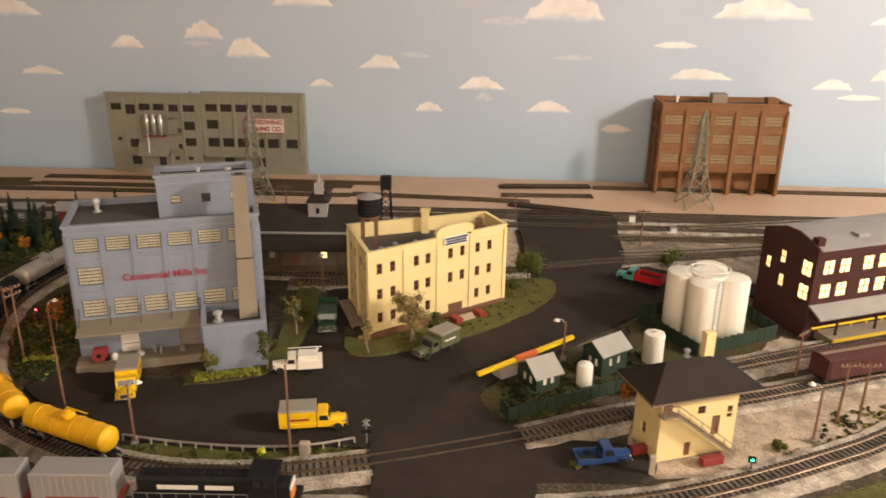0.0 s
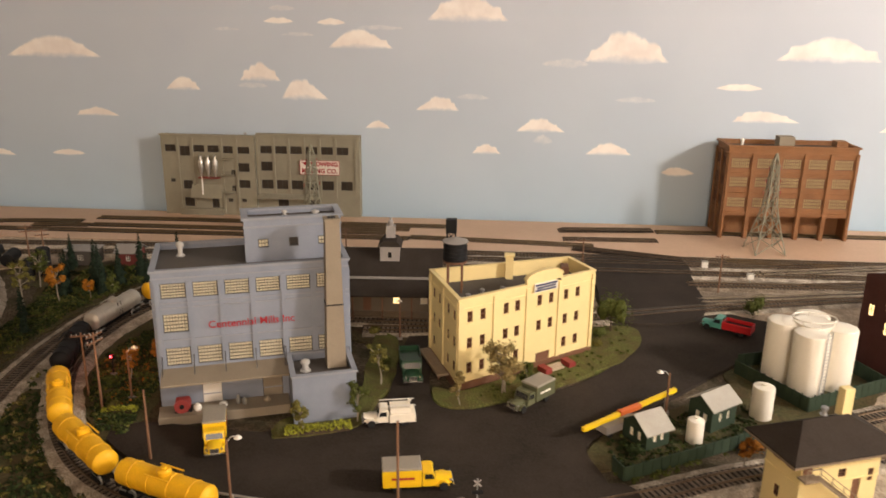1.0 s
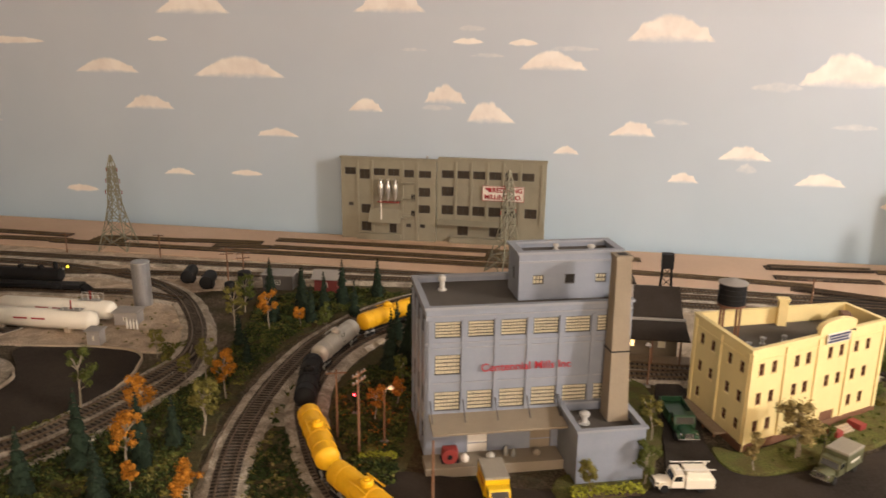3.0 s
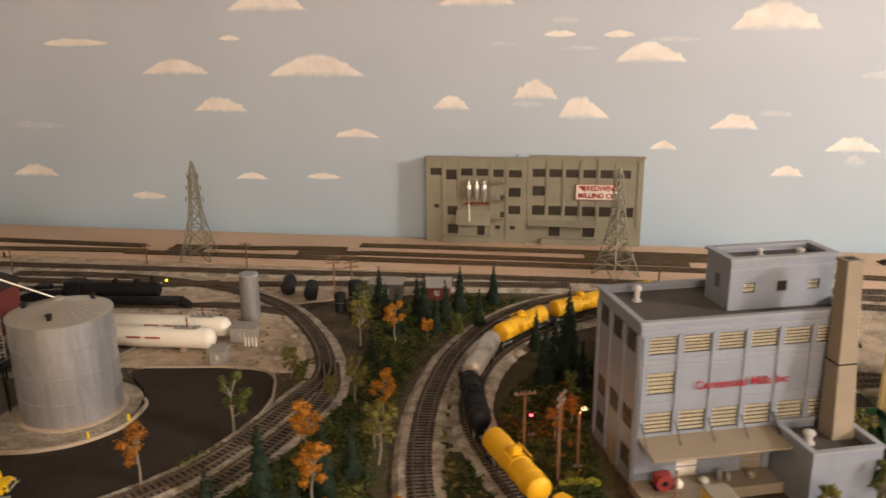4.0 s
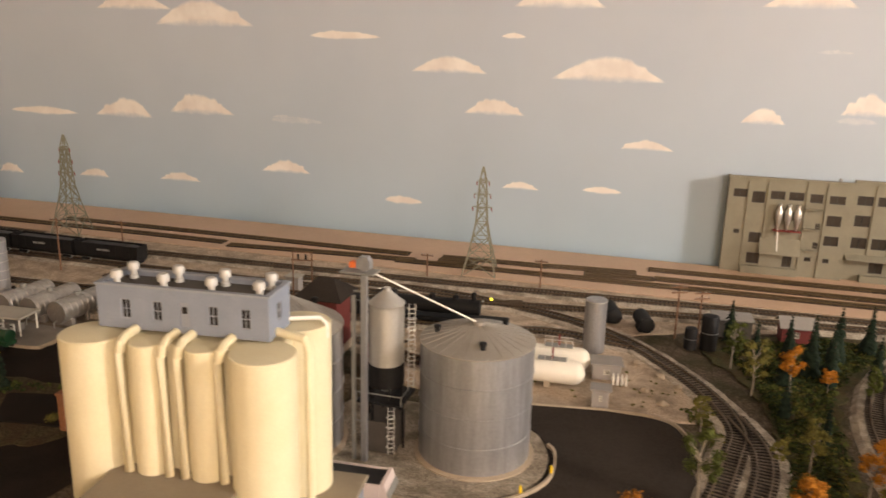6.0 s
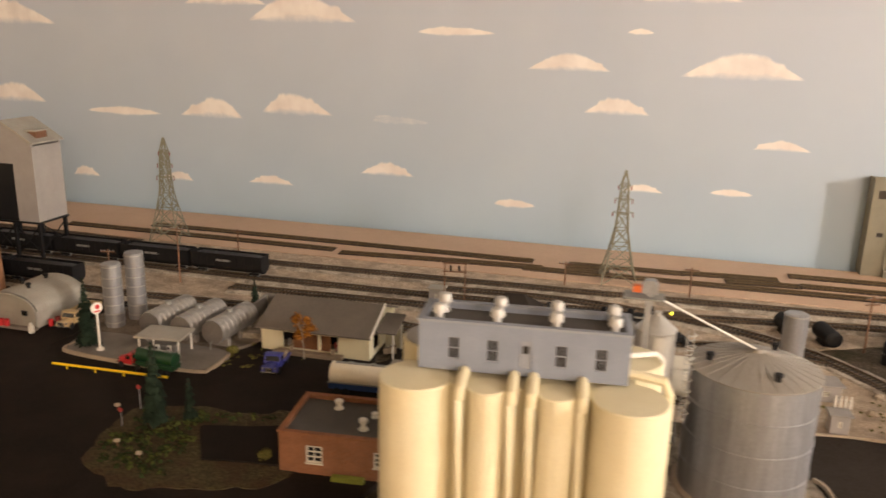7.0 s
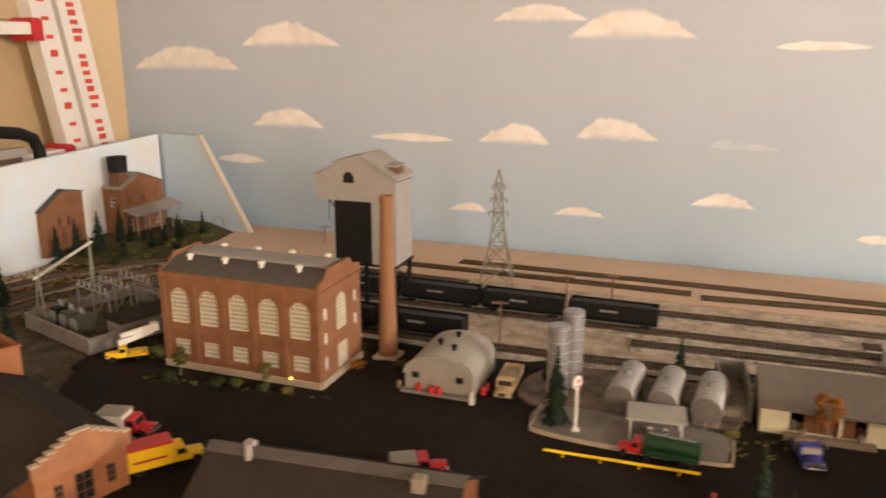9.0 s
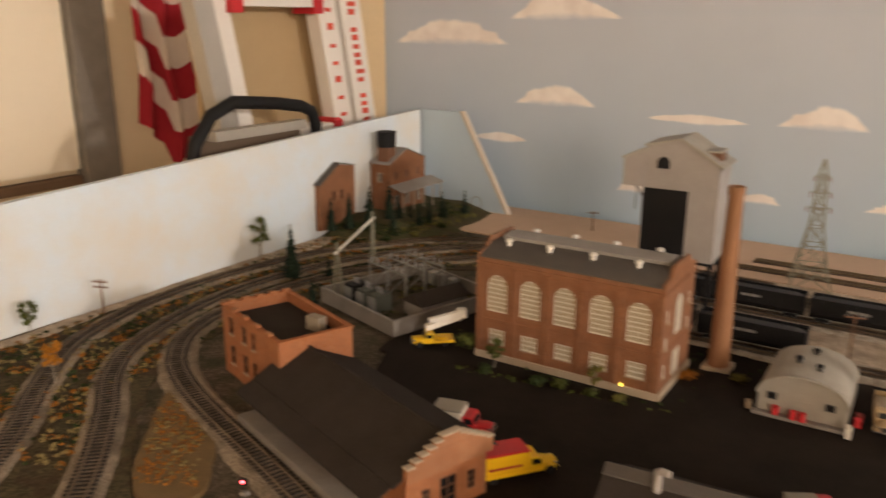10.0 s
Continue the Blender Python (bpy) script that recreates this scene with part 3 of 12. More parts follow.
# ---- clouds painted on the backdrop ----
def painted_cloud(cx, z, w, h, seed, peak=0.5, style="heap"):
    """A cloud of brushwork w wide and h high, its foot at height z: heaped with a level foot, or a thin lens, solid or faint."""
    rng = random.Random(seed)
    heap = style == "heap"
    n, rows = 44, 9
    bumps = [(rng.uniform(0.16, 0.84), rng.uniform(0.05, 0.10), rng.uniform(0.75, 1.04)) for _ in range(7)]
    vs, fs, body = [], [], []
    for i in range(n + 1):
        u = i / n
        k = 0.5 * u / peak if u < peak else 0.5 + 0.5 * (u - peak) / (1 - peak)
        arch = math.sin(math.pi * min(1.0, max(0.0, k)))
        if heap:
            top = 0.80 * arch ** 1.15 + 0.13 * arch ** 0.5
            for c, r, s in bumps:
                kc = 0.5 * c / peak if c < peak else 0.5 + 0.5 * (c - peak) / (1 - peak)
                lift = 1 - ((u - c) / r) ** 2
                if lift > 0:
                    top = max(top, (math.sin(math.pi * kc) ** 0.95) * s * (0.84 + 0.16 * lift ** 0.5))
            top += 0.05 * arch * noise.noise(Vector((u * 19, seed, 2)))
            foot = -0.07 * arch + 0.05 * arch * noise.noise(Vector((u * 6, seed, 5)))
        else:
            top = 0.62 * arch ** 0.8 * (1 + 0.30 * noise.noise(Vector((u * 5, seed, 1))) + 0.12 * noise.noise(Vector((u * 17, seed, 3))))
            foot = -0.34 * arch ** 0.8 * (1 + 0.3 * noise.noise(Vector((u * 5, seed, 9))))
            top, foot = top + 0.36, foot + 0.36
        top = max(top, foot + 0.02)
        for j in range(rows + 1):
            v = j / rows
            vs.append((cx + (u - 0.5) * w * 1.04, WALL_Y - 0.0007, z + h * (foot + (top - foot) * v)))
            edge = min(1.0, 5.0 * (1 - v) + 0.05, (2.4 if heap else 3.0) * v + 0.05, 9 * min(u, 1 - u) + 0.05)
            body.append(edge * (0.22 if style == "faint" else 0.86))
    for i in range(n):
        for j in range(rows):
            a = i * (rows + 1) + j
            fs.append((a, a + rows + 1, a + rows + 2, a + 1))
    me = Shape().add(vs, fs).mesh("painted_cloud", CLOUD)
    layer = me.attributes.new("body", "FLOAT", "POINT")
    layer.data.foreach_set("value", body)
    ob = new("painted_cloud", me)
    ob.parent = wall_north
    ob.visible_shadow = False
    return ob


painted_cloud(0.466, 0.331, 0.108, 0.020, 1, 0.50, "lens")
painted_cloud(0.663, 0.404, 0.238, 0.062, 2, 0.50, "heap")
painted_cloud(0.537, 0.259, 0.160, 0.031, 3, 0.40, "heap")
painted_cloud(0.855, 0.241, 0.098, 0.030, 4, 0.50, "heap")
painted_cloud(0.923, 0.215, 0.108, 0.017, 5, 0.50, "lens")
painted_cloud(0.954, 0.395, 0.078, 0.021, 6, 0.50, "heap")
painted_cloud(0.978, 0.263, 0.073, 0.034, 7, 0.50, "heap")
painted_cloud(-1.570, 0.391, 0.175, 0.042, 8, 0.50, "heap")
painted_cloud(-1.214, 0.386, 0.238, 0.058, 9, 0.50, "heap")
painted_cloud(-1.461, 0.302, 0.138, 0.039, 10, 0.50, "heap")
painted_cloud(-1.118, 0.242, 0.112, 0.024, 11, 0.50, "heap")
painted_cloud(-1.392, 0.135, 0.086, 0.020, 12, 0.50, "heap")
painted_cloud(-1.207, 0.137, 0.086, 0.019, 13, 0.50, "lens")
painted_cloud(-1.675, 0.075, 0.095, 0.024, 14, 0.40, "lens")
painted_cloud(-1.327, 0.537, 0.196, 0.052, 15, 0.50, "heap")
painted_cloud(-0.890, 0.311, 0.087, 0.037, 16, 0.50, "heap")
painted_cloud(-0.694, 0.336, 0.101, 0.047, 17, 0.50, "heap")
painted_cloud(-0.714, 0.316, 0.084, 0.019, 18, 0.50, "faint")
painted_cloud(-0.583, 0.293, 0.115, 0.055, 19, 0.33, "heap")
painted_cloud(-0.831, 0.543, 0.174, 0.049, 20, 0.60, "heap")
painted_cloud(-0.631, 0.500, 0.074, 0.018, 21, 0.40, "faint")
painted_cloud(-0.642, 0.471, 0.073, 0.018, 22, 0.50, "lens")
painted_cloud(-0.773, 0.453, 0.073, 0.012, 23, 0.50, "faint")
painted_cloud(-0.595, 0.442, 0.089, 0.013, 24, 0.50, "faint")
painted_cloud(-0.513, 0.469, 0.069, 0.019, 25, 0.50, "lens")
painted_cloud(-0.441, 0.418, 0.155, 0.049, 26, 0.42, "heap")
painted_cloud(-0.392, 0.459, 0.118, 0.016, 27, 0.30, "faint")
painted_cloud(-0.184, 0.485, 0.191, 0.068, 28, 0.48, "heap")
painted_cloud(-0.403, 0.225, 0.061, 0.022, 29, 0.50, "heap")
painted_cloud(-0.255, 0.272, 0.105, 0.037, 30, 0.60, "heap")
painted_cloud(-0.169, 0.297, 0.084, 0.020, 31, 0.50, "faint")
painted_cloud(-0.131, 0.168, 0.071, 0.027, 32, 0.45, "heap")
painted_cloud(-0.000, 0.225, 0.117, 0.036, 33, 0.45, "heap")
painted_cloud(0.169, 0.172, 0.111, 0.033, 34, 0.50, "heap")
painted_cloud(0.050, 0.377, 0.116, 0.028, 35, 0.60, "faint")
painted_cloud(0.194, 0.395, 0.197, 0.076, 36, 0.50, "heap")
painted_cloud(0.225, 0.298, 0.102, 0.019, 37, 0.50, "faint")
painted_cloud(0.341, 0.121, 0.081, 0.026, 38, 0.40, "lens")
# a pale smudge on the wall, drawn with the faint cloud shape
painted_cloud(0.007, 0.190, 0.050, 0.030, 39, 0.50, "faint")
painted_cloud(-3.029, 0.463, 0.282, 0.063, 40, 0.45, "heap")
painted_cloud(-2.199, 0.482, 0.267, 0.068, 41, 0.45, "heap")
painted_cloud(-2.399, 0.518, 0.216, 0.042, 42, 0.50, "heap")
painted_cloud(-1.825, 0.456, 0.177, 0.023, 43, 0.40, "lens")
painted_cloud(-1.424, 0.468, 0.054, 0.015, 44, 0.50, "lens")
painted_cloud(-3.046, 0.263, 0.210, 0.055, 45, 0.55, "heap")
painted_cloud(-2.703, 0.239, 0.218, 0.025, 46, 0.50, "lens")
painted_cloud(-2.451, 0.248, 0.171, 0.052, 47, 0.62, "heap")
painted_cloud(-2.217, 0.266, 0.182, 0.054, 48, 0.40, "heap")
painted_cloud(-1.993, 0.264, 0.054, 0.012, 49, 0.50, "faint")
painted_cloud(-2.292, 0.089, 0.122, 0.024, 50, 0.50, "heap")
painted_cloud(-1.986, 0.132, 0.133, 0.033, 51, 0.50, "heap")
painted_cloud(-2.560, 0.081, 0.096, 0.026, 52, 0.60, "heap")
painted_cloud(-2.833, 0.074, 0.082, 0.030, 53, 0.40, "heap")
painted_cloud(-3.192, 0.160, 0.148, 0.030, 54, 0.50, "lens")
painted_cloud(-3.347, 0.402, 0.339, 0.069, 55, 0.50, "heap")
painted_cloud(-1.953, 0.252, 0.150, 0.022, 56, 0.40, "faint")


# ---- table, tan shelf and low backdrop boards ----
structure("table", Shape().box(-3.40, 2.1, TABLE_FRONT, WALL_Y - 0.022, -0.10, -0.004), FASCIA, "timber layout table along the wall", "table")
ground_shape = Shape()
gn, gm = 150, 44
for j in range(gm + 1):
    for i in range(gn + 1):
        gx, gy = -3.36 + 5.44 * i / gn, TABLE_FRONT + 0.01 + (1.70 - TABLE_FRONT - 0.01) * j / gm
        ground_shape.v.append((gx, gy, -0.001 + 0.0012 * noise.noise(Vector((gx * 14, gy * 14, 0)))))
for j in range(gm):
    for i in range(gn):
        a = j * (gn + 1) + i
        ground_shape.f.append((a, a + 1, a + gn + 2, a + gn + 1))
structure("ground", ground_shape, EARTH, "brown scenic ground of the model railway", "ground", smooth=60)
structure("desk", Shape().box(-3.355, 2.1, 1.69, WALL_Y - 0.022, -0.003, 0.003), DESK, "bare tan painted board along the backdrop", "shelf")
west_board = Shape()
west_board.extrude_x([(0.42, -0.09), (1.862, -0.09), (1.862, 0.244), (0.42, 0.186)], -3.375, -3.361)
structure("backdrop_board", west_board, mat("pale_blue_board", (0.66, 0.765, 0.85), 0.55, grain=0.05, coarse=6, dirt=(0.70, 0.62, 0.48), dirt_amount=0.75), "low pale blue backdrop board behind the loop of track", "backdrop")
wing = Shape()
wing.extrude_y([(-3.361, -0.004), (-3.111, -0.004), (-3.247, 0.243), (-3.361, 0.244)], 1.872, 1.884)
structure("backdrop_wing", wing, mat("blue_board", (0.45, 0.56, 0.64), 0.6, grain=0.05, coarse=6), "low blue board with a sloping end in the corner", "backdrop")
structure("trim", Shape().add([(-3.250, 1.870, 0.245), (-3.242, 1.870, 0.245), (-3.105, 1.870, 0.0), (-3.113, 1.870, 0.0), (-3.250, 1.886, 0.245), (-3.242, 1.886, 0.245), (-3.105, 1.886, 0.0), (-3.113, 1.886, 0.0)],
          [(3, 2, 1, 0), (4, 5, 6, 7), (0, 1, 5, 4), (1, 2, 6, 5), (2, 3, 7, 6), (3, 0, 4, 7)]), mat("pale_pine", (0.60, 0.52, 0.42), 0.7, grain=0.12), "pale timber strip on the board's sloping end", "trim")


# ---- ground cover and paving ----
rng = random.Random(5)


def patch(name, pts, z, material, label, category, rag=0.004):
    return structure(name, rough_patch(pts, -0.003, z, rng, rag), material, label, category)


patch("curve_gravel", [(-0.70, 0.70), (-0.738, 0.81), (-0.77, 0.92), (-0.787, 1.04), (-0.79, 1.157), (-0.778, 1.276), (-0.735, 1.41), (-0.663, 1.365), (-0.715, 1.27), (-0.735, 1.169), (-0.728, 1.06), (-0.69, 0.962), (-0.635, 0.865), (-0.62, 0.80), (-0.66, 0.74)], 0.0014, GRAVEL, "pale gravel between the two curved tracks", "ground")
patch("yard_gravel", [(-2.75, 1.40), (-2.35, 1.30), (-1.95, 1.32), (-1.55, 1.30), (-1.2, 1.42), (-0.95, 1.53), (-0.55, 1.60), (-0.2, 1.30), (0.1, 1.28), (0.5, 1.3), (1.4, 1.42), (1.8, 1.69), (0.6, 1.695), (-1.5, 1.695), (-2.75, 1.69)], 0.0012, SAND, "pale pinkish gravel of the railway yard", "ground")
patch("east_yard_mud", [(0.30, 1.40), (0.55, 1.44), (0.9, 1.50), (1.5, 1.55), (1.75, 1.69), (0.6, 1.692), (0.31, 1.69)], 0.0020, ground_mat("yard_mud", [(0.25, 0.20, 0.145), (0.40, 0.33, 0.25), (0.13, 0.105, 0.078)], 300, 14, 1.0), "brown muddy ground of the east yard", "ground", 0.008)
patch("forest_floor", [(-0.76, 0.62), (-0.775, 0.80), (-0.81, 0.92), (-0.83, 1.10), (-0.82, 1.28), (-0.77, 1.40), (-0.66, 1.545), (-0.80, 1.56), (-0.99, 1.46), (-0.93, 1.30), (-0.92, 1.12), (-0.97, 0.93), (-1.08, 0.78), (-1.25, 0.66), (-1.1, 0.50), (-0.85, 0.48)], 0.0022, FOREST, "dark mossy forest floor between the tracks", "ground", 0.01)
patch("mill_lawn", [(-0.66, 1.02), (-0.56, 0.90), (-0.53, 0.91), (-0.57, 1.05), (-0.55, 1.12), (-0.40, 1.20), (-0.27, 1.14), (-0.24, 1.00), (-0.21, 1.20), (-0.26, 1.26), (-0.45, 1.30), (-0.60, 1.28), (-0.68, 1.16)], 0.0022, TURF, "rough grass round the mill", "ground", 0.008)
patch("mill_grass", [(-0.375, 0.875), (-0.28, 0.905), (-0.268, 0.945), (-0.25, 1.06), (-0.275, 1.06), (-0.29, 0.96), (-0.37, 0.925)], 0.0048, LAWN, "grass strip beside the mill's annex", "ground")
patch("alley_lawn", [(-0.285, 1.00), (-0.25, 1.01), (-0.248, 1.14), (-0.265, 1.20), (-0.295, 1.20)], 0.0046, LAWN, "green lawn between mill and alley", "ground")
patch("corner_lawn", [(-0.175, 0.975), (-0.10, 0.99), (0.02, 1.075), (0.10, 1.15), (0.135, 1.22), (0.125, 1.28), (0.06, 1.27), (0.0, 1.26), (0.05, 1.20), (-0.06, 1.09), (-0.15, 1.02), (-0.19, 1.03)], 0.0046, LAWN, "green lawn round the pale yellow building", "ground")
patch("tower_sand", [(0.19, 0.73), (0.30, 0.745), (0.46, 0.83), (0.62, 0.92), (0.9, 1.03), (1.5, 1.2), (1.5, 0.95), (0.75, 0.98), (0.55, 0.955), (0.36, 0.872), (0.20, 0.828)], 0.0016, SAND, "pale sand round the signal tower", "ground")
patch("shed_ground", [(0.02, 0.84), (0.20, 0.92), (0.33, 0.975), (0.44, 1.07), (0.41, 1.19), (0.25, 1.13), (0.225, 1.06), (0.09, 0.97), (0.02, 0.90)], 0.0022, FOREST, "dark weedy ground round the green sheds", "ground")
patch("tank_sand", [(0.325, 0.985), (0.36, 0.985), (0.52, 1.04), (0.46, 1.08), (0.452, 1.075)], 0.0018, SAND, "pale sand lot under the storage tanks", "ground")
patch("front_turf", [(-0.42, 0.665), (-0.40, 0.742), (-0.25, 0.738), (-0.14, 0.752), (-0.115, 0.715), (-0.25, 0.705), (-0.36, 0.715)], 0.0026, LAWN, "strip of grass by the guard rail", "ground")
patch("track_turf", [(0.20, 0.50), (0.30, 0.66), (0.5, 0.76), (0.8, 0.95), (1.4, 1.0), (1.4, 0.5)], 0.0018, LAWN, "grassy verge in front of the curved track", "ground")
patch("sliver_turf", [(-0.685, 0.68), (-0.700, 0.74), (-0.722, 0.82), (-0.745, 0.92), (-0.742, 0.98), (-0.715, 0.965), (-0.672, 0.885), (-0.625, 0.815), (-0.56, 0.750), (-0.49, 0.705), (-0.56, 0.665)], 0.002, FOREST, "weedy ground between two tracks", "ground", 0.010)
patch("mill_weeds", [(-0.70, 1.17), (-0.698, 1.07), (-0.660, 0.965), (-0.606, 0.875), (-0.575, 0.855), (-0.55, 0.91), (-0.57, 1.05), (-0.60, 1.25), (-0.66, 1.29)], 0.0031, FOREST, "dark weedy ground inside the curve by the mill", "ground", 0.008)
patch("gas_lot", [(-1.42, 1.17), (-1.05, 1.165), (-0.99, 1.20), (-1.00, 1.27), (-1.08, 1.39), (-1.18, 1.44), (-1.30, 1.40), (-1.42, 1.36)], 0.0026, SAND, "pale sandy lot of the gas depot", "ground")
patch("west_turf", [(-3.33, 0.5), (-2.60, 0.46), (-2.85, 0.62), (-3.05, 0.80), (-3.12, 1.00), (-3.10, 1.15), (-3.06, 1.36), (-2.95, 1.46), (-2.80, 1.52), (-2.95, 1.62), (-3.20, 1.66), (-3.345, 1.55), (-3.35, 1.0)], 0.0016, TURF, "brown green rough ground inside the loop", "ground", 0.01)
patch("board_sand", [(-3.352, 0.74), (-3.318, 0.80), (-3.336, 0.97), (-3.336, 1.12), (-3.320, 1.28), (-3.300, 1.40), (-3.352, 1.46)], 0.0030, SAND, "pale dry sand along the foot of the backdrop board", "ground", 0.006)
patch("dry_grass", [(-2.86, 0.63), (-2.80, 0.67), (-2.93, 0.80), (-3.02, 0.83), (-2.99, 0.76)], 0.0034, mat("dry_grass_mat", (0.17, 0.105, 0.042), 0.95, grain=0.35, fine=600, coarse=40, bump=0.8, dirt=(0.075, 0.06, 0.025)), "patch of dry ochre grass between tracks", "ground")

patch("mill_road", [(-0.58, 0.86), (-0.50, 0.80), (-0.39, 0.752), (-0.25, 0.742), (-0.13, 0.755), (-0.108, 0.70), (-0.09, 0.60), (0.055, 0.60), (0.06, 0.70), (0.19, 0.715), (0.19, 0.775), (0.05, 0.79), (0.02, 0.84), (0.015, 0.90), (0.09, 0.975), (0.24, 1.125), (0.33, 1.20), (0.43, 1.22), (0.50, 1.27), (0.34, 1.34), (0.275, 1.40), (0.285, 1.50), (0.29, 1.66), (0.10, 1.66), (0.085, 1.40), (0.10, 1.28), (0.125, 1.21), (0.03, 1.07), (-0.10, 0.985), (-0.17, 0.97), (-0.195, 1.03), (-0.205, 1.20), (-0.245, 1.20), (-0.25, 1.00), (-0.27, 0.92), (-0.40, 0.89), (-0.55, 0.90)], 0.0036, LIT_ASPHALT, "black asphalt yard and road, its brighter light put into the colour", "road", 0.0015)
patch("bin_road", [(-1.24, 1.145), (-1.06, 1.165), (-1.015, 1.10), (-1.008, 1.03), (-1.03, 0.94), (-1.075, 0.86), (-1.20, 0.72), (-1.35, 0.62), (-1.62, 0.52), (-1.66, 0.70), (-1.40, 0.90), (-1.36, 0.915), (-1.24, 0.95), (-1.18, 1.05)], 0.0034, LIT_ASPHALT, "black asphalt road round the grain bin", "road", 0.0015)
patch("yard_cinders", [(-2.88, 1.08), (-2.76, 1.05), (-2.2, 1.05), (-1.93, 1.09), (-1.74, 1.20), (-1.88, 1.33), (-2.35, 1.31), (-2.78, 1.34)], 0.0021, ASPHALT, "dark worn asphalt yard round the power house", "road")
patch("west_road", [(-2.86, 1.10), (-2.72, 1.07), (-2.46, 1.10), (-2.45, 1.24), (-2.40, 1.24), (-2.38, 1.12), (-2.24, 1.12), (-2.24, 1.30), (-2.19, 1.30), (-2.20, 1.09), (-1.95, 1.10), (-1.93, 1.19), (-1.735, 1.20), (-1.722, 1.262), (-1.70, 1.278), (-1.64, 1.278), (-1.56, 1.262), (-1.53, 1.20), (-1.54, 1.12), (-1.56, 1.05), (-1.62, 0.92), (-1.66, 0.75), (-1.70, 0.55), (-2.05, 0.50), (-2.45, 0.62), (-2.55, 0.72), (-2.60, 0.86), (-2.80, 0.95)], 0.0034, ASPHALT, "large black asphalt yard of the town", "road", 0.0015)
patch("road_crossing", [(0.095, 1.30), (0.22, 1.30), (0.275, 1.37), (0.285, 1.50), (0.285, 1.668), (0.10, 1.668), (0.090, 1.45)], 0.0071, LIT_ASPHALT, "asphalt road laid flush across the tracks", "road", 0.0015)
patch("front_crossing", [(-0.112, 0.765), (-0.02, 0.79), (0.040, 0.812), (0.062, 0.775), (0.060, 0.66), (-0.09, 0.62), (-0.105, 0.70)], 0.0069, LIT_ASPHALT, "asphalt laid flush across the front tracks", "road", 0.0015)
patch("east_road", [(0.49, 1.27), (0.62, 1.30), (1.3, 1.46), (1.3, 1.40), (0.55, 1.20), (0.46, 1.18)], 0.0030, LIT_ASPHALT, "side road behind the tanks", "road", 0.0015)
patch("roadside_turf", [(-1.965, 0.985), (-1.86, 1.005), (-1.75, 1.026), (-1.735, 0.99), (-1.72, 0.88), (-1.85, 0.82), (-1.91, 0.83), (-1.96, 0.88)], 0.0042, TURF, "brown verge with trees beside the office", "ground", 0.012)
patch("office_lot", [(-1.868, 0.953), (-1.866, 0.958), (-1.861, 0.960), (-1.80, 0.978), (-1.753, 0.993), (-1.747, 0.991), (-1.737, 0.95), (-1.727, 0.910), (-1.730, 0.904), (-1.78, 0.897), (-1.824, 0.890), (-1.829, 0.893)], 0.0060, ASPHALT, "small dark parking lot", "road", 0.001)
patch("house_verge", [(-2.17, 0.86), (-2.12, 0.87), (-2.10, 0.80), (-2.12, 0.70), (-2.17, 0.72)], 0.005, TURF, "weedy verge at the brick gable", "ground")


# ---- tracks ----
def track_line(pts, step=0.0075):
    return spline(pts, step)


TIE_MESH = Shape().slab(-0.0013, 0.0013, -0.0150, 0.0150, 0.0, 0.0018, 0.0003).mesh("tie", TIE)


def railway_track(name, pts, label, z=0.0, ballast=True, single_ties=False, rail=None, tie_mat=None, width=0.024, tie_pitch=0.0075, bed=None):
    """Two rails on ties, on a bank of ballast; its ties are single pieces on the nearest stretches."""
    line = track_line(pts, tie_pitch)
    base = tagged(new(name), label, "railway track")
    if ballast:
        s = sweep(Shape(), line, [(-width - 0.009, z - 0.002), (-width, z + 0.0046), (width, z + 0.0046), (width + 0.009, z - 0.002)])
        for i, p in enumerate(s.v):
            k = noise.noise(Vector((p[0] * 60, p[1] * 60, 3)))
            s.v[i] = (p[0] + 0.0025 * k, p[1] + 0.0025 * noise.noise(Vector((p[0] * 60, p[1] * 60, 8))), p[2] + 0.0005 * k)
        part("ballast", s, bed or BALLAST, base)
        part("oily_bed", sweep(Shape(), line, [(-0.0165, z + 0.0030), (-0.0150, z + 0.0052), (0.0150, z + 0.0052), (0.0165, z + 0.0030)]), OILY, base)
        top = z + 0.0042
    else:
        top = z
    rails = [0.00825, -0.00825]
    for side in rails:
        prof = [(side - 0.0011, top + 0.0018), (side + 0.0011, top + 0.0018), (side + 0.0004, top + 0.0024), (side + 0.0006, top + 0.0042), (side - 0.0006, top + 0.0042), (side - 0.0004, top + 0.0024)]
        part("rail", sweep(Shape(), line, prof), rail or RAIL, base)
    dirs = headings(line)
    if single_ties:
        TIE_JOBS.append((base, line, dirs, top))
    else:
        s = Shape()
        for p, d in zip(line, dirs):
            a = math.atan2(d.y, d.x) + rng.uniform(-0.03, 0.03)
            m = Matrix.Translation((p.x, p.y, top)) @ Matrix.Rotation(a, 4, "Z")
            s.add([m @ Vector(v) for v in ((-0.0013, -0.015, 0), (0.0013, -0.015, 0), (0.0013, 0.015, 0), (-0.0013, 0.015, 0), (-0.0012, -0.0148, 0.0018), (0.0012, -0.0148, 0.0018), (0.0012, 0.0148, 0.0018), (-0.0012, 0.0148, 0.0018))],
                  [(4, 5, 6, 7), (0, 1, 5, 4), (1, 2, 6, 5), (2, 3, 7, 6), (3, 0, 4, 7)])
        tagged(part("tie", s, tie_mat or TIE, base, smooth=None), kind="stuff")
    return base


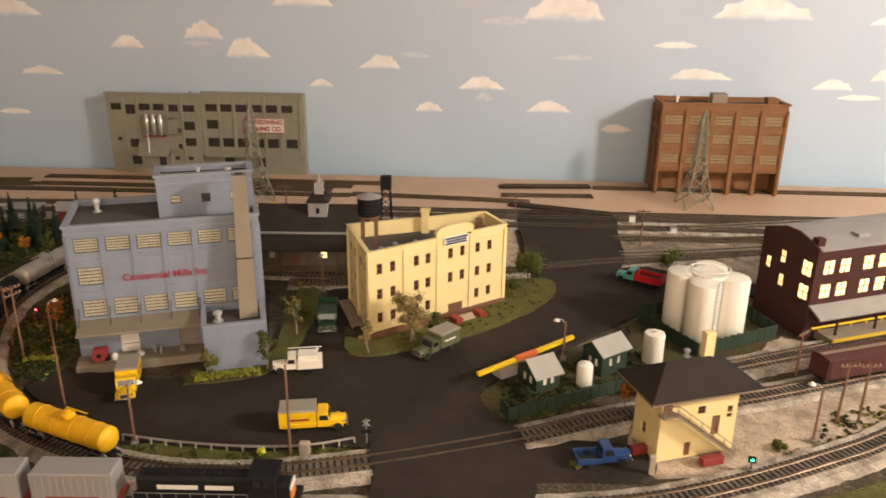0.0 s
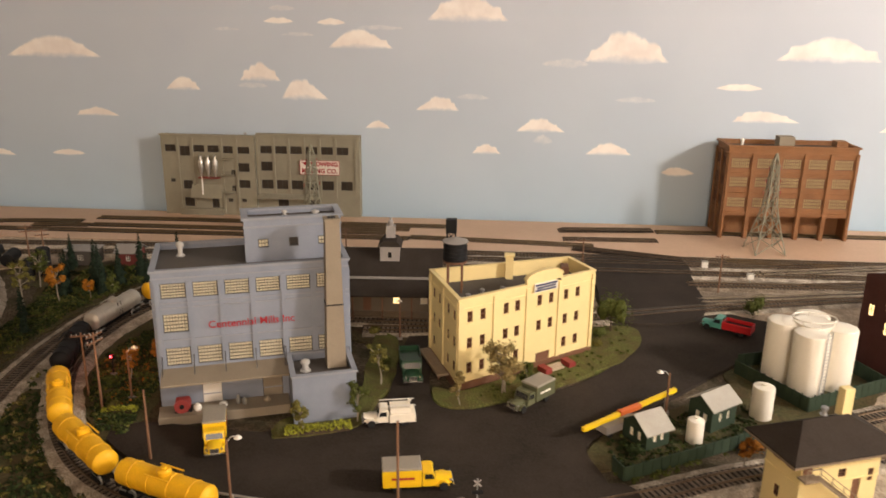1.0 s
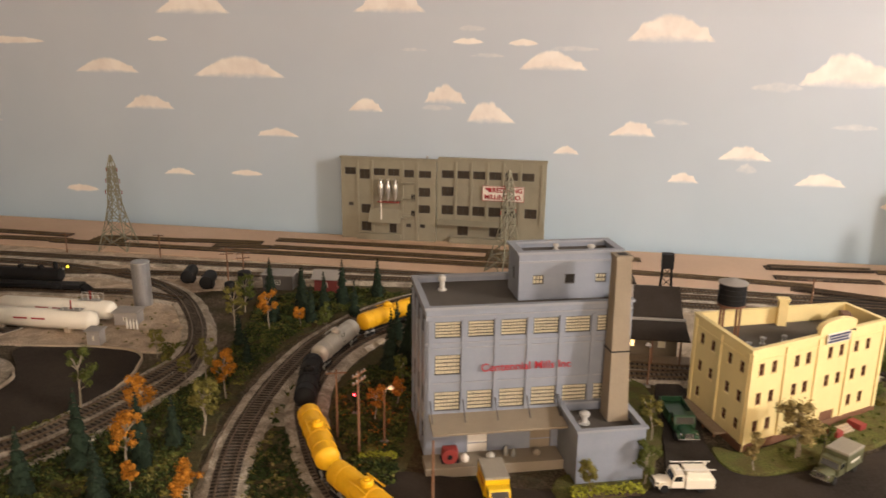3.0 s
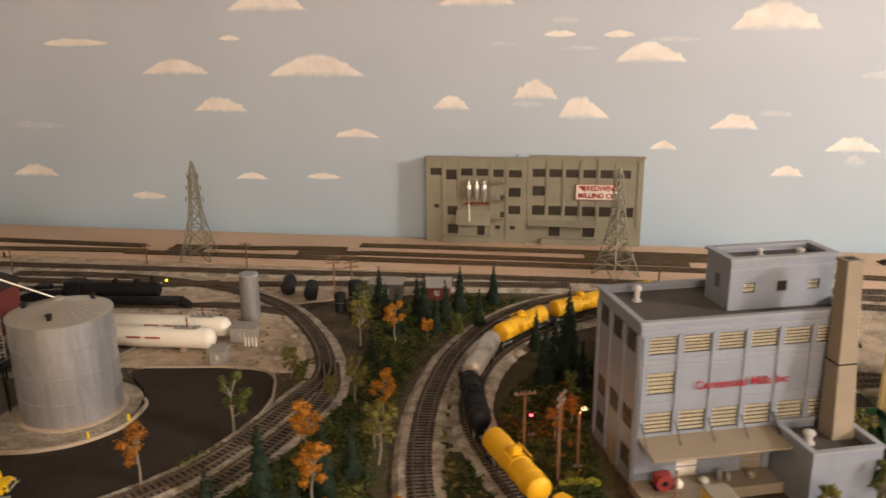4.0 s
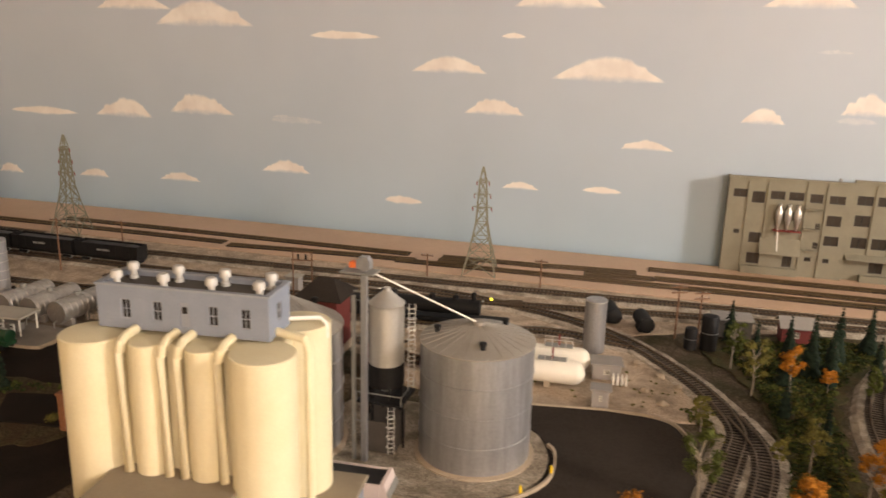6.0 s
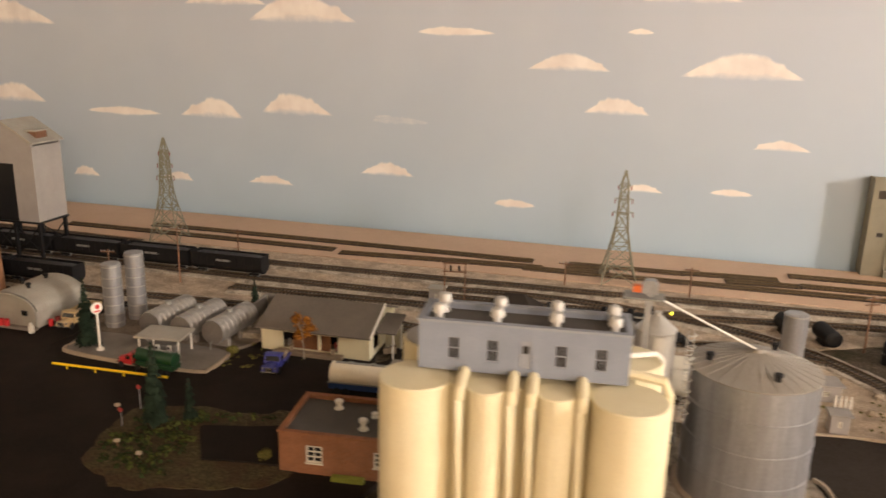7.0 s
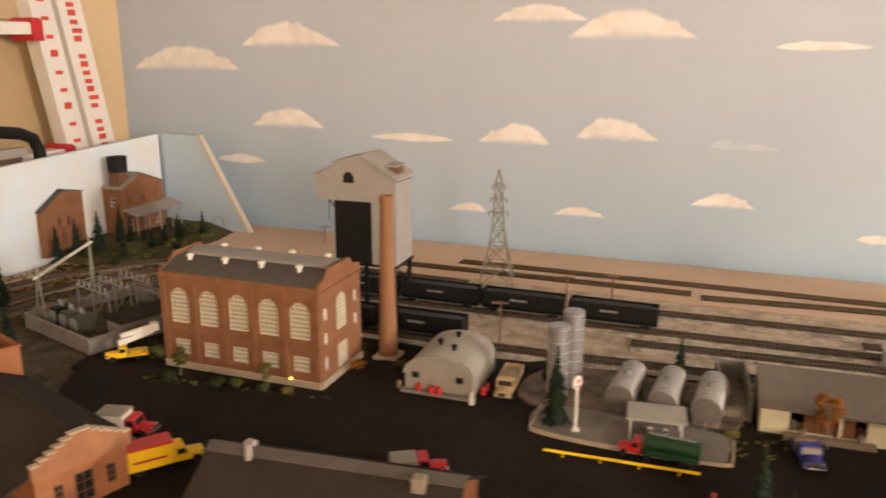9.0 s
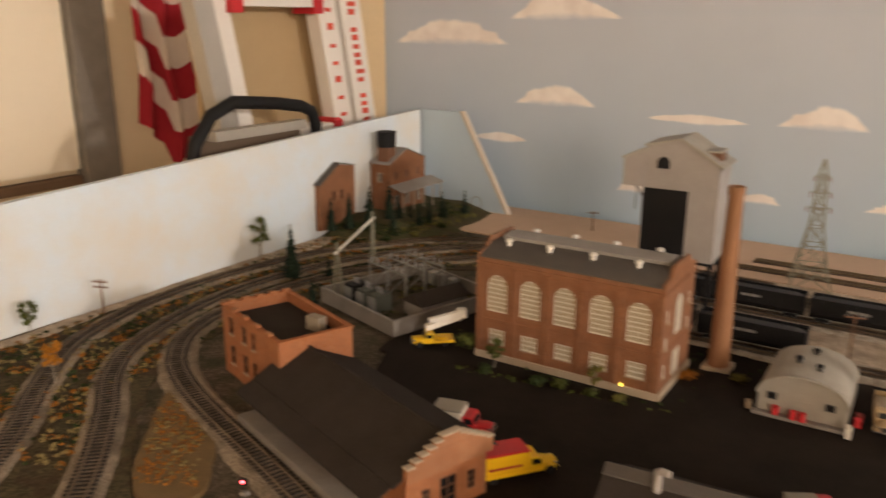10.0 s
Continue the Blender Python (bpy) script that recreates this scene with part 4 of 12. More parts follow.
TIE_JOBS = []
MAIN = [(-0.66, 0.56), (-0.70, 0.70), (-0.738, 0.81), (-0.770, 0.92), (-0.787, 1.04), (-0.790, 1.157), (-0.778, 1.276), (-0.735, 1.41), (-0.66, 1.52), (-0.55, 1.585), (-0.40, 1.612), (-0.1, 1.622), (0.4, 1.63), (1.6, 1.64)]
TRAIN = [(0.9, 1.075), (0.72, 1.03), (0.561, 0.977), (0.35, 0.893), (0.184, 0.842), (0.063, 0.788), (-0.06, 0.742), (-0.15, 0.715), (-0.25, 0.695), (-0.36, 0.698), (-0.47, 0.735), (-0.56, 0.785), (-0.635, 0.865), (-0.69, 0.962), (-0.728, 1.06), (-0.735, 1.169), (-0.715, 1.27), (-0.663, 1.365), (-0.575, 1.455), (-0.45, 1.535), (-0.25, 1.565), (0.1, 1.57), (0.6, 1.572), (1.6, 1.575)]
FRONT = [(-1.1, 0.44), (-0.75, 0.56), (-0.60, 0.605), (-0.43, 0.63), (-0.30, 0.635), (-0.17, 0.64), (0.05, 0.655), (0.18, 0.675), (0.286, 0.712), (0.40, 0.765), (0.50, 0.82), (0.7, 0.96), (0.85, 1.10)]
INNER = [(-1.75, 1.555), (-1.5, 1.565), (-1.28, 1.522), (-1.131, 1.443), (-1.019, 1.306), (-0.962, 1.178), (-0.970, 1.088), (-1.012, 0.925), (-1.062, 0.839), (-1.15, 0.745), (-1.30, 0.64), (-1.45, 0.56)]
railway_track("railway_track", MAIN, "brown railway track curving on pale ballast through the woods", single_ties=True)
railway_track("railway_track", TRAIN, "railway track under the tank car train", z=0.0004, single_ties=True)
railway_track("railway_track", FRONT, "railway track curving along the layout's front")
railway_track("railway_track", INNER, "railway track curving round the grain depot", single_ties=True)
railway_track("railway_track", [(-1.60, 0.50), (-1.25, 0.62), (-1.10, 0.715), (-1.00, 0.85), (-0.955, 0.98), (-0.935, 1.10), (-0.962, 1.20)], "second track merging beside the asphalt road")
yard = [([(-2.72, 1.505), (-2.0, 1.505), (-1.4, 1.53), (-1.0, 1.585), (-0.6, 1.625)], "yard track with the black hopper cars"),
        ([(-2.75, 1.345), (-2.3, 1.345), (-1.9, 1.36), (-1.65, 1.335), (-1.45, 1.26), (-1.3, 1.2)], "yard track behind the feed store"),
        ([(-2.2, 1.60), (-1.4, 1.625), (-0.8, 1.655), (-0.2, 1.662), (1.5, 1.67)], "yard track along the tan shelf"),
        ([(-2.1, 1.44), (-1.8, 1.455), (-1.62, 1.47), (-1.3, 1.55)], "short yard track with weathered ties"),
        ([(-0.52, 1.27), (-0.3, 1.265), (-0.08, 1.262)], "depot track in front of the dark roofed depot"),
        ([(-0.32, 1.225), (-0.2, 1.238), (-0.05, 1.285), (0.122, 1.327), (0.25, 1.366), (0.56, 1.445), (0.80, 1.490), (1.4, 1.54)], "track crossing the road behind the yellow building")]
for pts, label in yard:
    railway_track("railway_track", pts, label)
MUDDY = ground_mat("muddy_ballast", [(0.27, 0.215, 0.155), (0.42, 0.345, 0.26), (0.13, 0.10, 0.072)], 420, 16, 1.0)
for k, pts in enumerate(([(0.272, 1.410), (0.42, 1.438), (0.57, 1.471), (0.85, 1.515), (1.5, 1.57)], [(0.27, 1.500), (0.45, 1.503), (0.70, 1.512), (1.5, 1.545)], [(0.40, 1.572), (0.50, 1.592), (0.64, 1.625), (0.80, 1.652), (1.3, 1.69)], [(0.50, 1.508), (0.66, 1.535), (0.82, 1.566), (1.2, 1.60)])):
    railway_track("railway_track", pts, "rusty yard track with bright rails behind the storage tanks" if k % 2 == 0 else "yard track half sunk in muddy ballast", z=0.0005 * (k + 1), rail=BRIGHT_RAIL if k % 2 == 0 else None, bed=MUDDY, width=0.019)
loops = [([(-2.80, 0.48), (-2.912, 0.612), (-3.02, 0.71), (-3.11, 0.78), (-3.175, 0.865), (-3.225, 1.02), (-3.231, 1.19), (-3.17, 1.40), (-3.02, 1.585), (-2.85, 1.63), (-2.60, 1.61), (-2.35, 1.60)], "loop track curving along the backdrop board"),
         ([(-2.95, 0.48), (-3.064, 0.62), (-3.17, 0.72), (-3.26, 0.83), (-3.312, 1.0), (-3.312, 1.18), (-3.26, 1.40), (-3.12, 1.585), (-2.95, 1.66), (-2.75, 1.665), (-2.45, 1.655)], "outer loop track beside the backdrop board"),
         ([(-2.45, 0.615), (-2.734, 0.722), (-3.0, 0.815), (-3.12, 0.90), (-3.17, 1.02), (-3.165, 1.2), (-3.10, 1.38), (-2.98, 1.51), (-2.8, 1.565)], "siding along the brick freight house")]
for pts, label in loops:
    railway_track("railway_track", pts, label, bed=MUDDY, width=0.021)
# loose sections laid on the bare shelf
for x0, x1, y0, y1 in [(-2.516, -1.600, 1.806, 1.799), (-2.709, -2.023, 1.747, 1.743), (-2.005, -1.573, 1.726, 1.757), (-1.61, -0.30, 1.744, 1.764), (-0.30, 0.12, 1.776, 1.748), (-1.525, -1.295, 1.803, 1.811), (-1.525, -1.44, 1.770, 1.780),
                       (-1.298, -1.11, 1.815, 1.830), (-1.215, -1.078, 1.786, 1.797), (-1.088, -0.22, 1.868, 1.875), (-1.075, -0.35, 1.803, 1.804), (-0.57, -0.31, 1.836, 1.840), (0.283, 1.2, 1.884, 1.886), (0.387, 0.627, 1.664, 1.640)]:
    railway_track("track_section", [(x0, y0), ((x0 + x1) / 2, (y0 + y1) / 2 + 0.002), (x1, y1)], "loose dark brown track laid on the bare tan shelf", z=0.003, ballast=False, rail=BRASS_RAIL, tie_mat=SHELF_TIE, tie_pitch=0.0044)
for x0, x1, y0, y1, z0 in [(0.050, 0.278, 1.871, 1.893, 0.003), (0.058, 0.276, 1.868, 1.884, 0.0072), (0.055, 0.274, 1.799, 1.808, 0.003), (0.07, 0.285, 1.725, 1.665, 0.003), (0.078, 0.290, 1.716, 1.656, 0.0072)]:
    railway_track("track_section", [(x0, y0), ((x0 + x1) / 2, (y0 + y1) / 2), (x1, y1)], "stack of unused dark flexible track lying on the shelf", z=z0, ballast=False, tie_pitch=0.005)


# ---- east side: mill, yellow corner building, backdrop factories ----
RED_PAINT = mat("red_lettering", (0.36, 0.022, 0.035), 0.6, grain=0.15)
WHITE_SIGN = mat("white_sign", (0.78, 0.74, 0.66), 0.5)
BRIGHT_METAL = mat("bright_metal_band", (0.62, 0.60, 0.56), 0.35, metal=0.6, grain=0.08)
BROWN_PANE = mat("brown_window", (0.075, 0.034, 0.018), 0.25, grain=0.2)
VENT_GREY = mat("ventilator_grey", (0.52, 0.51, 0.48), 0.5, metal=0.2, grain=0.08)
NAVY = mat("navy_paint", (0.03, 0.04, 0.10), 0.5)
RUST = mat("rust_red_paint", (0.25, 0.035, 0.03), 0.6)
WHITE = mat("white_paint", (0.78, 0.75, 0.68), 0.5, grain=0.05)
WOOD = mat("dock_planks", (0.24, 0.18, 0.12), 0.8, grain=0.2, fine=300)


def roof_vent(parent, x, y, z, h=0.012, r=0.0035, material=None):
    """A metal roof vent: pipe, collar and cap."""
    s = Shape().lathe([(r * 1.4, 0), (r * 1.4, h * 0.08), (r * 0.8, h * 0.12), (r * 0.8, h * 0.6), (r * 1.25, h * 0.66), (r * 1.25, h * 0.86), (r * 0.5, h), (0.0001, h)], 12)
    return part("roof_vent", s, material or WHITE, parent, "white metal roof vent", pose(x, y, z))


def mill():
    th = thing("grain_mill", pose(-0.533, 0.9265, 0, 0, 0, 19), "blue grey three storey flour mill with red lettering and tan chimney", "building")
    W, D, H = 0.246, 0.124, 0.195
    foot = rect(W, D)
    cols = [0.0099 + 0.0388 * i for i in range(6)]
    front = grid_ops(cols, [0.1602], 0.0305, 0.020) + [(cols[0], 0.1144, 0.0305, 0.025)] + grid_ops(cols, [0.0685], 0.0305, 0.0245)
    doors = [(0.0505, 0.0105, 0.025, 0.0275), (0.128, 0.0105, 0.026, 0.0275)]
    side = grid_ops([0.010, 0.048, 0.086], [0.158, 0.068], 0.027, 0.024) + grid_ops([0.010, 0.086], [0.020], 0.027, 0.024)
    m0, L0 = wall_poses(foot)[0]
    part("wall", wall_shape(W, H, front + doors), MILL_BLUE, th, m=m0)
    windows(th, m0, front, 8, 5, DARK_FRAME, CREAM_PANE, bar=0.00075, upright=0.0005)
    for x, z, w, h in doors:
        d = part("door", Shape().slab(0.0006, w - 0.0006, 0.0, 0.0012, 0.0, h - 0.0006), WHITE if x < 0.1 else TAN_TRIM, th, "pale roller door" if x < 0.1 else "tan loading door", pose(x, 0.0012, z))
        part("rail", Shape().box(0.001, w - 0.001, -0.0006, 0.0, h * 0.45, h * 0.5), MILL_TRIM, d)
    for i in (1, 2, 3):
        m, L = wall_poses(foot)[i]
        part("wall", wall_shape(L, H, side if i != 2 else [], 0.003, 0, 0.003 if i % 2 else 0), MILL_BLUE, th, m=m)
        if i != 2:
            windows(th, m, side, 8, 5, DARK_FRAME, CREAM_PANE, bar=0.00075, upright=0.0003)
            for x in (0.0025, 0.0400, 0.0785, 0.1160):
                part("pilaster", Shape().slab(x, x + 0.0055, -0.0018, -0.0002, 0.010, 0.183, 0.0004), MILL_BLUE, th, m=m)
            part("side_door", Shape().slab(0.052, 0.070, -0.0012, -0.0001, 0.002, 0.034, 0.0003), TAN_TRIM, th, "pale side door", m)
    part("floor_plate", Shape().prism(inset_poly(foot, 0.0035), 0.001, 0.004), DARK_PANE, th)
    part("roof", Shape().prism(inset_poly(foot, 0.0032), 0.185, 0.189), ROOF_TAR, th, "flat dark tar roof")
    part("coping", parapet(Shape(), foot, 0.1952, 0.1982, 0.005, 0.0022), MILL_TRIM, th)
    band = Shape()
    for z in (0.1865, 0.1535, 0.147, 0.1035):
        band.box(-0.0008, W + 0.0008, -0.0013, -0.0001, z, z + 0.0016)
    part("belt_course", band, MILL_TRIM, th)
    for x in [0.0025 + 0.0388 * i for i in range(7)]:
        part("pilaster", Shape().slab(x, x + 0.0055, -0.0018, -0.0002, 0.066, 0.183, 0.0004), MILL_BLUE, th)
    lettering("Centennial Mills Inc", 0.0138, RED_PAINT, th, pose(0.119, -0.0024, 0.1215, 90), "dark red painted lettering", 0.00012)
    # penthouse
    hx, hy, hw, hd, z0, z1 = 0.1165, 0.0375, 0.1265, 0.052, 0.189, 0.246
    hm = pose(hx, hy, z0)
    hf = rect(hw, hd)
    ops = [[(0.017, 0.0195, 0.0135, 0.0115), (0.057, 0.0190, 0.0125, 0.0125), (0.0955, 0.0195, 0.0135, 0.0115)], [(0.02, 0.0195, 0.014, 0.0115)], [], [(0.02, 0.0195, 0.010, 0.0165)]]
    for i, (m, L) in enumerate(wall_poses(hf)):
        part("penthouse_wall", wall_shape(L, z1 - z0, ops[i], 0.003, 0, 0.003 if i % 2 else 0), MILL_BLUE, th, m=hm @ m)
        for o in ops[i]:
            dark = abs(o[0] - 0.057) < 1e-6
            windows(th, hm @ m, [o], 1 if dark else 3, 1 if dark else 2, DARK_FRAME, DARK_PANE if dark else CREAM_PANE)
    part("penthouse_roof", Shape().prism([(x + hx, y + hy) for x, y in inset_poly(hf, 0.0032)], 0.238, 0.241), ROOF_TAR, th)
    part("penthouse_coping", parapet(Shape(), [(x + hx, y + hy) for x, y in hf], z1 + 0.0002, z1 + 0.0034, 0.006, 0.0030), MILL_TRIM, th)
    part("penthouse_band", Shape().box(hx - 0.001, hx + hw + 0.001, hy - 0.0014, hy - 0.0002, 0.2355, 0.238), MILL_TRIM, th)
    roof_vent(th, hx + 0.095, hy + 0.02, 0.241, 0.010, 0.004, VENT_GREY)
    roof_vent(th, hx + 0.055, hy + 0.035, 0.241, 0.008, 0.003, VENT_GREY)
    # annex with chimney
    ax, ay, aw, ad, ah = 0.162, -0.074, 0.0805, 0.0738, 0.069
    af = [(x + ax, y + ay) for x, y in rect(aw, ad)]
    for i, (m, L) in enumerate(wall_poses(af)):
        if i != 2:
            part("annex_wall", wall_shape(L, ah, [], 0.003, 0, 0.003 if i % 2 else 0), MILL_BLUE, th, m=m)
    part("annex_roof", Shape().prism(inset_poly(af, 0.0032), 0.057, 0.060), ROOF_TAR, th)
    part("annex_coping", parapet(Shape(), af, ah + 0.0002, ah + 0.0028, 0.005, 0.0018), MILL_TRIM, th)
    roof_vent(th, 0.182, -0.036, 0.060, 0.016, 0.005, VENT_GREY)
    ch = Shape()
    zs = [(0.060, 0.0126, 0.2230, -0.0240), (0.150, 0.0107, 0.2238, -0.0165), (0.2525, 0.0090, 0.2247, -0.0085), (0.2525, 0.0099, 0.2247, -0.0085), (0.2565, 0.0099, 0.2247, -0.0085)]
    ch.add([(cx + sx * r, cy + sy * r, z) for z, r, cx, cy in zs for sx, sy in ((-1, -1), (1, -1), (1, 1), (-1, 1))],
           [(4 * j + i, 4 * j + (i + 1) % 4, 4 * j + 4 + (i + 1) % 4, 4 * j + 4 + i) for j in range(4) for i in range(4)] + [(16, 17, 18, 19)])
    chim = part("chimney", ch, TAN_TRIM, th, "tall tapered tan chimney")
    part("flue", Shape().box(0.2197, 0.2297, -0.0135, -0.0035, 0.2566, 0.2570), BLACK, chim)
    part("band", parapet(Shape(), [(0.2128, -0.0275), (0.2348, -0.0275), (0.2348, -0.0055), (0.2128, -0.0055)], 0.1430, 0.1452, 0.002, 0.0004), BLACK, chim)
    # loading dock and canopy
    part("dock", Shape().slab(-0.004, ax - 0.001, -0.033, -0.0002, 0.0, 0.0125), TAN_TRIM, th, "tan concrete loading dock")
    part("canopy", Shape().extrude_x([(-0.0415, 0.0580), (-0.0002, 0.0625), (-0.0002, 0.0650), (-0.0415, 0.0605)], 0.003, ax - 0.001), TAN_TRIM, th, "sloping tan canopy over the dock")
    for i in range(6):
        x = 0.005 + 0.0388 * min(i, 4) if i < 5 else 0.158
        part("tie_rod", Shape().bar((x, -0.020, 0.0625), (x, -0.001, 0.083), 0.0011), DARK_FRAME, th)
    roof_vent(th, 0.032, 0.088, 0.189, 0.020, 0.0040, VENT_GREY)
    part("pipe", Shape().tube([(W + 0.002, 0.03, 0.10), (W + 0.004, 0.03, 0.05), (W + 0.004, 0.03, 0.0)], 0.0012), BLACK, th)
    return th


def yellow_building():
    th = thing("office_building", pose(-0.154, 1.028, 0), "pale yellow three storey corner building with brown windows", "building")
    foot = [(0, 0), (0.200, 0.150), (0.166, 0.214), (-0.050, 0.126)]
    H, zs = 0.134, [0.1000, 0.0610, 0.0235]
    xs = [0.0145, 0.0365, 0.077, 0.0975, 0.1385, 0.1605, 0.1895, 0.2125]
    f = grid_ops(xs[:4], zs, 0.0088, 0.0160) + grid_ops(xs[4:6], zs[:2], 0.0085, 0.0160) + grid_ops(xs[6:], zs, 0.0085, 0.0155)
    s = grid_ops([0.018, 0.045, 0.085, 0.112], zs[:2], 0.0095, 0.015) + grid_ops([0.018, 0.085, 0.112], zs[2:], 0.0095, 0.015)
    door = (0.1395, 0.002, 0.027, 0.0220)
    ops = [f + [door], grid_ops([0.018, 0.045], zs, 0.009, 0.015), [], s]
    brown = dict(cols=1, rows=2, frame_mat=BROWN_FRAME, pane_mat=BROWN_PANE, sill=YELLOW_WALL)
    for i, (m, L) in enumerate(wall_poses(foot)):
        part("wall", wall_shape(L, H, ops[i], 0.003, 0.0, 0.003 if i % 2 else 0.0), YELLOW_WALL, th, m=m)
        windows(th, m, [o for o in ops[i] if o is not door], **brown)
        if i in (0, 3):
            for x in ([-0.001, 0.058, 0.1165, 0.1775, L - 0.006] if i == 0 else [0.002, L / 2 - 0.003, L - 0.008]):
                part("pilaster", Shape().slab(x, x + 0.006, -0.0020, -0.0002, 0.0, H - 0.003, 0.0004), YELLOW_WALL, th, m=m)
            part("plinth", Shape().slab(0.0, L, -0.0022, -0.0001, 0.0, 0.011, 0.0004), BROWN_FRAME, th, "brown brick plinth", m)
            part("cornice", Shape().box(0.0, L, -0.0016, -0.0002, 0.1205, 0.1220), YELLOW_WALL, th, m=m)
    m, L = wall_poses(foot)[0]
    arch = [(0.1500 + 0.0335 * math.cos(math.pi * k / 10), H + 0.0100 + 0.0085 * math.sin(math.pi * k / 10)) for k in range(11)]
    part("gable", Shape().extrude_y([(0.1165, H), (0.1835, H)] + arch, -0.0018, 0.0036), YELLOW_WALL, th, m=m)
    part("gable_coping", Shape().extrude_y([(0.1850, H + 0.0085)] + [(x, z + 0.0001) for x, z in arch] + [(0.1150, H + 0.0085), (0.1150, H + 0.0105)] + [(x, z + 0.0020) for x, z in reversed(arch)] + [(0.1850, H + 0.0105)], -0.003, 0.0046), YELLOW_WALL, th, m=m)
    sg = part("signboard", Shape().slab(0.1295, 0.1730, -0.0034, -0.0020, 0.1225, 0.1360, 0.0003), WHITE_SIGN, th, "white signboard with dark bars", m)
    for z, a, b in ((0.1316, 0.1310, 0.1715), (0.1276, 0.1330, 0.1690), (0.1236, 0.1310, 0.1700)):
        part("bar", Shape().box(a, b, -0.0038, -0.0035, z, z + 0.0029), NAVY, sg)
    part("sign_lamp", Shape().bar((0.1700, -0.0036, 0.1362), (0.1725, -0.0075, 0.1385), 0.0011).ball((0.1728, -0.0080, 0.1380), 0.0016, 8, 6), BLACK, sg)
    dm = pose(door[0], 0.0012, door[1])
    part("door", Shape().box(0.0004, door[2] - 0.0004, 0, 0.001, 0, door[3]), BROWN_FRAME, th, "dark brown double door", m @ dm)
    part("roof", Shape().prism(inset_poly(foot, 0.0033), 0.110, 0.1135), ROOF_TAR, th, "flat dark roof")
    part("coping", parapet(Shape(), foot, H + 0.0002, H + 0.0026, 0.005, 0.0014), YELLOW_WALL, th)
    part("floor_plate", Shape().prism(inset_poly(foot, 0.0035), 0.002, 0.005), DARK_PANE, th)
    part("chimney", Shape().slab(0.064, 0.076, 0.158, 0.168, 0.1136, 0.150).box(0.062, 0.078, 0.156, 0.170, 0.150, 0.153), YELLOW_WALL, th)
    part("hatch", Shape().slab(0.150, 0.162, 0.165, 0.185, 0.1136, 0.134), BROWN_FRAME, th)
    for x, y, h in ((0.01, 0.07, 0.007), (0.03, 0.085, 0.01), (0.045, 0.065, 0.006), (0.06, 0.10, 0.009), (-0.012, 0.06, 0.006), (0.02, 0.045, 0.005)):
        roof_vent(th, x, y, 0.1136, h, 0.003, GALV)
    part("skylight", Shape().slab(-0.004, 0.02, 0.045, 0.062, 0.1136, 0.118), ROOF_GREY, th)
    tank = thing("rooftop_water_tank", pose(-0.165, 1.128, 0.1136), "black wooden water tank with grey conical roof on brown legs", "water tank")
    part("barrel", Shape().lathe([(0.0172, 0.048), (0.0178, 0.0485), (0.0176, 0.061), (0.0172, 0.076)], 24), BLACK, tank)
    part("roof", Shape().lathe([(0.0190, 0.0755), (0.0194, 0.0765), (0.0006, 0.083)], 24), ROOF_GREY, tank)
    part("deck", Shape().cyl(0, 0, 0.0455, 0.048, 0.0180, 20), BROWN_FRAME, tank)
    for a in range(4):
        c, sn = math.cos(radians(45 + 90 * a)), math.sin(radians(45 + 90 * a))
        part("leg", Shape().slab(c * 0.0145 - 0.0014, c * 0.0145 + 0.0014, sn * 0.0145 - 0.0014, sn * 0.0145 + 0.0014, 0.0, 0.0456), BROWN_FRAME, tank)
    for z in (0.051, 0.056, 0.062, 0.069):
        part("hoop", Shape().lathe([(0.0176, z), (0.0181, z + 0.0003), (0.0176, z + 0.0006)], 24), BLACK, tank)
    steps = thing("entrance_steps", pose(-0.042 + 0.0105, 1.112 - 0.0045, 0.0045, 0, 0, 37), "concrete entrance steps with red side walls", "steps")
    for i in range(3):
        part("step", Shape().slab(0.002, 0.026, -0.020 + 0.004 * i, -0.0160 + 0.004 * i, 0, 0.002 + 0.002 * i, 0.0003), STONE, steps)
    for x in (-0.013, 0.032):
        part("planter", Shape().slab(x, x + 0.012, -0.024, -0.004, 0, 0.008), RUST, steps, "red brick planter wall")
    dock = thing("side_porch", pose(-0.154, 1.028, 0.0045, 0, 0, 111.6), "brown timber porch along the yellow building's side", "porch")
    part("deck", Shape().slab(0.03, 0.125, 0.003, 0.020, 0.006, 0.009), WOOD, dock)
    for x in (0.034, 0.06, 0.09, 0.118):
        part("post", Shape().box(x, x + 0.002, 0.016, 0.018, 0, 0.006), BROWN_FRAME, dock)


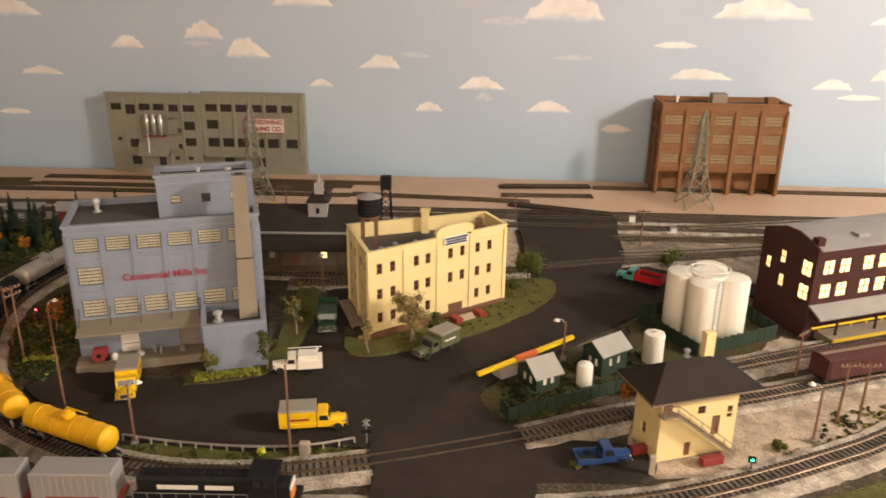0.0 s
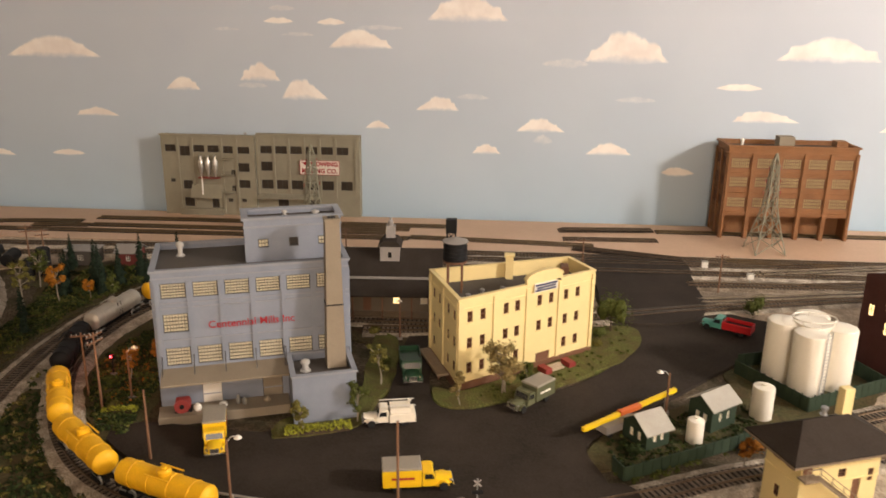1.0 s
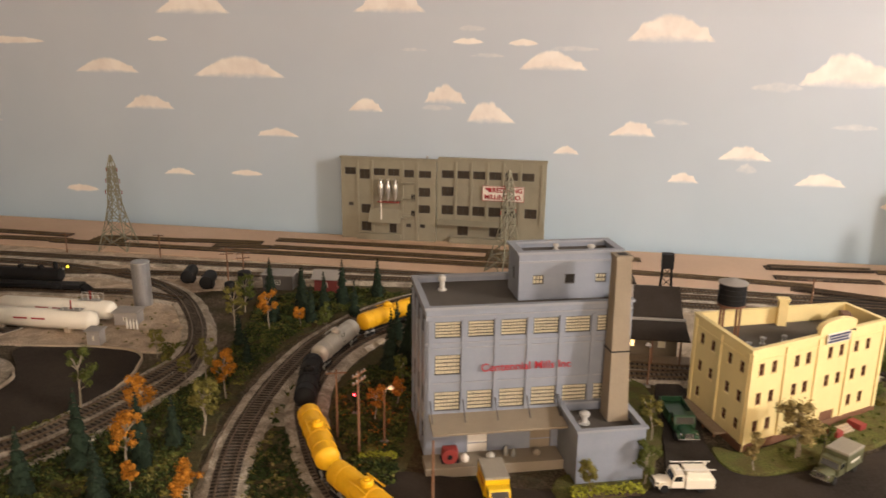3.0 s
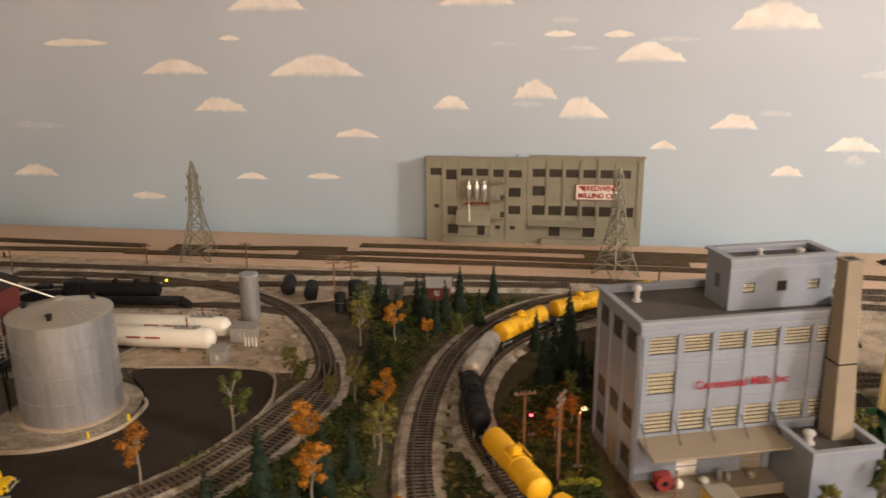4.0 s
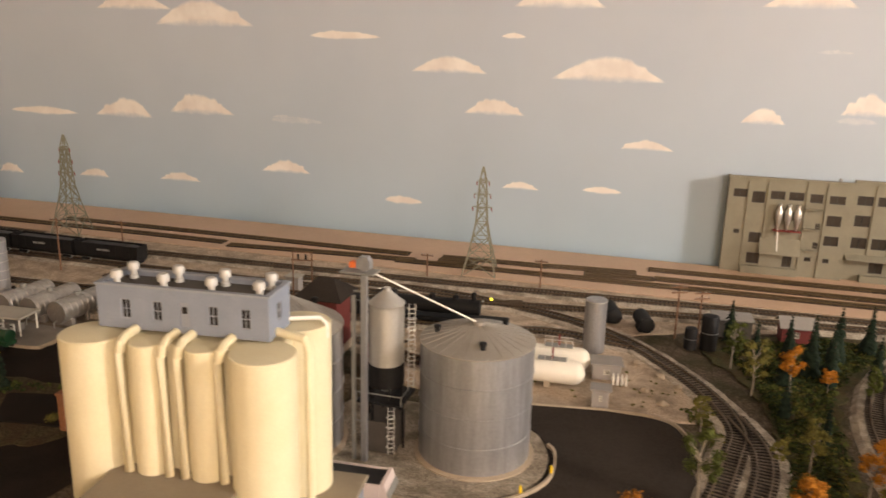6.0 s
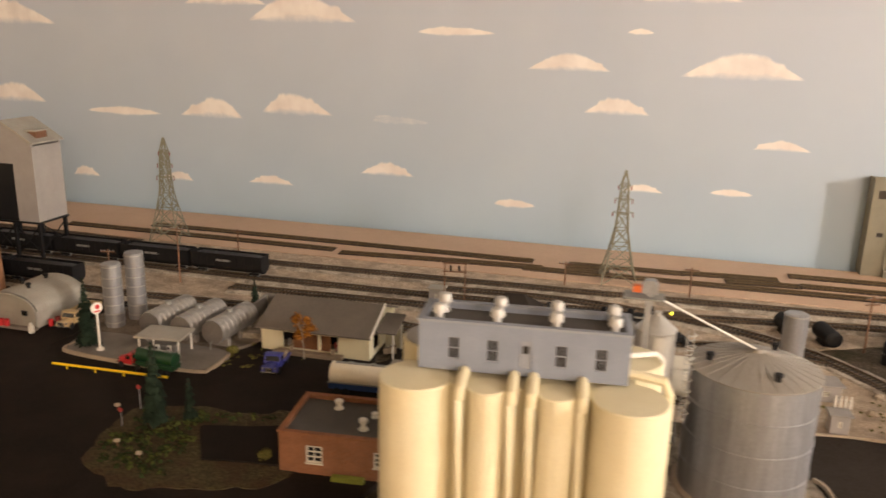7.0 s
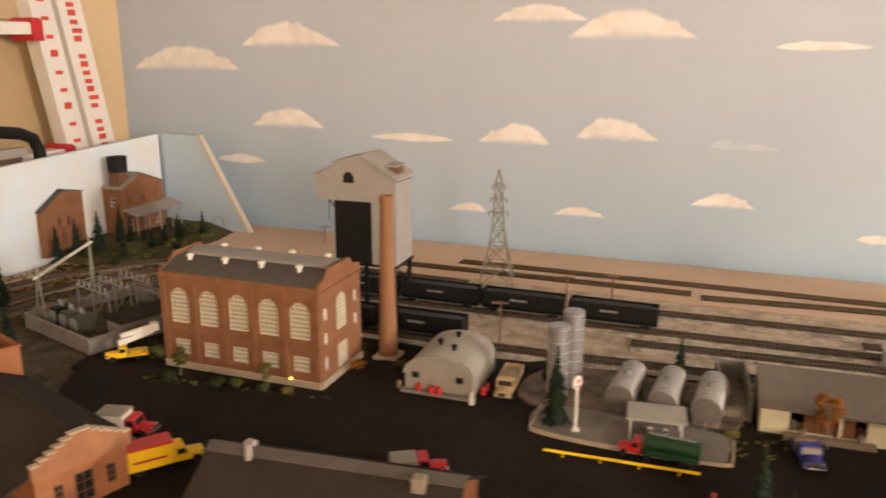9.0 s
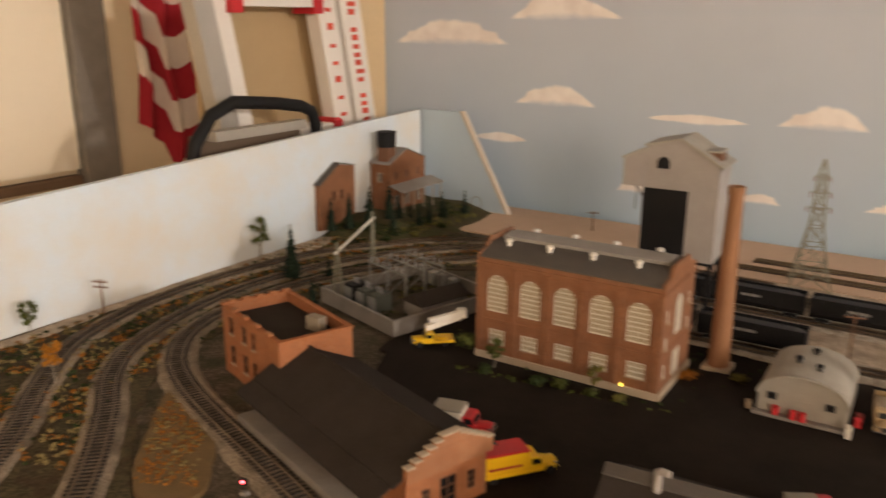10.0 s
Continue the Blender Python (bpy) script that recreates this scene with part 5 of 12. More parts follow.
def redwing():
    th = thing("milling_factory", pose(-0.943, 1.932, 0.003), "drab olive concrete milling factory against the backdrop", "building")
    H = 0.200
    xs = [0.012, 0.058, 0.103, 0.150, 0.252]
    # left block stands forward of the right block
    top = [(0.010, 0.160, 0.027, 0.017), (0.047, 0.150, 0.025, 0.024), (0.082, 0.160, 0.028, 0.017), (0.118, 0.160, 0.028, 0.017), (0.158, 0.158, 0.024, 0.018), (0.194, 0.158, 0.030, 0.017)]
    left = top + [(0.193, 0.112, 0.029, 0.022), (0.193, 0.071, 0.029, 0.020), (0.018, 0.082, 0.012, 0.009), (0.050, 0.065, 0.024, 0.022), (0.050, 0.020, 0.025, 0.023), (0.121, 0.018, 0.018, 0.023), (0.163, 0.034, 0.012, 0.009), (0.198, 0.034, 0.012, 0.009), (0.1745, 0.100, 0.010, 0.016), (0.1745, 0.062, 0.010, 0.014)]
    right = grid_ops([0.012, 0.050, 0.088, 0.127, 0.166, 0.205], [0.158], 0.029, 0.019) + [(0.012, 0.114, 0.029, 0.023)] + grid_ops([0.012, 0.050, 0.088, 0.127, 0.166, 0.214], [0.068], 0.029, 0.023) + [(0.052, 0.018, 0.026, 0.024), (0.130, 0.018, 0.028, 0.024)]
    glaze = dict(cols=2, rows=1, frame_mat=DARK_FRAME, pane_mat=mat("sooty_pane", (0.045, 0.034, 0.024), 0.35, grain=0.3, coarse=60))
    m = pose(0, 0, 0)
    part("wall", wall_shape(0.236, H, left), OLIVE_WALL, th, m=m)
    windows(th, m, left, **glaze)
    m2 = pose(0.2362, 0.012, 0)
    part("wall", wall_shape(0.262, H + 0.004, right), OLIVE_WALL, th, m=m2)
    windows(th, m2, right, **glaze)
    part("wall", wall_shape(0.0395, H, [], 0.003, 0), OLIVE_WALL, th, m=pose(0, 0.0425, 0, 0, 0, -90))
    part("wall", wall_shape(0.028, H + 0.004, [], 0.003, 0), OLIVE_WALL, th, m=pose(0.498, 0.0145, 0, 0, 0, 90))
    part("wall", wall_shape(0.0115, H, [], 0.003, 0), OLIVE_WALL, th, m=pose(0.236, 0.0002, 0, 0, 0, 90) @ pose(0, 0.0002, 0))
    part("roof", Shape().box(0.003, 0.233, 0.003, 0.042, 0.190, 0.193), ROOF_TAR, th)
    part("roof", Shape().box(0.239, 0.495, 0.0155, 0.042, 0.194, 0.197), ROOF_TAR, th)
    part("coping", Shape().slab(-0.003, 0.2375, -0.003, 0.008, H + 0.0002, H + 0.004), OLIVE_WALL, th)
    part("coping", Shape().slab(0.2395, 0.501, 0.009, 0.020, H + 0.0042, H + 0.008), OLIVE_WALL, th)
    for x in (0.038, 0.076, 0.1505, 0.188):
        part("pilaster", Shape().slab(x, x + 0.006, -0.0025, -0.0002, 0, 0.196, 0.0005), OLIVE_WALL, th)
    for x in (0.2375, 0.280, 0.318, 0.357, 0.396, 0.436, 0.486):
        part("pilaster", Shape().slab(x, x + 0.005, 0.0095, 0.0118, 0.05, 0.199, 0.0005), OLIVE_WALL, th)
    part("base_course", Shape().slab(0.040, 0.150, -0.010, -0.0003, 0, 0.016), OLIVE_WALL, th, "loading platform")
    part("base_course", Shape().slab(0.272, 0.400, 0.000, 0.0117, 0, 0.014), OLIVE_WALL, th, "loading platform")
    part("awning", Shape().extrude_x([(-0.018, 0.046), (-0.0003, 0.060), (-0.0003, 0.078), (-0.018, 0.048)], 0.072, 0.152), OLIVE_WALL, th, "sloping drab awning")
    part("awning", Shape().extrude_x([(-0.010, 0.046), (0.0117, 0.052), (0.0117, 0.056), (-0.010, 0.048)], 0.240, 0.395), OLIVE_WALL, th, "long flat awning")
    part("gallery", Shape().box(0.152, 0.184, -0.012, -0.0003, 0.144, 0.1455).box(0.152, 0.184, -0.012, -0.0003, 0.103, 0.1045).box(0.152, 0.184, -0.012, -0.0003, 0.058, 0.0595), OLIVE_WALL, th, "stack of balconies")
    for z in (0.1455, 0.1045, 0.0595):
        part("railing", Shape().bar((0.152, -0.0115, z + 0.011), (0.184, -0.0115, z + 0.011), 0.0008).bar((0.152, -0.0115, z + 0.006), (0.184, -0.0115, z + 0.006), 0.0006).bar((0.1525, -0.0115, z), (0.1525, -0.0115, z + 0.011), 0.0008).bar((0.1835, -0.0115, z), (0.1835, -0.0115, z + 0.011), 0.0008), OLIVE_WALL, th)
    for x in (0.102, 0.120, 0.138):
        cy = part("cyclone", Shape().lathe([(0.001, 0.098), (0.002, 0.104), (0.0062, 0.122), (0.0066, 0.128), (0.0066, 0.139), (0.004, 0.143), (0.003, 0.148), (0.0045, 0.149), (0.0045, 0.152), (0.001, 0.154)], 16, x, -0.010), mat("bright_metal", (0.62, 0.60, 0.56), 0.3, metal=0.7) if "bright_metal" not in bpy.data.materials else bpy.data.materials["bright_metal"], th, "bright metal dust cyclone")
        part("bracket", Shape().box(x - 0.001, x + 0.001, -0.006, -0.0003, 0.118, 0.120), OLIVE_WALL, cy)
    part("chute", Shape().tube([(0.102, -0.010, 0.100), (0.104, -0.014, 0.080), (0.105, -0.019, 0.055)], 0.0018), WHITE, th, "white grain chute")
    part("cyclone_deck", Shape().box(0.094, 0.148, -0.016, -0.0003, 0.096, 0.0975), RUST, th)
    sign = part("signboard", Shape().slab(0.348, 0.448, 0.0072, 0.0092, 0.108, 0.144, 0.0004), WHITE_SIGN, th, "white signboard with red company lettering")
    part("emblem", Shape().extrude_y([(0.352, 0.140), (0.370, 0.140), (0.370, 0.128), (0.364, 0.130)], 0.0068, 0.0071), RED_PAINT, sign)
    lettering("REDWING", 0.0155, RED_PAINT, sign, pose(0.408, 0.0067, 0.1345, 90), "", 0.0005)
    lettering("MILLING CO.", 0.0155, RED_PAINT, sign, pose(0.398, 0.0067, 0.1175, 90), "", 0.0005)
    part("frame", parapet(Shape(), [(0, 0), (0.100, 0), (0.100, 0.036), (0, 0.036)], 0, 0.0006, 0.001), RED_PAINT, sign, m=pose(0.348, 0.0071, 0.108, 90))
    for x, y, h in ((0.036, 0.02, 0.009), (0.212, 0.015, 0.016), (0.4, 0.03, 0.006)):
        roof_vent(th, x, y, 0.193, h, 0.003, GALV)


def brick_loft():
    th = thing("brick_warehouse", pose(0.425, 1.8565, 0.003), "brown brick warehouse on columns against the backdrop", "building")
    W, D, H = 0.289, 0.0955, 0.2155
    bay = W / 5
    cols = [bay * i + 0.0075 for i in range(5)]
    ops = grid_ops(cols, [0.166, 0.122, 0.074], 0.043, 0.025)
    lower = [(bay * i + 0.006, 0.0, bay - 0.012, 0.0545) for i in range(5)]
    side_c = [0.007, 0.052]
    side = grid_ops(side_c, [0.166, 0.122, 0.074], 0.036, 0.025)
    for i, (m, L) in enumerate(wall_poses(rect(W, D))):
        o = ops + lower if i == 0 else side if i in (1, 3) else []
        part("wall", wall_shape(L, H, o, 0.004, 0, 0.004 if i % 2 else 0), BRICK_BROWN, th, m=m)
        windows(th, m, ops if i == 0 else side if i in (1, 3) else [], 9, 3, BROWN_FRAME, TAN_PANE, thick=0.004, bar=0.0014)
        for x in ([bay * k for k in range(6)] if i == 0 else [0.0, L / 2, L - 0.005] if i in (1, 3) else []):
            part("pier", Shape().slab(max(0, x - 0.004), min(L, x + 0.004), -0.0035, -0.0002, 0, H - 0.012, 0.0006), BRICK_BROWN, th, m=m)
        if i in (0, 1, 3):
            for z in (0.060, 0.106, 0.152, 0.197):
                part("belt_course", Shape().box(0, L, -0.0022, -0.0002, z, z + 0.004), BRICK_BROWN, th, m=m)
    part("back_wall", Shape().box(0.004, W - 0.004, 0.045, 0.048, 0, 0.055), BRICK_BROWN, th)
    part("floor_plate", Shape().box(0.004, W - 0.004, 0.004, D - 0.004, 0.0555, 0.058), ROOF_TAR, th)
    part("roof", Shape().box(0.004, W - 0.004, 0.004, D - 0.004, 0.205, 0.209), ROOF_TAR, th)
    part("coping", parapet(Shape(), rect(W, D), H + 0.0002, H + 0.004, 0.006, 0.004), BRICK_BROWN, th)
    part("lift_house", Shape().slab(0.120, 0.155, 0.03, 0.06, 0.209, 0.236), TAN_TRIM, th)
    roof_vent(th, 0.045, 0.06, 0.209, 0.018, 0.004)
    part("hatch", Shape().slab(0.250, 0.275, 0.03, 0.06, 0.209, 0.228), BRICK_BROWN, th)
    for i in range(5):
        part("column", Shape().slab(bay * i - 0.003 if i else 0.0, bay * i + 0.003, 0.006, 0.012, 0, 0.0553), BRICK_BROWN, th)


def lit_factory():
    th = thing("brick_factory", pose(0.490, 1.079, 0, 0, 0, 22), "dark maroon brick factory with glowing windows and grey roof", "building")
    W, D, H = 0.42, 0.112, 0.139
    xs = [0.016 + 0.030 * i + 0.014 * (i // 2) for i in range(11)]
    f = grid_ops(xs, [0.0997, 0.0623], 0.021, 0.024)
    s = [(0.007, 0.095, 0.020, 0.025), (0.007, 0.058, 0.020, 0.025), (0.060, 0.098, 0.011, 0.022), (0.058, 0.061, 0.011, 0.021), (0.089, 0.081, 0.011, 0.020)]
    for i, (m, L) in enumerate(wall_poses(rect(W, D))):
        o = f if i == 0 else s if i == 3 else []
        o = [(L - a - w, z, w, h) for a, z, w, h in o] if i == 3 else o
        part("wall", wall_shape(L, H, o, 0.003, 0, 0.003 if i % 2 else 0), BRICK_DARK, th, m=m)
        windows(th, m, o, 2, 2, BRICK_DARK, GLOW, bar=0.0009)
    part("parapet", Shape().extrude_x([(0.0, H), (D, H), (D, H + 0.004), (D * 0.62, H + 0.018), (D * 0.38, H + 0.018), (0.0, H + 0.004)], 0.0, 0.004), BRICK_DARK, th)
    part("roof", Shape().extrude_x([(-0.003, H), (D / 2, H + 0.012), (D + 0.003, H), (D + 0.003, H + 0.002), (D / 2, H + 0.014), (-0.003, H + 0.002)], 0.0042, W), ROOF_GREY, th, "low pitched grey roof")
    for x in (0.09, 0.19, 0.29):
        part("skylight", Shape().slab(x, x + 0.022, 0.018, 0.034, H + 0.004, H + 0.012), ROOF_GREY, th)
    part("chimney", Shape().slab(0.005, 0.018, 0.008, 0.020, H + 0.002, H + 0.016), BRICK_DARK, th)
    part("canopy", Shape().extrude_x([(-0.026, 0.040), (-0.0003, 0.052), (-0.0003, 0.055), (-0.026, 0.043)], 0.0, W), ROOF_GREY, th, "sloping grey dock roof")
    part("dock", Shape().slab(0.02, W, -0.034, -0.0003, 0, 0.012), TAN_TRIM, th)
    part("edge_strip", Shape().box(0.02, W, -0.037, -0.0343, 0.008, 0.0125), mat("yellow_edge", (0.62, 0.42, 0.03), 0.6), th)
    for i in range(6):
        part("post", Shape().box(0.035 + 0.075 * i, 0.038 + 0.075 * i, -0.024, -0.021, 0.012, 0.0425), BRICK_DARK, th)


def pylon(x, y, h, turn):
    """A lattice transmission tower: four legs, cross bracing, three pairs of arms."""
    th = thing("transmission_pylon", pose(x, y, 0.003, 0, 0, turn), "grey lattice steel transmission pylon", "pylon", "transmission pylons")
    levels = [(0.0, 0.034), (0.17, 0.025), (0.34, 0.017), (0.48, 0.0115), (0.62, 0.0095), (0.76, 0.008), (0.88, 0.0065), (1.0, 0.001)]
    at = lambda k, sx, sy: (levels[k][1] * sx, levels[k][1] * sy, levels[k][0] * h)
    corners = ((-1, -1), (1, -1), (1, 1), (-1, 1))
    for c in corners:
        part("leg", Shape().tube([at(k, *c) for k in range(8)], 0.0014, 4), LATTICE, th)
    for i in range(4):
        a, b = corners[i], corners[(i + 1) % 4]
        for k in range(7):
            for p, q, w in ((at(k, *a), at(k + 1, *b), 0.0016), (at(k, *b), at(k + 1, *a), 0.0016), (at(k + 1, *a), at(k + 1, *b), 0.0014)):
                part("brace", Shape().bar(p, q, w), LATTICE, th)
    for f, w in ((0.62, 0.020), (0.74, 0.017), (0.86, 0.013)):
        for sx in (-1, 1):
            s = Shape()
            s.bar((0, -0.004, h * f), (sx * w, 0, h * f + 0.002), 0.0009).bar((0, 0.004, h * f), (sx * w, 0, h * f + 0.002), 0.0009).bar((0, 0, h * f + 0.009), (sx * w, 0, h * f + 0.002), 0.0008)
            arm = part("arm", s, LATTICE, th)
            part("insulator", Shape().lathe([(0.0006, h * f - 0.007), (0.0014, h * f - 0.005), (0.0006, h * f - 0.004), (0.0014, h * f - 0.002), (0.0005, h * f + 0.002)], 8, sx * w * 0.95, 0), RUST, arm)


mill()
yellow_building()
redwing()
brick_loft()
lit_factory()
pylon(-1.422, 1.7213, 0.218, 8)
pylon(-0.512, 1.712, 0.222, 40)
pylon(0.4955, 1.7518, 0.2205, 6)
pylon(-2.4024, 1.697, 0.228, 12)


# ---- grain depot ----
BRIGHT_METAL = mat("bright_galvanised_metal", (0.62, 0.60, 0.56), 0.38, metal=0.65, grain=0.06, fine=300, dirt=(0.45, 0.43, 0.39), dirt_amount=0.35)


def grain_elevator():
    th = thing("grain_elevator", pose(-1.456, 0.7435, 0, 0, 0, 5.4), "cream concrete grain elevator with blue grey headhouse", "grain elevator")
    z0, z1 = 0.049, 0.213
    big, mid = 0.0278, 0.0150
    for x, y, r in ((-0.080, 0.002, big), (0.078, -0.006, big), (-0.079, 0.082, big), (0.081, 0.072, big), (-0.025, -0.006, mid), (0.0260, -0.006, mid), (-0.025, 0.072, mid), (0.0260, 0.072, mid)):
        part("silo", Shape().lathe([(r, 0.002 if x < -0.05 or (x > 0.05 and y < 0) else 0.095 if abs(x) < 0.05 and y < 0 else z0), (r, z1 - 0.001), (r - 0.001, z1), (0.0005, z1 + 0.0012)], 40, x, y), CREAM_SILO, th)
    part("silo_roof", Shape().lathe([(big - 0.0022, z1 + 0.0002), (big - 0.0024, z1 + 0.0016), (0.0005, z1 + 0.0024)], 40, -0.079, 0.082), GALV_ROOF, th, "dull tan roof of the rear silo")
    part("core", Shape().slab(-0.084, 0.084, -0.004, 0.070, z0, z1 - 0.0015), CREAM_SILO, th)
    for x, y in ((-0.0440, -0.0155), (-0.0065, -0.0155), (0.0080, -0.0155), (0.0440, -0.0155)):
        part("downpipe", Shape().tube([(x, y, 0.095), (x, y, z1 - 0.008), (x, y + 0.002, z1 - 0.001), (x, y + 0.010, z1 + 0.003), (x, y + 0.026, z1 + 0.003)], 0.0042, 10), CREAM_SILO, th)
    part("downpipe", Shape().tube([(0.108, 0.020, z0), (0.108, 0.020, z1 - 0.006), (0.104, 0.021, z1 + 0.004), (0.070, 0.030, z1 + 0.006)], 0.0038, 10), CREAM_SILO, th)
    part("downpipe", Shape().tube([(0.107, 0.068, z1 - 0.012), (0.107, 0.068, z1 + 0.002), (0.102, 0.067, z1 + 0.007), (0.070, 0.055, z1 + 0.007)], 0.0022, 10), WHITE, th, "white overhead pipe")
    part("front_annex", Shape().slab(-0.0585, 0.0575, -0.1055, 0.0038, 0.0, 0.0912), MILL_BLUE, th)
    part("front_deck", Shape().slab(-0.0605, 0.0595, -0.108, 0.0040, 0.0914, 0.0950), TAN_TRIM, th, "tan flat deck before the silos")
    base = [(-0.056, 0.006), (0.134, 0.006), (0.134, 0.094), (-0.056, 0.094)]
    for i, (m, L) in enumerate(wall_poses(base)):
        o = [(0.012, 0.012, 0.024, 0.024), (0.050, 0.012, 0.024, 0.024)] if i == 1 else []
        part("base_wall", wall_shape(L, 0.045, o, 0.003, 0, 0.003 if i % 2 else 0), MILL_BLUE, th, m=m)
        windows(th, m, o, 3, 2, MILL_TRIM, DARK_PANE)
    part("base_roof", Shape().slab(-0.060, 0.138, 0.0045, 0.098, 0.0452, 0.049), TAN_TRIM, th, "tan flat roof of the base")
    hx, hy, hw, hd = -0.080, 0.0118, 0.157, 0.046
    f = [(0.0224, 0.009, 0.0088, 0.018), (0.0516, 0.009, 0.0088, 0.018), (0.1026, 0.009, 0.0088, 0.018), (0.1317, 0.009, 0.0088, 0.018)]
    door = (0.0768, 0.006, 0.0085, 0.022)
    for i, (m, L) in enumerate(wall_poses(rect(hw, hd))):
        o = f if i == 0 else [(L / 2 - 0.005, 0.012, 0.010, 0.016)]
        hm = pose(hx, hy, z1 + 0.002) @ m
        part("headhouse_wall", wall_shape(L, 0.038, o + ([door] if i == 0 else []), 0.003, 0, 0.003 if i % 2 else 0), MILL_BLUE, th, m=hm)
        windows(th, hm, o, 2, 2, MILL_TRIM, DARK_PANE, bar=0.0006)
        if i == 0:
            dr = part("door", Shape().box(0.0003, 0.0082, 0, 0.001, 0, 0.0217), MILL_TRIM, th, "", hm @ pose(door[0], 0.001, door[1]))
            part("door_pane", Shape().box(0.002, 0.0065, -0.0004, -0.0001, 0.012, 0.018), DARK_PANE, dr)
    part("headhouse_roof", Shape().box(hx + 0.003, hx + hw - 0.003, hy + 0.003, hy + hd - 0.003, z1 + 0.033, z1 + 0.036), ROOF_TAR, th)
    part("headhouse_coping", parapet(Shape(), [(x + hx, y + hy) for x, y in rect(hw, hd)], z1 + 0.0402, z1 + 0.042, 0.004, 0.0012), MILL_TRIM, th)
    for x in (0.014, 0.058, 0.102, 0.145):
        for y in (0.010, 0.036):
            v = Shape().lathe([(0.0040, 0), (0.0040, 0.003), (0.0030, 0.0035), (0.0030, 0.008), (0.0052, 0.0085), (0.0052, 0.0130), (0.0040, 0.0150), (0.0003, 0.0158)], 14)
            part("ventilator", v, VENT_GREY, th, "pale grey rooftop ventilator", pose(hx + x, hy + y, z1 + 0.036))
    return th


def grain_bin(x, y, r, eave, apex, label, turn=0):
    th = thing("grain_bin", pose(x, y, 0.006, 0, 0, turn), label, "grain bin", "corrugated grain bins")
    rings = []
    for k in range(int(eave / 0.0022)):
        z = 0.0022 * k
        rings += [(r, z), (r + 0.00018, z + 0.0011)]
    body = part("body", Shape().lathe(rings + [(r, eave)], 56), GALV, th, "ribbed galvanised wall")
    for k in range(1, 4):
        z = eave * k / 4
        part("seam", Shape().lathe([(r + 0.0004, z - 0.0005), (r + 0.0011, z), (r + 0.0004, z + 0.0005)], 56), GALV, body)
    roof = part("roof", Shape().lathe([(r + 0.0015, eave - 0.0012), (r + 0.0015, eave), (0.006, apex - 0.002), (0.006, apex + 0.002), (0.0005, apex + 0.003)], 56), GALV_ROOF, th, "weathered conical roof")
    ribs = 28
    for k in range(ribs):
        part("rib", SHARED.setdefault(("rib", r, eave, apex), Shape().bar((r + 0.001, 0, eave + 0.0003), (0.006, 0, apex - 0.0018), 0.0006).mesh("rib", GALV_ROOF)), None, roof, m=pose(0, 0, 0, 0, 0, 360 * k / ribs))
    for a in (60, 190, 290):
        p = (r * 0.72 * math.cos(radians(a)), r * 0.72 * math.sin(radians(a)))
        z = eave + (apex - eave) * 0.30
        part("vent", Shape().lathe([(0.003, -0.002), (0.003, 0.004), (0.0042, 0.0045), (0.0042, 0.007), (0.0005, 0.008)], 10), BLACK, roof, "dark roof vent", pose(*p, z))
    part("footing", Shape().lathe([(r + 0.006, -0.004), (r + 0.006, 0.002), (r + 0.001, 0.003)], 48), STONE, th)
    return th


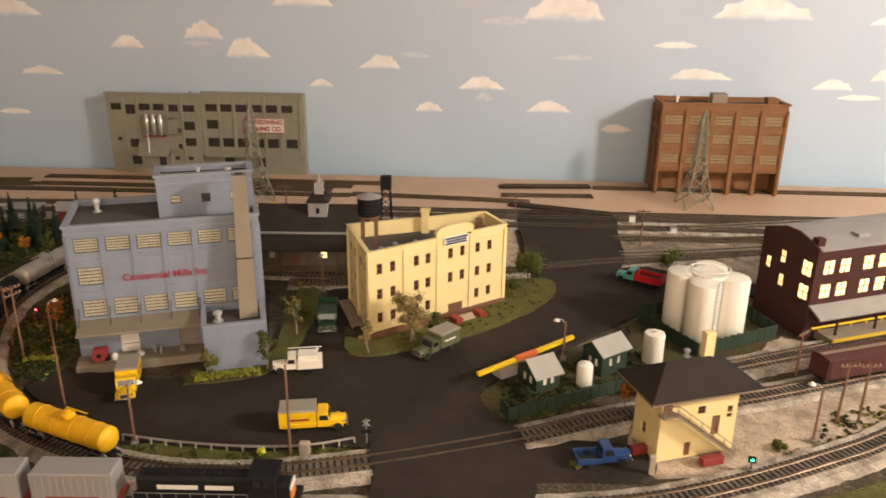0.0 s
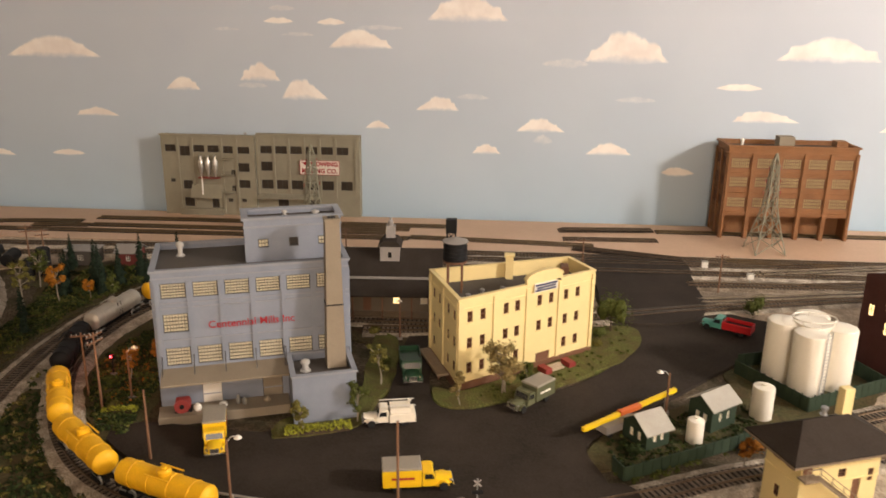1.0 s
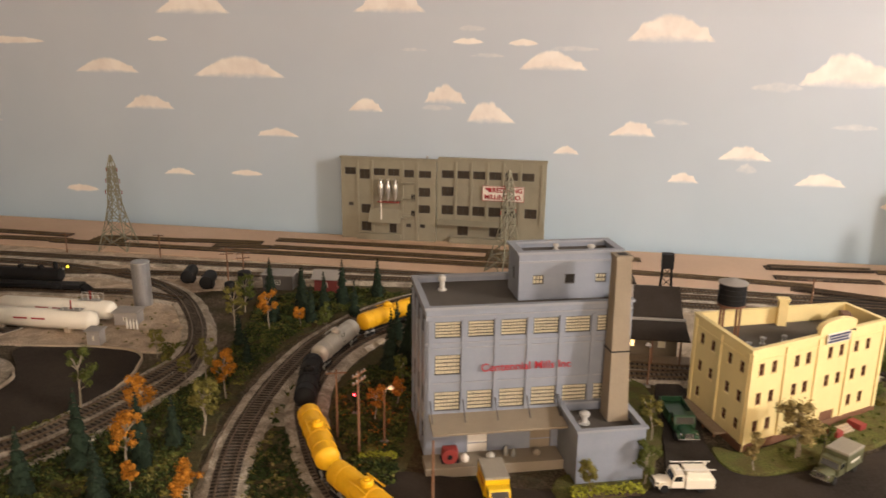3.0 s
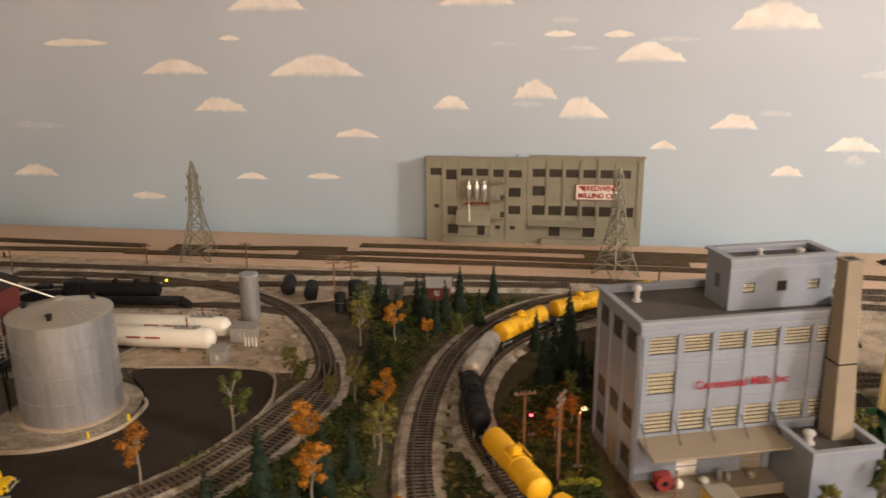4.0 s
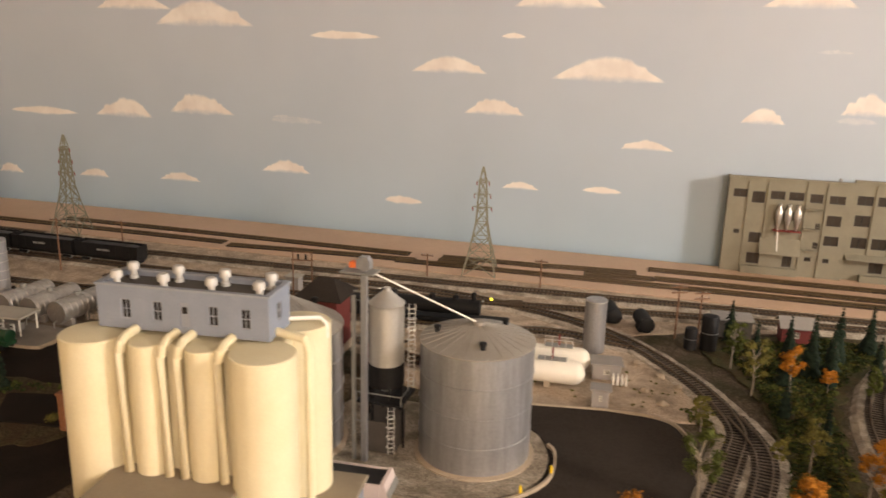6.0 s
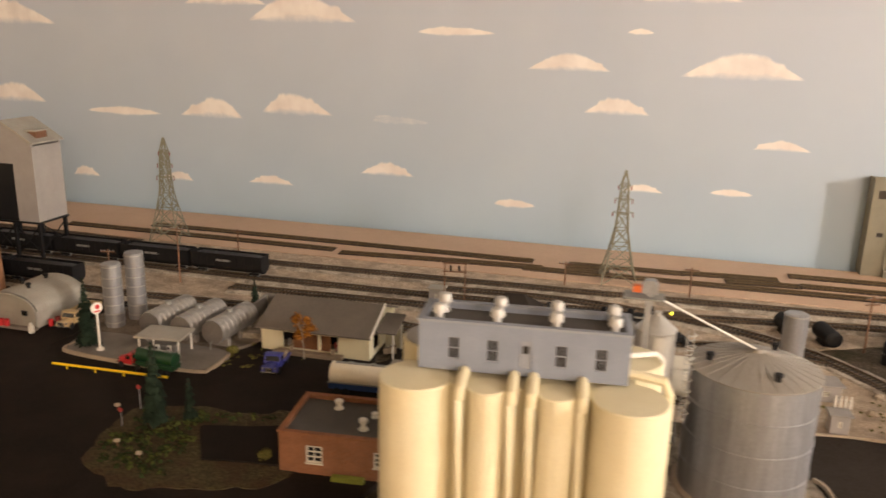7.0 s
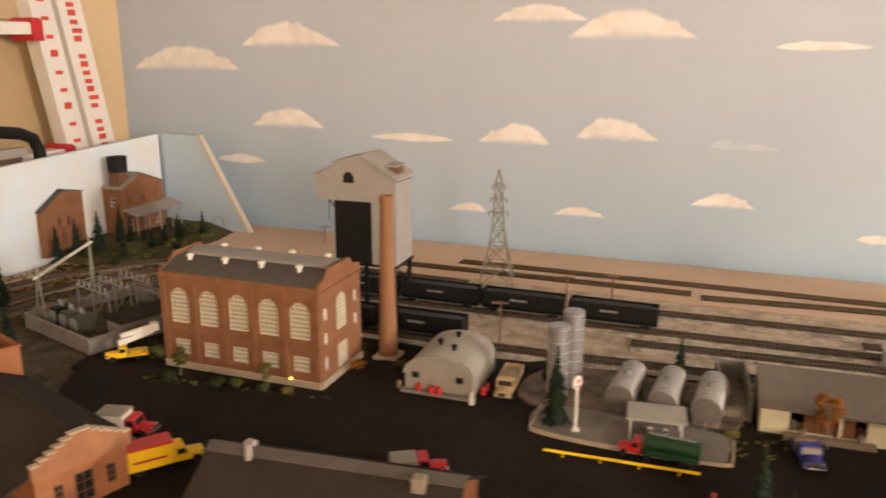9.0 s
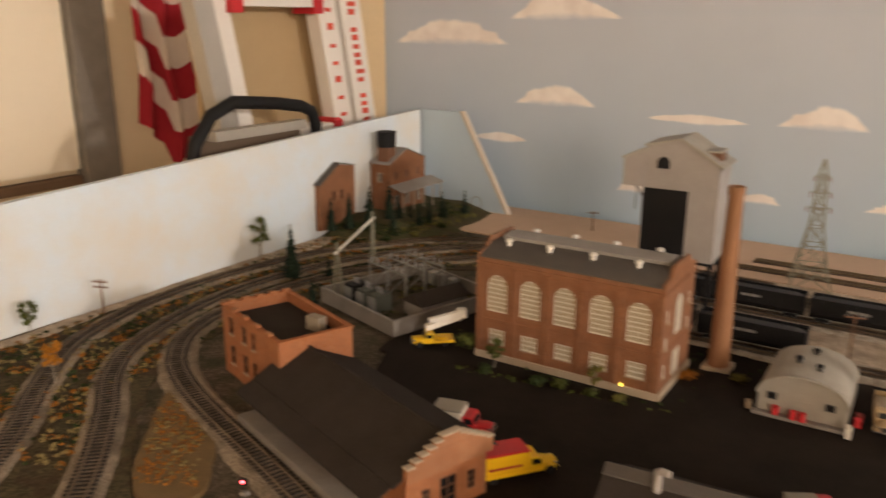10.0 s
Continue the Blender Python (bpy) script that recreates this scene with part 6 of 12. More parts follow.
def hopper_bin():
    th = thing("hopper_bin", pose(-1.3586, 0.988, 0.004), "bare metal hopper bin on a black steel stand", "hopper bin")
    r = 0.0195
    rings = [(0.006, 0.072), (r * 0.98, 0.088)] + [q for k in range(36) for q in ((r, 0.089 + 0.0024 * k), (r + 0.0003, 0.0902 + 0.0024 * k))] + [(r + 0.001, 0.1765), (0.004, 0.191), (0.004, 0.194), (0.0004, 0.195)]
    part("body", Shape().lathe(rings, 32), BRIGHT_METAL, th, "bright ribbed metal bin")
    part("skirt", Shape().lathe([(r + 0.0008, 0.080), (r + 0.0012, 0.092), (r + 0.0006, 0.106)], 32), BLACK, th)
    for k in range(6):
        a = math.pi * k / 3
        c, s = math.cos(a) * (r - 0.001), math.sin(a) * (r - 0.001)
        part("leg", Shape().bar((c * 1.15, s * 1.15, 0), (c, s, 0.095), 0.0022), BLACK, th)
    part("platform", Shape().slab(-0.026, 0.027, -0.026, 0.024, 0.064, 0.067), BLACK, th)
    part("railing", Shape().tube([(-0.026, -0.026, 0.077), (0.027, -0.026, 0.077), (0.027, 0.024, 0.077)], 0.0007, 6).bar((0.027, -0.026, 0.066), (0.027, -0.026, 0.077), 0.0011).bar((-0.026, -0.026, 0.066), (-0.026, -0.026, 0.077), 0.0011), STEEL, th)
    part("house", Shape().slab(-0.022, 0.016, -0.020, 0.022, 0.0, 0.040), ROOF_TAR, th, "dark machinery house")
    for x0, z0, z1 in ((0.0300, 0.083, 0.182), (0.0125, 0.006, 0.064)):
        y0 = -0.012 if z0 > 0.05 else -0.0275
        s = Shape().bar((x0, y0, z0), (x0, y0, z1), 0.0008).bar((x0 + 0.006, y0 + 0.003, z0), (x0 + 0.006, y0 + 0.003, z1), 0.0008)
        for i in range(int((z1 - z0) / 0.005)):
            z = z0 + 0.003 + 0.005 * i
            s.bar((x0, y0, z), (x0 + 0.006, y0 + 0.003, z), 0.0006)
        ladder = part("ladder", s, PALE_STEEL, th, "pale caged ladder")
        for i in range(int((z1 - z0 - 0.012) / 0.012) + 1):
            z = z0 + 0.012 + 0.012 * i
            part("hoop", Shape().tube([(x0, y0, z), (x0 - 0.0005, y0 - 0.005, z), (x0 + 0.004, y0 - 0.0075, z), (x0 + 0.0085, y0 - 0.002, z), (x0 + 0.006, y0 + 0.003, z)], 0.0005, 5), PALE_STEEL, ladder)


def elevator_leg():
    th = thing("bucket_elevator", pose(-1.369, 0.947, 0.004), "tall grey bucket elevator with a long white grain spout", "grain elevator leg")
    part("casing", Shape().slab(-0.0030, 0.0030, -0.0032, 0.0032, 0.0, 0.226), GALV, th)
    part("casing", Shape().slab(-0.0140, -0.0105, -0.002, 0.002, 0.0, 0.195), STEEL, th)
    part("head", Shape().extrude_y([(-0.0075, 0.2262), (0.0075, 0.2262), (0.0075, 0.234), (0.004, 0.239), (-0.004, 0.239), (-0.0075, 0.234)], -0.005, 0.005), GALV, th)
    part("motor", Shape().slab(-0.0155, -0.0077, -0.004, 0.003, 0.2262, 0.233), mat("orange_paint", (0.75, 0.17, 0.04), 0.5), th, "orange drive motor")
    part("deck", Shape().box(-0.024, 0.014, -0.011, 0.011, 0.2215, 0.2230), STEEL, th)
    part("spout", Shape().tube([(0.006, 0.003, 0.222), (0.1105, 0.0605, 0.1585)], 0.0010, 10), WHITE, th, "white grain spout")
    for z in (0.05, 0.10, 0.15, 0.20):
        part("brace", Shape().bar((-0.012, 0, z), (0.0, 0, z), 0.0014), STEEL, th)


def gas_tank(x, y, turn):
    th = thing("propane_tank", pose(x, y, 0.003, 0, 0, turn), "long white horizontal propane tank on concrete saddles", "propane tank", "propane tanks")
    part("shell", Shape().capsule((-0.098, 0, 0.0205), (0.098, 0, 0.0205), 0.0165, 22, 0.8), WHITE_TANK, th)
    for k in (-0.06, 0.06):
        part("saddle", Shape().extrude_x([(-0.012, 0), (0.012, 0), (0.012, 0.0105), (0.006, 0.0050), (-0.006, 0.0050), (-0.012, 0.0105)], k - 0.004, k + 0.004), STONE, th)
    for k in (-0.030, 0.002):
        part("bar", Shape().box(k, k + 0.024, -0.0168, -0.0160, 0.0235, 0.0262), RED_PAINT, th)
    part("walkway", Shape().box(0.045, 0.085, -0.007, 0.007, 0.0380, 0.0390), STEEL, th)
    rl = Shape()
    for yy in (-0.007, 0.007):
        rl.bar((0.045, yy, 0.0485), (0.085, yy, 0.0485), 0.0006)
        for k in range(5):
            rl.bar((0.045 + 0.01 * k, yy, 0.0385), (0.045 + 0.01 * k, yy, 0.0485), 0.0005)
    part("railing", rl, WHITE, th)
    part("valve", Shape().cyl(0.065, 0, 0.0385, 0.0545, 0.0014, 8), RUST, th)


def plain_silo(x, y, r, h, label, name="storage_silo", category="silo", hoops=(0.10, 0.24, 0.38, 0.52, 0.66, 0.80, 0.97)):
    th = thing(name, pose(x, y, 0.003), label, category, "metal silos")
    rings = [q for k in range(int(h / 0.005)) for q in ((r, 0.005 * k), (r + 0.0002, 0.005 * k + 0.0024))]
    part("body", Shape().lathe(rings + [(r, h), (r - 0.001, h + 0.0008), (r * 0.5, h + 0.0015), (0.0004, h + 0.0015)], 28), GALV, th)
    for k in hoops:
        part("hoop", Shape().lathe([(r + 0.0002, h * k - 0.0006), (r + 0.0007, h * k), (r + 0.0002, h * k + 0.0006)], 28), BRIGHT_METAL, th)
    return th


grain_elevator()
grain_bin(-1.2584, 1.0087, 0.0632, 0.138, 0.156, "large ribbed galvanised grain bin with conical roof")
grain_bin(-1.480, 0.965, 0.072, 0.143, 0.180, "ribbed galvanised grain bin behind the cream elevator", 4)
hopper_bin()
elevator_leg()
gas_tank(-1.266, 1.222, 3)
gas_tank(-1.264, 1.274, 3)
plain_silo(-1.157, 1.372, 0.0165, 0.083, "upright grey metal silo on the gas lot", hoops=(0.985,))
pad = rough_patch([(-1.43, 0.915), (-1.30, 0.895), (-1.215, 0.920), (-1.176, 0.968), (-1.174, 1.03), (-1.21, 1.085), (-1.30, 1.10), (-1.44, 1.09)], 0.0, 0.0062, rng, 0.001)
structure("bin_pad", pad, GRAVEL, "pale gravel pad with timber edging under the bins", "pad")


# ---- west side: power house, coal tower, quonset, depot, brick buildings ----
SILVER = mat("silver_paint", (0.42, 0.41, 0.39), 0.38, metal=0.65, grain=0.10, dirt=(0.20, 0.17, 0.14), dirt_amount=0.6)
DULL_END = mat("dull_tank_end", (0.17, 0.155, 0.14), 0.7, metal=0.2, grain=0.2, dirt=(0.09, 0.075, 0.06), dirt_amount=0.6)
CREAM_SIDING = mat("cream_siding", (0.72, 0.66, 0.46), 0.7, grain=0.05, dirt=(0.55, 0.48, 0.33), dirt_amount=0.4)
TIN = mat("tin_roof", (0.40, 0.38, 0.33), 0.6, metal=0.3, grain=0.08, dirt=(0.29, 0.26, 0.21), dirt_amount=0.5)
GREEN_WALL = mat("dark_green_siding", (0.022, 0.040, 0.021), 0.7, grain=0.12)
CONCRETE = mat("concrete", (0.235, 0.215, 0.19), 0.85, grain=0.15, bump=0.2, dirt=(0.13, 0.11, 0.095), dirt_amount=0.6)
RED_SIDING = mat("barn_red_siding", (0.140, 0.025, 0.020), 0.75, grain=0.12)
YELLOW_BRIGHT = mat("bright_yellow_paint", (0.80, 0.55, 0.015), 0.45, grain=0.05)
RED_BRIGHT = mat("bright_red_paint", (0.55, 0.025, 0.03), 0.45, grain=0.05)


FROSTED = mat("dusty_pane", (0.36, 0.30, 0.19), 0.4, grain=0.1, coarse=90, dirt=(0.20, 0.16, 0.10))
RUST_DOOR = mat("rust_brown_boards", (0.20, 0.085, 0.035), 0.8, grain=0.25, fine=400, dirt=(0.11, 0.05, 0.025), dirt_amount=0.5)
ROOF_WORN = mat("weathered_felt_roof", (0.135, 0.115, 0.095), 0.85, grain=0.18, fine=500, dirt=(0.20, 0.17, 0.14), bump=0.25)


def gable_roof(w, d, eave, ridge, over=0.004, thick=0.002, lip=0.0):
    """A pitched roof over w by d, its ridge along x."""
    y0, y1, mid = -over, d + over, d / 2
    drop = (ridge - eave) / mid * over
    return Shape().extrude_x([(y0, eave - drop), (mid, ridge), (y1, eave - drop), (y1, eave - drop + thick), (mid, ridge + thick), (y0, eave - drop + thick)], -lip, w + lip)


def power_house():
    th = thing("power_house", pose(-2.744, 1.110, 0.003, 0, 0, 0.4), "red brick power house with tall arched windows and roof vents", "building")
    W, D, H = 0.261, 0.128, 0.146
    xs = [0.0170 + 0.0497 * i for i in range(5)]
    big = [(x, 0.0705, 0.0300, 0.0535, True) for x in xs]
    low = [(x + 0.003, 0.0235, 0.024, 0.0215) for x in xs]
    es = [(0.050, 0.0705, 0.030, 0.0535, True), (0.052, 0.012, 0.030, 0.036), (0.014, 0.098, 0.008, 0.016), (0.014, 0.062, 0.008, 0.016), (0.014, 0.024, 0.008, 0.018), (0.106, 0.098, 0.008, 0.016), (0.106, 0.062, 0.008, 0.016)]
    for i, (m, L) in enumerate(wall_poses(rect(W, D))):
        o = big + low if i == 0 else es if i in (1, 3) else []
        part("wall", wall_shape(L, H, o, 0.003, 0, 0.003 if i % 2 else 0), BRICK_RED, th, m=m)
        windows(th, m, [q for q in o if q[3] > 0.03], 4, 8, WHITE_FRAME, FROSTED, bar=0.0012)
        windows(th, m, [q for q in o if q[3] <= 0.03], 4, 3, WHITE_FRAME, FROSTED, sill=STONE, bar=0.0011)
        if i in (0, 1, 3):
            part("plinth", Shape().slab(0, L, -0.003, -0.0002, 0, 0.010, 0.001), STONE, th, "pale stone plinth", m)
            part("belt_course", Shape().box(0, L, -0.0016, -0.0002, 0.058, 0.0605), BRICK_RED, th, m=m)
            part("cornice", Shape().box(0, L, -0.0022, -0.0002, 0.1365, 0.1405), BRICK_RED, th, m=m)
        if i == 0:
            for x in [0.0] + [v + 0.0356 for v in xs[:4]] + [L - 0.009]:
                part("pilaster", Shape().slab(x, x + 0.0085, -0.0018, -0.0002, 0.010, 0.136, 0.0004), BRICK_RED, th, m=m)
    gable = [(0.0, H), (D, H), (D, H + 0.006), (D * 0.84, H + 0.009), (D * 0.74, H + 0.022), (D * 0.26, H + 0.022), (D * 0.16, H + 0.009), (0, H + 0.006)]
    for x in (0.0, W - 0.004):
        part("gable", Shape().extrude_x(gable, x, x + 0.004), BRICK_RED, th, "shaped brick gable")
    part("roof", Shape().extrude_x([(0.0, H), (D * 0.26, H + 0.012), (D * 0.74, H + 0.012), (D, H), (D, H + 0.002), (D * 0.74, H + 0.0145), (D * 0.26, H + 0.0145), (0.0, H + 0.002)], 0.0042, W - 0.0042), ROOF_TAR, th, "dark roof")
    part("monitor", Shape().extrude_x([(D * 0.40, H + 0.0147), (D * 0.72, H + 0.0147), (D * 0.72, H + 0.019), (D * 0.56, H + 0.022), (D * 0.40, H + 0.019)], 0.012, W - 0.012), ROOF_GREY, th, "raised roof monitor")
    for k in range(4):
        roof_vent(th, 0.0324 + 0.0611 * k, D * 0.24, H + 0.0105, 0.012, 0.0042)
        roof_vent(th, 0.0324 + 0.0611 * k, D * 0.90, H + 0.0060, 0.012, 0.0042)
    part("light", Shape().ball((0.215, -0.004, 0.012), 0.0022), lit("yellow_marker", (1.0, 0.75, 0.1), 2.0), th, "small yellow marker lamp")


def smokestack():
    th = thing("smokestack", pose(-2.446, 1.256, 0.002), "tall tapering orange brown brick smokestack", "smokestack")
    part("shaft", Shape().lathe([(0.0155, 0), (0.0150, 0.004), (0.0132, 0.06), (0.0112, 0.16), (0.0095, 0.240), (0.0108, 0.243), (0.0108, 0.253), (0.0092, 0.2535), (0.0085, 0.245)], 24), mat("smokestack_brick", (0.27, 0.135, 0.065), 0.8, grain=0.12, fine=700, dirt=(0.22, 0.10, 0.05), bump=0.25), th)
    part("base", Shape().slab(-0.018, 0.018, -0.018, 0.018, 0, 0.006), STONE, th)


def coal_tower():
    th = thing("coal_tower", pose(-2.631, 1.438, 0.002, 0, 0, 2), "tall grey coaling tower with a black door on steel legs", "coal tower")
    W, D, z0, z1 = 0.118, 0.080, 0.088, 0.235
    m0 = pose(0, 0, 0)
    door = (0.0005, z0, 0.072, 0.112)
    part("wall", wall_shape(W, z1, [door], 0.003, z0), GREY_TOWER, th, m=m0)
    for i, (m, L) in enumerate(wall_poses(rect(W, D))):
        if i:
            part("wall", wall_shape(L, z1, [], 0.003, z0, 0.003 if i % 2 else 0), GREY_TOWER, th, m=m)
    part("door", Shape().box(0.0, door[2], 0.0, 0.0015, 0, door[3]), BLACK, th, "tall black door", pose(door[0], 0.001, door[1]))
    face = [(-0.033, z1 - 0.034), (0.0, z1 - 0.034), (0.0, z1 + 0.0002), (W, z1 + 0.0002), (W, z1 + 0.007), (0.058, z1 + 0.044), (0.004, z1 + 0.032), (0.004, z1 + 0.026), (-0.033, z1 + 0.010)]
    for y in (0.0, D - 0.003):
        part("gable", Shape().extrude_y(face, y - 0.0022, y + 0.003), GREY_TOWER, th)
    part("window", Shape().extrude_y([(0.021, z1 - 0.002), (0.041, z1 - 0.002), (0.041, z1 + 0.009), (0.037, z1 + 0.015), (0.031, z1 + 0.0175), (0.025, z1 + 0.015), (0.021, z1 + 0.009)], -0.0028, -0.0023), BLACK, th, "arched dark louvre")
    part("roof", Shape().extrude_y([(0.000, z1 + 0.0315), (0.058, z1 + 0.0445), (W + 0.006, z1 + 0.0045), (W + 0.006, z1 + 0.0075), (0.058, z1 + 0.0480), (0.000, z1 + 0.0345)], -0.005, D + 0.003), TIN, th, "weathered grey roof")
    part("shoulder_roof", Shape().extrude_y([(-0.036, z1 + 0.0093), (0.0038, z1 + 0.0262), (0.0038, z1 + 0.0290), (-0.036, z1 + 0.0121)], -0.005, D + 0.003), TIN, th)
    part("monitor_wall", Shape().box(0.004, 0.0068, 0.0032, D - 0.0055, z1 + 0.001, z1 + 0.0315), GREY_TOWER, th)
    part("hood", Shape().extrude_y([(-0.033, z1 - 0.034), (-0.0002, z1 - 0.034), (-0.0002, z1 + 0.0225), (-0.033, z1 + 0.0096)], 0.0032, D - 0.0055), GREY_TOWER, th)
    part("dormer", Shape().slab(W * 0.74, W * 0.97, 0.02, 0.050, z1 + 0.008, z1 + 0.030), BROWN_FRAME, th).matrix_basis = pose(0, 0, -0.004)
    part("dormer_roof", Shape().slab(W * 0.70, W * 0.97, 0.015, 0.06, z1 + 0.0262, z1 + 0.029), TIN, th)
    for x in (0.004, W / 2, W - 0.004):
        for y in (0.004, D - 0.004):
            part("leg", Shape().box(x - 0.003, x + 0.003, y - 0.003, y + 0.003, 0, z0), BLACK, th)
    for x0, x1 in ((0.004, W / 2), (W / 2, W - 0.004)):
        part("brace", Shape().bar((x0, 0.004, 0.02), (x1, 0.004, 0.08), 0.0018).bar((x1, 0.004, 0.02), (x0, 0.004, 0.08), 0.0018), BLACK, th)
    part("brace", Shape().bar((W, 0.004, 0.03), (W, D, 0.085), 0.0018).bar((W, D, 0.03), (W, 0.004, 0.085), 0.0018), BLACK, th)
    part("deck", Shape().box(-0.002, W + 0.002, -0.002, D + 0.002, z0 - 0.004, z0 - 0.0002), BLACK, th)
    part("bracket", Shape().bar((-0.014, 0.01, 0.199), (0.0, 0.01, 0.180), 0.002).bar((-0.014, 0.01, 0.200), (-0.014, 0.01, 0.160), 0.001), BLACK, th)


def quonset():
    th = thing("quonset_hut", pose(-2.374, 1.153, 0.004, 0, 0, 1), "grey arched metal hut with red drums at its front", "hut")
    W, D, wall, rise = 0.098, 0.115, 0.026, 0.027
    arc = lambda k, r=0.0: ((W / 2) - (W / 2 + r) * math.cos(math.pi * k / 16), wall + (rise + r) * math.sin(math.pi * k / 16))
    prof = [arc(k) for k in range(17)]
    fr = Shape().extrude_y([(0, 0), (W, 0)] + prof[::-1], 0.0, 0.003)
    part("front", fr, TIN, th)
    part("back", Shape().extrude_y([(0, 0), (W, 0)] + prof[::-1], D - 0.003, D), TIN, th)
    ribs, n = Shape(), 60
    for j in range(n + 1):
        o = [arc(k, 0.0012 if j % 3 == 0 else 0.0007) for k in range(17)]
        ribs.v += [(x, 0.0032 + (D - 0.0064) * j / n, z) for x, z in o]
    ribs.f += [(j * 17 + k, j * 17 + k + 1, j * 17 + k + 18, j * 17 + k + 17) for j in range(n) for k in range(16)]
    part("roof", ribs, TIN, th, "ribbed arched roof", smooth=None)
    for x in (0.0, W - 0.003):
        part("wall", Shape().box(x, x + 0.003, 0.0032, D - 0.0032, 0, wall), TIN, th)
    part("eave", Shape().tube([(arc(k, 0.0012)[0], -0.002, arc(k, 0.0012)[1]) for k in range(17)], 0.0016, 6), TIN, th)
    for x in (0.010, 0.074):
        w = part("window", Shape().box(x, x + 0.011, -0.0008, -0.0001, 0.020, 0.029), DARK_FRAME, th)
        part("pane", Shape().box(x + 0.0015, x + 0.0095, -0.0013, -0.0009, 0.0215, 0.0275), DARK_PANE, w)
    part("base_strip", Shape().slab(-0.004, W + 0.004, -0.010, -0.0002, 0, 0.004), CONCRETE, th)
    part("door", Shape().box(0.040, 0.058, -0.0008, -0.0001, 0.004, 0.024), TIN, th)
    for x, y in ((0.035, 0.05), (0.06, 0.035), (0.05, 0.085)):
        roof_vent(th, x, y, wall + rise - 0.003, 0.012, 0.0035, BLACK)
    for x, y, c, nm in ((0.022, -0.006, RED_BRIGHT, "red"), (0.042, -0.0085, RED_BRIGHT, "red"), (0.052, -0.0085, RED_BRIGHT, "red"), (0.108, 0.02, RED_BRIGHT, "red"), (0.109, 0.034, RUST, "rusty red"), (-0.010, 0.002, WOOD, "brown")):
        d = thing("oil_drum", pose(-2.374, 1.153, 0.004, 0, 0, 1) @ pose(x, y, 0.004 if -0.01 < y < 0 and 0 < x < 0.1 else 0), nm + " steel oil drum beside the hut", "drum", "oil drums by the hut")
        part("shell", Shape().lathe([(0.0038, 0), (0.0041, 0.0006), (0.0038, 0.0012), (0.0038, 0.0045), (0.0041, 0.005), (0.0038, 0.0055), (0.0038, 0.0098), (0.0041, 0.0104), (0.0034, 0.0104), (0.0034, 0.0100), (0.0003, 0.0100)], 14), c, d)
    pump = thing("white_pump", pose(-2.272, 1.140, 0.004), "small white fuel pump at the hut's corner", "fuel pump")
    part("body", Shape().slab(-0.003, 0.003, -0.003, 0.003, 0, 0.012), WHITE, pump)
    part("globe", Shape().ball((0, 0, 0.0145), 0.0028), WHITE, pump)


def horizontal_tank(x, y, turn):
    th = thing("fuel_tank", pose(x, y, -0.002, 0, 0, turn), "weathered silver horizontal fuel tank with ribbed shell and dull end", "fuel tank", "silver fuel tanks")
    r, zc, n = 0.0185, 0.033, 28
    prof = [(0.0, r)]
    for k in range(8):
        y0 = 0.004 + 0.0112 * k
        prof += [(y0, r), (y0 + 0.0008, r + 0.0008), (y0 + 0.0022, r + 0.0008), (y0 + 0.0030, r)]
    prof.append((0.094, r))
    ring = [(rr * math.cos(2 * math.pi * k / n), yy, zc + rr * math.sin(2 * math.pi * k / n)) for yy, rr in prof for k in range(n)]
    part("shell", Shape().add(ring, [(j * n + k, j * n + (k + 1) % n, (j + 1) * n + (k + 1) % n, (j + 1) * n + k) for j in range(len(prof) - 1) for k in range(n)]), SILVER, th)
    for yy, out in ((0.0, -0.0012), (0.094, 0.0012)):
        part("end", Shape().add([(k * r * math.cos(2 * math.pi * q / n), yy + out * (1 - k), zc + k * r * math.sin(2 * math.pi * q / n)) for k in (1.0, 0.55, 0.02) for q in range(n)],
             [(j * n + q, j * n + (q + 1) % n, (j + 1) * n + (q + 1) % n, (j + 1) * n + q) for j in range(2) for q in range(n)]), DULL_END, th, "dull grey tank end")
    for y0 in (0.013, 0.075):
        part("cradle", Shape().slab(-0.017, 0.017, y0, y0 + 0.008, 0.0, 0.020), CONCRETE, th)
    part("hatch", Shape().cyl(0, 0.046, 0.050, 0.056, 0.005, 14), STEEL, th)
    part("pipe", Shape().tube([(0, 0.001, 0.020), (0, -0.006, 0.018), (0, -0.006, 0.002)], 0.0009), STEEL, th)


